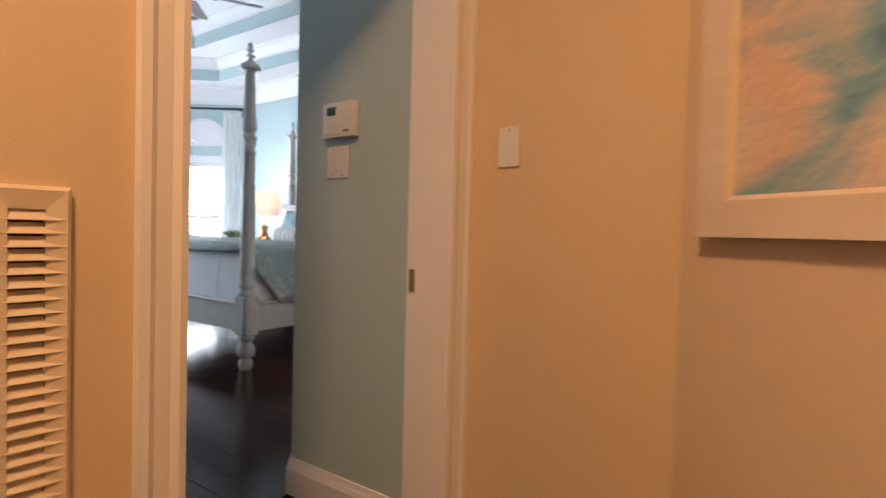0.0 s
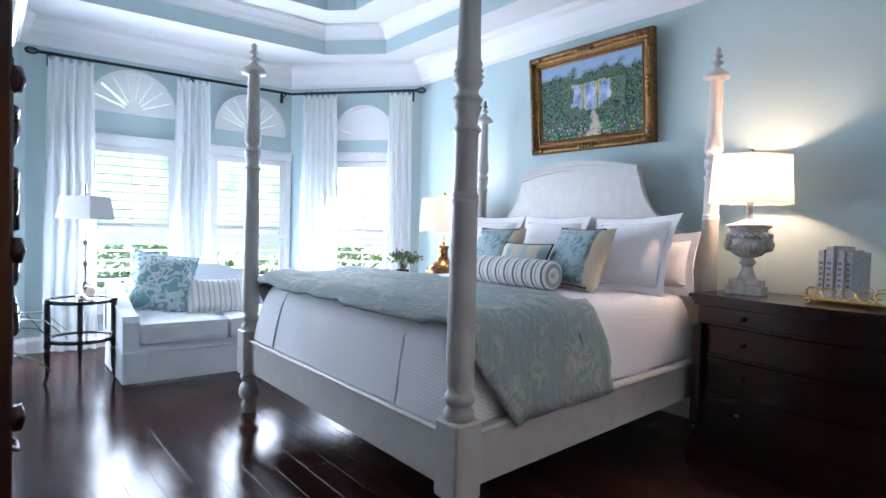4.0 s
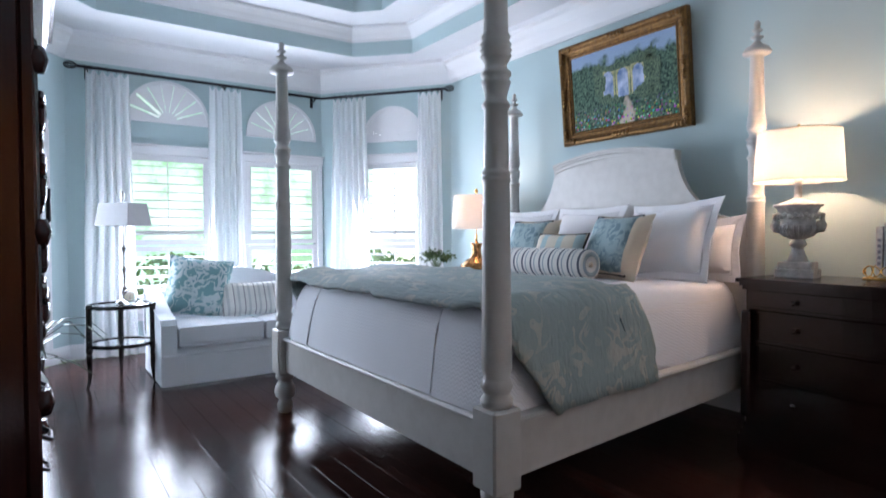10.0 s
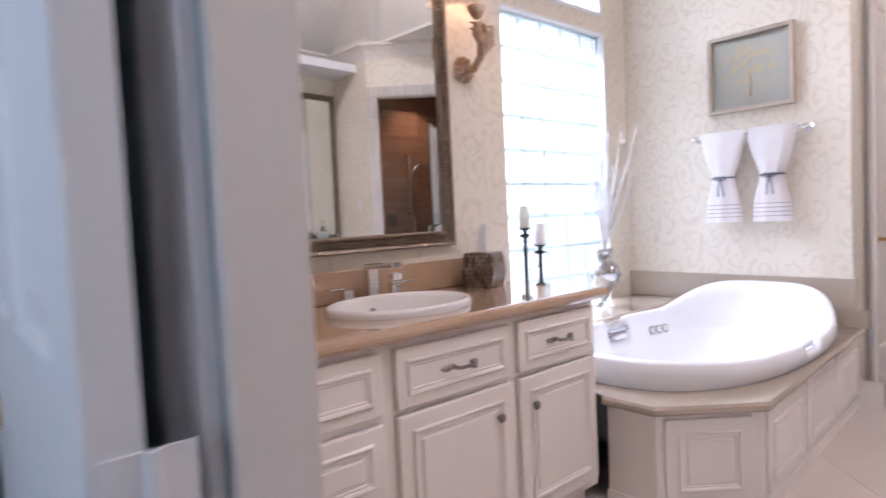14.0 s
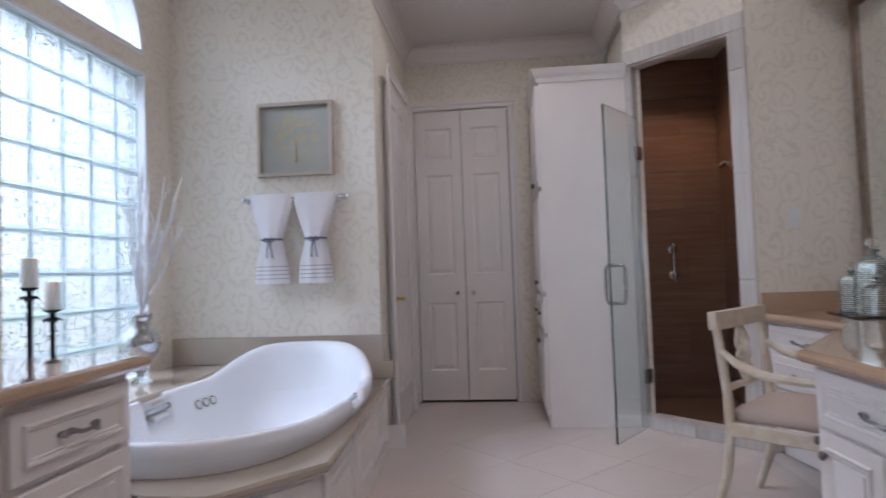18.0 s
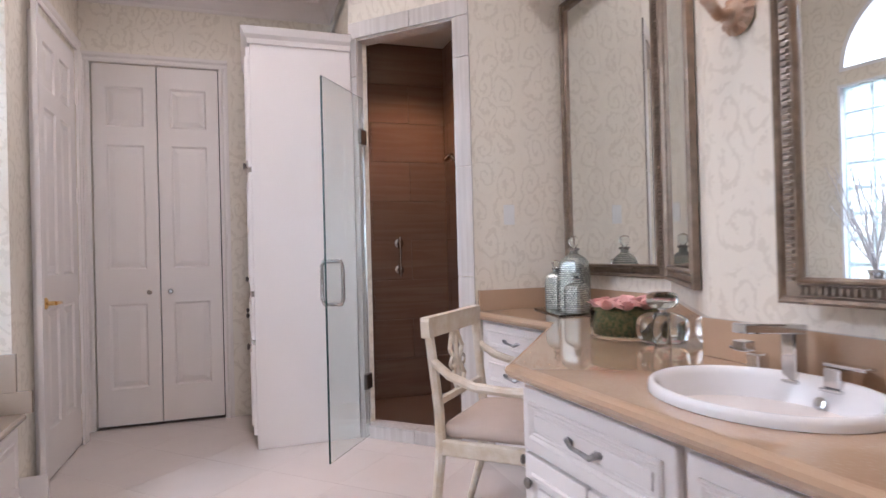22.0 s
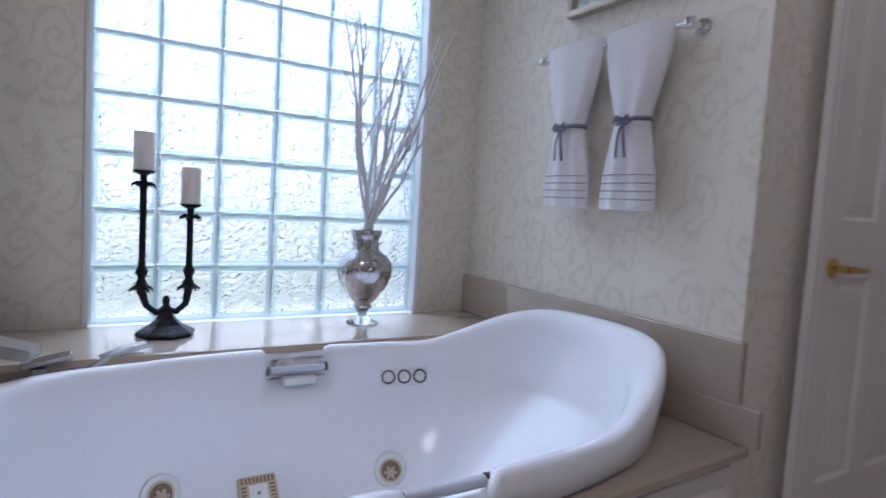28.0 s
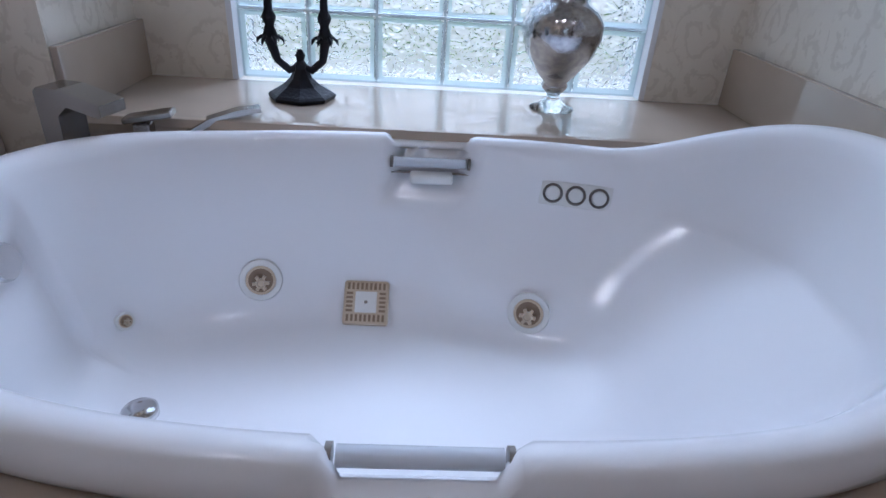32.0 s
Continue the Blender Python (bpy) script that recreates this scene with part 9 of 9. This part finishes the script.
def square_bottle(at, w, h, turn):
    ob = thing("mosaic_bottle", "mirrored mosaic glass bottle with clear ball stopper", "bottle", at, turn, "mosaic bottles")
    n = 28
    def ringp(s, z, sq):
        out = []
        for i in range(n):
            a = 2 * math.pi * (i + 0.5) / n
            c, d = math.cos(a), math.sin(a)
            k = (abs(c) ** sq + abs(d) ** sq) ** (-1 / sq)
            out.append((s * k * c, s * k * d, z))
        return out
    levels = [(w * 0.96, 0.0, 7), (w, 0.006, 7), (w, h * 0.66, 7), (w * 0.985, h * 0.74, 6.5), (w * 0.95, h * 0.80, 6), (w * 0.88, h * 0.86, 5.5), (w * 0.76, h * 0.91, 5), (w * 0.58, h * 0.95, 4), (w * 0.40, h * 0.98, 3), (w * 0.31, h, 2.2), (w * 0.29, h * 1.09, 2)]
    vs = [p for s, z, q in levels for p in ringp(s, z, q)]
    fs = [(j * n + i, j * n + (i + 1) % n, (j + 1) * n + (i + 1) % n, (j + 1) * n + i) for j in range(len(levels) - 1) for i in range(n)]
    fs += [tuple(reversed(range(n))), tuple(range((len(levels) - 1) * n, len(levels) * n))]
    part("body", raw(vs, fs), MOSAIC, ob)
    part("collar", open_lathe([(w * 0.34, h * 1.05), (w * 0.44, h * 1.06), (w * 0.44, h * 1.09), (w * 0.34, h * 1.10)], 16), NICKEL, ob)
    part("stopper", lathe([(w * 0.2, h * 1.09), (w * 0.2, h * 1.12), (w * 0.36, h * 1.16), (w * 0.42, h * 1.22), (w * 0.34, h * 1.28), (w * 0.1, h * 1.31)], 16), CLEAR, ob, "clear glass ball stopper")
    return ob


square_bottle((1.38, 2.17, 0.7885), 0.068, 0.295, 32)
square_bottle((1.52, 2.20, 0.7885), 0.048, 0.20, 30)
square_bottle((1.28, 2.22, 0.7885), 0.052, 0.155, 28)
rb = thing("rose_bowl", "pink roses over moss in a round glass bowl", "flower arrangement", (0.553, 2.452, 0.781))
_bw = part("bowl", open_lathe([(0.001, 0.0), (0.128, 0.0), (0.132, 0.004), (0.132, 0.10), (0.128, 0.10), (0.127, 0.008), (0.001, 0.008)], 40), THIN_GLASS, rb, "clear glass bowl")
_bw.visible_shadow = False
part("moss", wobble(lathe([(0.10, 0.009), (0.126, 0.012), (0.126, 0.092), (0.10, 0.104), (0.02, 0.108)], 36), 0.004, 40), MOSS, rb, "green moss filling")
_rng = random.Random(8)


def rose(r):
    petals = []
    for k, (rr, c, hh) in enumerate(((0.30, 3, 0.9), (0.50, 4, 0.85), (0.72, 5, 0.72), (0.95, 6, 0.5))):
        for i in range(c):
            a0 = 2 * math.pi * (i + 0.5 * k) / c
            vs, fs = [], []
            for u in range(5):
                a = a0 + (u - 2) * 0.36 * 3 / c * 1.6
                for v in range(4):
                    t = v / 3
                    q = r * rr * (0.45 + 0.6 * t) * (1 + 0.10 * t * t * (k > 1))
                    vs.append((q * math.cos(a), q * math.sin(a), r * (hh * math.sin(t * 1.6) * (1 - 0.10 * abs(u - 2)) - 0.25)))
            for u in range(4):
                for v in range(3):
                    fs.append((u * 4 + v, (u + 1) * 4 + v, (u + 1) * 4 + v + 1, u * 4 + v + 1))
            petals.append(raw(vs, fs, True))
    return join(*petals)


for _x, _y in [(0.036 * math.cos(a), 0.036 * math.sin(a)) for a in (0.3, 2.4, 4.5)] + [(0.100 * math.cos(a), 0.100 * math.sin(a)) for a in [2 * math.pi * (i + 0.3) / 8 for i in range(8)]]:
    part("rose", moved(rose(_rng.uniform(0.037, 0.042)), pose(_x, _y, 0.116, _rng.uniform(-12, 12) + _y * 120, _rng.uniform(-12, 12) + _x * 120, _rng.uniform(0, 360))), PINK, rb, "pale pink rose bloom")
pb = thing("perfume_bottle", "round cut-crystal perfume bottle with disc stopper", "perfume bottle", (0.322, 2.475, 0.781), 35)
pb.scale = (0.9, 0.9, 0.9)
part("flask", moved(lathe([(0.034, -0.088), (0.046, -0.082), (0.056, -0.060), (0.060, -0.030), (0.060, 0.030), (0.056, 0.060), (0.046, 0.082), (0.034, 0.088)], 36), pose(0, 0, 0.060, 0, 90)), CLEAR, pb)
part("core", lathe([(0.020, 0.008), (0.030, 0.012), (0.030, 0.108), (0.020, 0.112)], 24), CLEAR, pb)
part("neck", lathe([(0.012, 0.116), (0.018, 0.120), (0.014, 0.128), (0.018, 0.132)], 16), CHROME, pb)
part("stopper", moved(lathe([(0.016, -0.054), (0.026, -0.046), (0.032, -0.022), (0.032, 0.022), (0.026, 0.046), (0.016, 0.054)], 32), pose(0, 0, 0.165, 0, 90)), CLEAR, pb)
switch_plate((1.725, 2.37, 1.31), 90, 1, "white switch plate on the papered wall")

# ---- on the vanity and the window ledge ----
BOXM = material("mother_of_pearl_mosaic", (0.12, 0.07, 0.05), 0.2, 0.3, second=(0.3, 0.28, 0.3), scale=40, mix=1.0)
_k = node(BOXM, "ShaderNodeTexBrick", Scale=1.0, Mortar_Size=0.002, Brick_Width=0.034, Row_Height=0.014)
_k.inputs["Color1"].default_value, _k.inputs["Color2"].default_value, _k.inputs["Mortar"].default_value = (0.10, 0.05, 0.03, 1), (0.36, 0.30, 0.26, 1), (0.02, 0.012, 0.01, 1)
_sp = node(BOXM, "ShaderNodeSeparateXYZ")
wire(BOXM, coords(BOXM), "Vector", _sp, "Vector")
_cb = node(BOXM, "ShaderNodeCombineXYZ")
wire(BOXM, _sp, "Z", _cb, "X")
wire(BOXM, math_node(BOXM, "ADD", (_sp, "X"), (_sp, "Y")), 0, _cb, "Y")
wire(BOXM, _cb, "Vector", _k, "Vector")
wire(BOXM, _k, "Color", BOXM.node_tree.nodes["Principled BSDF"], "Base Color")
tbx = thing("tissue_box", "dark shell-mosaic tissue box with a white tissue", "tissue box", (-0.275, 5.56, 0.851), 20)
_tb = [(-0.062, 0.0), (0.062, 0.0), (0.07, 0.05), (0.068, 0.10), (0.06, 0.14), (-0.06, 0.14), (-0.068, 0.10), (-0.07, 0.05)]
part("body", moved(lathe([(0.084, 0), (0.094, 0.03), (0.097, 0.07), (0.090, 0.12), (0.082, 0.14), (0.03, 0.141)], 4), pose(0, 0, 0, 0, 0, 45)), BOXM, tbx, smooth=False)
_ts = raw([(-0.03, 0.0, 0.14), (0.0, 0.012, 0.14), (0.03, 0, 0.14), (-0.036, 0.01, 0.20), (0.0, -0.014, 0.21), (0.034, 0.012, 0.205), (-0.02, 0.0, 0.25), (0.006, 0.01, 0.262), (0.03, -0.006, 0.252)], [(0, 1, 4, 3), (1, 2, 5, 4), (3, 4, 7, 6), (4, 5, 8, 7)], True)
bmesh.ops.solidify(_ts, geom=_ts.faces[:], thickness=0.003)
part("tissue", _ts, LINEN, tbx, "white tissue")

cs = thing("candelabrum", "black iron two-light candle holder with white candles", "candle holder", (0.542, 5.98, 0.5305), 6)
part("base", lathe([(0.090, 0.0), (0.093, 0.010), (0.086, 0.016), (0.078, 0.020), (0.050, 0.036), (0.030, 0.055), (0.018, 0.078), (0.018, 0.09), (0.010, 0.10), (0.014, 0.115), (0.006, 0.13)], 8), IRON, cs, smooth=False)
for x, zt in ((-0.075, 0.535), (0.068, 0.435)):
    k = 1 if x > 0 else -1
    ar2 = part("arm", tube([(0, 0, 0.085), (k * 0.03, 0, 0.075), (k * 0.06, 0, 0.10), (x, 0, 0.15), (x, 0, 0.16), (x, 0, 0.19), (x, 0, 0.21), (x, 0, 0.23), (x, 0, zt - 0.03), (x, 0, zt - 0.005)], [0.011, 0.011, 0.011, 0.015, 0.022, 0.012, 0.020, 0.011, 0.011, 0.012], 10), IRON, cs)
    for z in (0.15, zt - 0.05):
        part("leaf_collar", join(*[moved(tube([(0.006, 0, z), (0.022, 0, z + 0.012), (0.032, 0, z + 0.004), (0.036, 0, z - 0.008)], [0.004, 0.006, 0.005, 0.001], 5), pose(x, 0, 0, 0, 0, a)) for a in range(0, 360, 60)]), IRON, ar2)
    part("cup", lathe([(0.014, zt - 0.015), (0.032, zt - 0.006), (0.036, zt)], 16, (x, 0)), IRON, ar2)
    part("candle", lathe([(0.030, zt), (0.031, zt + 0.004), (0.031, zt + 0.118), (0.028, zt + 0.122), (0.004, zt + 0.118)], 20, (x, 0)), WAX, ar2, "white wax pillar candle")
vs2 = thing("mercury_vase", "silver mercury-glass urn vase holding white branches", "vase", (1.25, 6.0, 0.5305))
vs2.scale = (1.12, 1.12, 1.0)
part("foot", lathe([(0.055, 0.0), (0.056, 0.004), (0.035, 0.014), (0.018, 0.03), (0.016, 0.05)], 28), CLEAR, vs2)
part("body", lathe([(0.018, 0.045), (0.03, 0.058), (0.034, 0.068), (0.03, 0.078), (0.05, 0.10), (0.082, 0.15), (0.098, 0.20), (0.098, 0.235), (0.082, 0.265), (0.055, 0.285), (0.046, 0.30), (0.05, 0.312), (0.045, 0.325), (0.052, 0.345), (0.058, 0.37)], 36), MERCURY, vs2)
_rng = random.Random(21)
for _i in range(13):
    a, sp_ = _rng.uniform(-0.2, 6.4), _rng.uniform(0.08, 0.34)
    dx, dy = math.cos(a) * sp_, math.sin(a) * sp_ * 0.35
    if _i > 7:
        dx = abs(dx) + 0.1
    h = _rng.uniform(0.5, 0.85)
    pts = [Vector((dx * t + 0.012 * math.sin(t * 9 + _i), dy * t + 0.01 * math.cos(t * 8 + _i), 0.35 + h * t)) for t in (0, 0.2, 0.4, 0.6, 0.8, 1.0)]
    twig = [tube(pts, [0.006, 0.0055, 0.005, 0.0045, 0.0035, 0.002], 6)]
    for t in (2, 3, 4):
        q = pts[t]
        e = q + Vector((_rng.uniform(-0.08, 0.08), _rng.uniform(-0.03, 0.03), _rng.uniform(0.1, 0.2)))
        twig.append(tube([q, q.lerp(e, 0.5) + Vector((0.008, 0, 0)), e], [0.0035, 0.003, 0.0015], 5))
    part("branch", join(*twig), BRANCH, vs2, "white painted branch")

# ---- art and towels on the tub's side wall ----
ARTP = material("silver_tree_print", (0.40, 0.37, 0.33), 0.4, second=(0.46, 0.43, 0.38), scale=6, mix=1.0)
_an = coords(ARTP)
_sep = node(ARTP, "ShaderNodeSeparateXYZ")
wire(ARTP, _an, "Vector", _sep, "Vector")
_nn = node(ARTP, "ShaderNodeTexNoise", Scale=26.0, Detail=6.0)
wire(ARTP, _an, "Vector", _nn, "Vector")
_rr = math_node(ARTP, "SQRT", (math_node(ARTP, "ADD", (math_node(ARTP, "MULTIPLY", (_sep, "X"), (_sep, "X")), 0), (math_node(ARTP, "MULTIPLY", (math_node(ARTP, "ADD", (_sep, "Z"), -0.02), 0), (math_node(ARTP, "ADD", (_sep, "Z"), -0.02), 0)), 0)), 0))
_in = math_node(ARTP, "MULTIPLY", (ramp(ARTP, _rr, 0, [(0.12, (1, 1, 1)), (0.2, (0, 0, 0))]), "Color"), (ramp(ARTP, _nn, "Fac", [(0.5, (0, 0, 0)), (0.56, (1, 1, 1))]), "Color"))
overlay(ARTP, _in, 0, (0.56, 0.42, 0.22), 0.8)
art = framed("tree_art", "pale tree picture in a thin silver frame under glass", "picture", 0.49, 0.47, [(0.0, 0.0), (0.0, 0.035), (0.006, 0.038), (0.022, 0.036), (0.024, 0.02), (0.024, 0.0)], material("thin_silver_frame", (0.52, 0.44, 0.36), 0.35, 0.6, bump=0.1), 0.022, ARTP, 0.010, "print")
art.matrix_world = pose(1.826, 5.30, 1.945, 0, 0, -90)
part("trunk", tube([(0.0, -0.0115, -0.15), (0.004, -0.0115, -0.08), (-0.004, -0.0115, 0.0)], [0.006, 0.004, 0.002], 6), BRASS, art, "gold tree trunk")
ag = part("cover_glass", block(-0.222, -0.018, -0.212, 0.222, -0.016, 0.212), CLEAR, art, "picture glass")
ag.visible_shadow = False
tw = thing("towel_bar", "chrome towel bar on the papered wall", "towel bar", (1.828, 5.31, 1.565), -90)
part("bar", tube([(-0.32, -0.06, 0), (0.32, -0.06, 0)], 0.008, 12), CHROME, tw)
for k in (-1, 1):
    part("post", join(tube([(k * 0.315, 0, 0), (k * 0.315, -0.07, 0)], 0.010, 12), moved(lathe([(0.024, 0), (0.024, 0.006), (0.012, 0.012)], 18), pose(k * 0.315, 0, 0, 90)), moved(lathe([(0.014, -0.012), (0.018, 0), (0.014, 0.012)], 14), pose(k * 0.315, -0.062, 0, 0, 90))), CHROME, tw)


def towel(at, turn, seed):
    ob = thing("hand_towel", "white hand towel gathered with a slate ribbon", "towel", at, turn, "hand towels")
    n, m = 40, 26
    bm = bmesh.new()
    grid = []
    for j in range(m + 1):
        t = j / m
        z = 0.012 - 0.56 * t
        if t < 0.5:
            w = 0.135 - 0.075 * (t / 0.5) ** 1.6
        else:
            w = 0.06 + 0.05 * math.sin((t - 0.5) / 0.5 * math.pi / 2)
        line = []
        for i in range(n):
            a = 2 * math.pi * i / n
            d = 0.022 + 0.016 * (1 - abs(t - 0.5) * 1.2)
            f = 1 + 0.16 * math.sin(a * 7 + seed) * (0.3 + t) * (1 if t > 0.05 else 0.2)
            line.append(bm.verts.new((w * math.cos(a), d * math.sin(a) * f - 0.008, z)))
        grid.append(line)
    for j in range(m):
        for i in range(n):
            bm.faces.new((grid[j][i], grid[j][(i + 1) % n], grid[j + 1][(i + 1) % n], grid[j + 1][i])).smooth = True
    bm.faces.new(grid[0])
    bm.faces.new(list(reversed(grid[-1])))
    bmesh.ops.recalc_face_normals(bm, faces=bm.faces[:])
    part("cloth", bm, TOWEL, ob)
    part("ribbon", moved(tube([(0.064 * math.cos(a), 0.040 * math.sin(a) - 0.008, -0.272) for a in [2 * math.pi * i / 24 for i in range(24)]], 0.007, 6, True), Matrix.Identity(4)), RIBBON, ob, "slate ribbon tied in a bow")
    for sx in (-1, 1):
        part("bow_loop", tube([(0, -0.052, -0.272), (sx * 0.022, -0.058, -0.262), (sx * 0.034, -0.056, -0.28), (sx * 0.018, -0.056, -0.29), (0, -0.052, -0.274)], 0.004, 6), RIBBON, ob)
        part("bow_tail", tube([(0, -0.052, -0.274), (sx * 0.012, -0.058, -0.33), (sx * 0.018 + 0.004, -0.056, -0.39)], 0.004, 6), RIBBON, ob)
    for z in (-0.44, -0.465, -0.49, -0.515):
        t = (0.012 - z) / 0.56
        w = 0.06 + 0.05 * math.sin((t - 0.5) / 0.5 * math.pi / 2)
        part("woven_stripe", tube([(w * 0.98 * math.cos(a), (0.022 + 0.016 * (1 - abs(t - 0.5) * 1.2)) * math.sin(a) * (1 + 0.16 * math.sin(a * 7 + seed) * (0.3 + t)) - 0.0095, z) for a in [math.pi + math.pi * i / 30 for i in range(31)]], 0.0022, 4), material("grey_thread", (0.42, 0.37, 0.37), 0.9) if "grey_thread" not in bpy.data.materials else bpy.data.materials["grey_thread"], ob)
    return ob


towel((1.772, 5.452, 1.58), -90, 0.4)
towel((1.772, 5.17, 1.58), -90, 2.1)

# ---- painted chair at the dressing vanity ----
kc = thing("painted_armchair", "distressed cream open armchair with beige cushioned seat", "chair", (0.845, 2.826, 0), 137)
kc.scale.z = 0.945
# front towards +y
part("cushion", soft_box(-0.215, -0.17, 0.43, 0.215, 0.20, 0.50, 0.03, bulge=0.03), SEAT_CLOTH, kc, "beige cloth seat")
part("seat_frame", join(block(-0.24, 0.19, 0.375, 0.24, 0.22, 0.435, 0.005), block(-0.235, -0.19, 0.375, 0.235, -0.16, 0.435, 0.005), block(-0.245, -0.16, 0.375, -0.215, 0.19, 0.435, 0.005), block(0.215, -0.16, 0.375, 0.245, 0.19, 0.435, 0.005)), WASHED, kc)
for k in (-1, 1):
    part("back_post", tube([(k * 0.235, -0.21, 0.90), (k * 0.23, -0.195, 0.75), (k * 0.225, -0.175, 0.55), (k * 0.225, -0.17, 0.40), (k * 0.23, -0.19, 0.20), (k * 0.235, -0.25, 0.0)], [0.018, 0.019, 0.02, 0.022, 0.02, 0.015], 8), WASHED, kc)
    part("front_leg", tube([(k * 0.225, 0.20, 0.40), (k * 0.225, 0.205, 0.34), (k * 0.225, 0.205, 0.20), (k * 0.228, 0.215, 0.0)], [0.024, 0.018, 0.017, 0.012], 10), WASHED, kc)
    part("arm", tube([(k * 0.232, -0.195, 0.745), (k * 0.245, -0.12, 0.69), (k * 0.255, -0.02, 0.655), (k * 0.25, 0.10, 0.645), (k * 0.245, 0.19, 0.645)], [0.016, 0.018, 0.019, 0.019, 0.020], 8), WASHED, kc)
    part("arm_support", lathe([(0.02, 0.42), (0.024, 0.44), (0.016, 0.455), (0.023, 0.475), (0.026, 0.50), (0.02, 0.53), (0.016, 0.60), (0.022, 0.615), (0.022, 0.635)], 12, (k * 0.24, 0.185)), WASHED, kc)
part("top_rail", join(moved(slab([(-0.26, 0.835), (0.26, 0.835), (0.265, 0.90), (0.26, 0.915), (-0.26, 0.915), (-0.265, 0.90)], -0.225, -0.19), Matrix.Identity(4))), WASHED, kc)
part("mid_rail", slab([(-0.215, 0.565), (0.215, 0.565), (0.215, 0.59), (-0.215, 0.59)], -0.19, -0.17), WASHED, kc)
_sp = []
for sx in (-1, 1):
    _sp.append(tube([(sx * 0.02, -0.185, 0.58), (sx * 0.055, -0.188, 0.64), (sx * 0.02, -0.195, 0.70), (sx * 0.06, -0.198, 0.76), (sx * 0.02, -0.205, 0.83)], 0.010, 7))
    _sp.append(tube([(sx * 0.05 + 0.022 * math.cos(a), -0.193, 0.70 + 0.022 * math.sin(a)) for a in [2 * math.pi * i / 14 for i in range(14)]], 0.007, 6, True))
_sp.append(tube([(0, -0.182, 0.58), (0, -0.205, 0.835)], 0.011, 8))
part("splat", join(*_sp), WASHED, kc, "pierced scroll back splat")

# ---- floor pieces ----
def plank_floor():
    base = bpy.data.objects["floor_bedroom"]
    rng = random.Random(11)
    width = 0.127
    made = {}
    y = 1.43
    while y < 5.75:
        y1 = min(y + width, 5.757)
        m = (y + y1) / 2
        right = -0.69 if m < 2.38 else (-1.43 - (m - 2.39) if m < 2.80 else -1.82)
        left = -8.02 if 2.35 < m < 4.80 else (-8.02 + (2.35 - m) * 1.0 if m < 2.35 else -8.02 + (m - 4.80) * 1.26)
        x = left - rng.uniform(0.0, 1.0)
        while x < right:
            ln = rng.choice((0.75, 0.95, 1.15, 1.35))
            a, b = max(x, left), min(x + ln, right)
            if b - a > 0.05:
                key = (round(b - a, 3), round(y1 - y, 3))
                if key not in made:
                    w, h = (b - a) / 2 - 0.0004, (y1 - y) / 2 - 0.0004
                    bm = raw([(-w, -h, -0.013), (w, -h, -0.013), (w, h, -0.013), (-w, h, -0.013), (-w, -h, -0.0008), (w, -h, -0.0008), (w, h, -0.0008), (-w, h, -0.0008),
                              (-w + 0.0009, -h + 0.0009, 0.0), (w - 0.0009, -h + 0.0009, 0.0), (w - 0.0009, h - 0.0009, 0.0), (-w + 0.0009, h - 0.0009, 0.0)],
                             [(0, 1, 5, 4), (1, 2, 6, 5), (2, 3, 7, 6), (3, 0, 4, 7), (4, 5, 9, 8), (5, 6, 10, 9), (6, 7, 11, 10), (7, 4, 8, 11), (8, 9, 10, 11)])
                    me = bpy.data.meshes.new("plank")
                    bm.to_mesh(me)
                    bm.free()
                    me.materials.append(PLANK)
                    made[key] = me
                o = new("plank", made[key])
                o.matrix_world = pose((a + b) / 2, (y + y1) / 2, 0.0, rng.uniform(-0.12, 0.12), rng.uniform(-0.03, 0.03), 0)
                o.parent = base
            x += ln
        y += width


def clip(poly, keep):
    """Cut a convex outline by a line: keep(p) is positive inside."""
    out = []
    for i, p in enumerate(poly):
        q = poly[i - 1]
        a, b = keep(q), keep(p)
        if (a > 0) != (b > 0):
            t = a / (a - b)
            out.append((q[0] + (p[0] - q[0]) * t, q[1] + (p[1] - q[1]) * t))
        if b > 0:
            out.append(p)
    return out


def tile_floor():
    base = bpy.data.objects["floor_bath"]
    size = 0.46
    for i in range(-14, 16):
        for j in range(-4, 24):
            cs = []
            for u, v in ((0, 0), (1, 0), (1, 1), (0, 1)):
                a, b = (i + u) * size, (j + v) * size
                cs.append((a, b))
            g = 0.0009
            cs = [(cs[0][0] + g, cs[0][1] + g), (cs[1][0] - g, cs[1][1] + g), (cs[2][0] - g, cs[2][1] - g), (cs[3][0] + g, cs[3][1] - g)]
            k = math.sqrt(0.5)
            cs = [((x - y) * k + 0.6, (x + y) * k - 0.2) for x, y in cs]
            for keep in (lambda p: p[0] + 1.80, lambda p: 3.08 - p[0], lambda p: p[1] - 2.60, lambda p: 5.2 - p[1]):
                cs = clip(cs, keep)
            if len(cs) < 3:
                continue
            part("tile", prism(cs, -0.0055, 0.0), TILE, base)


plank_floor()
tile_floor()
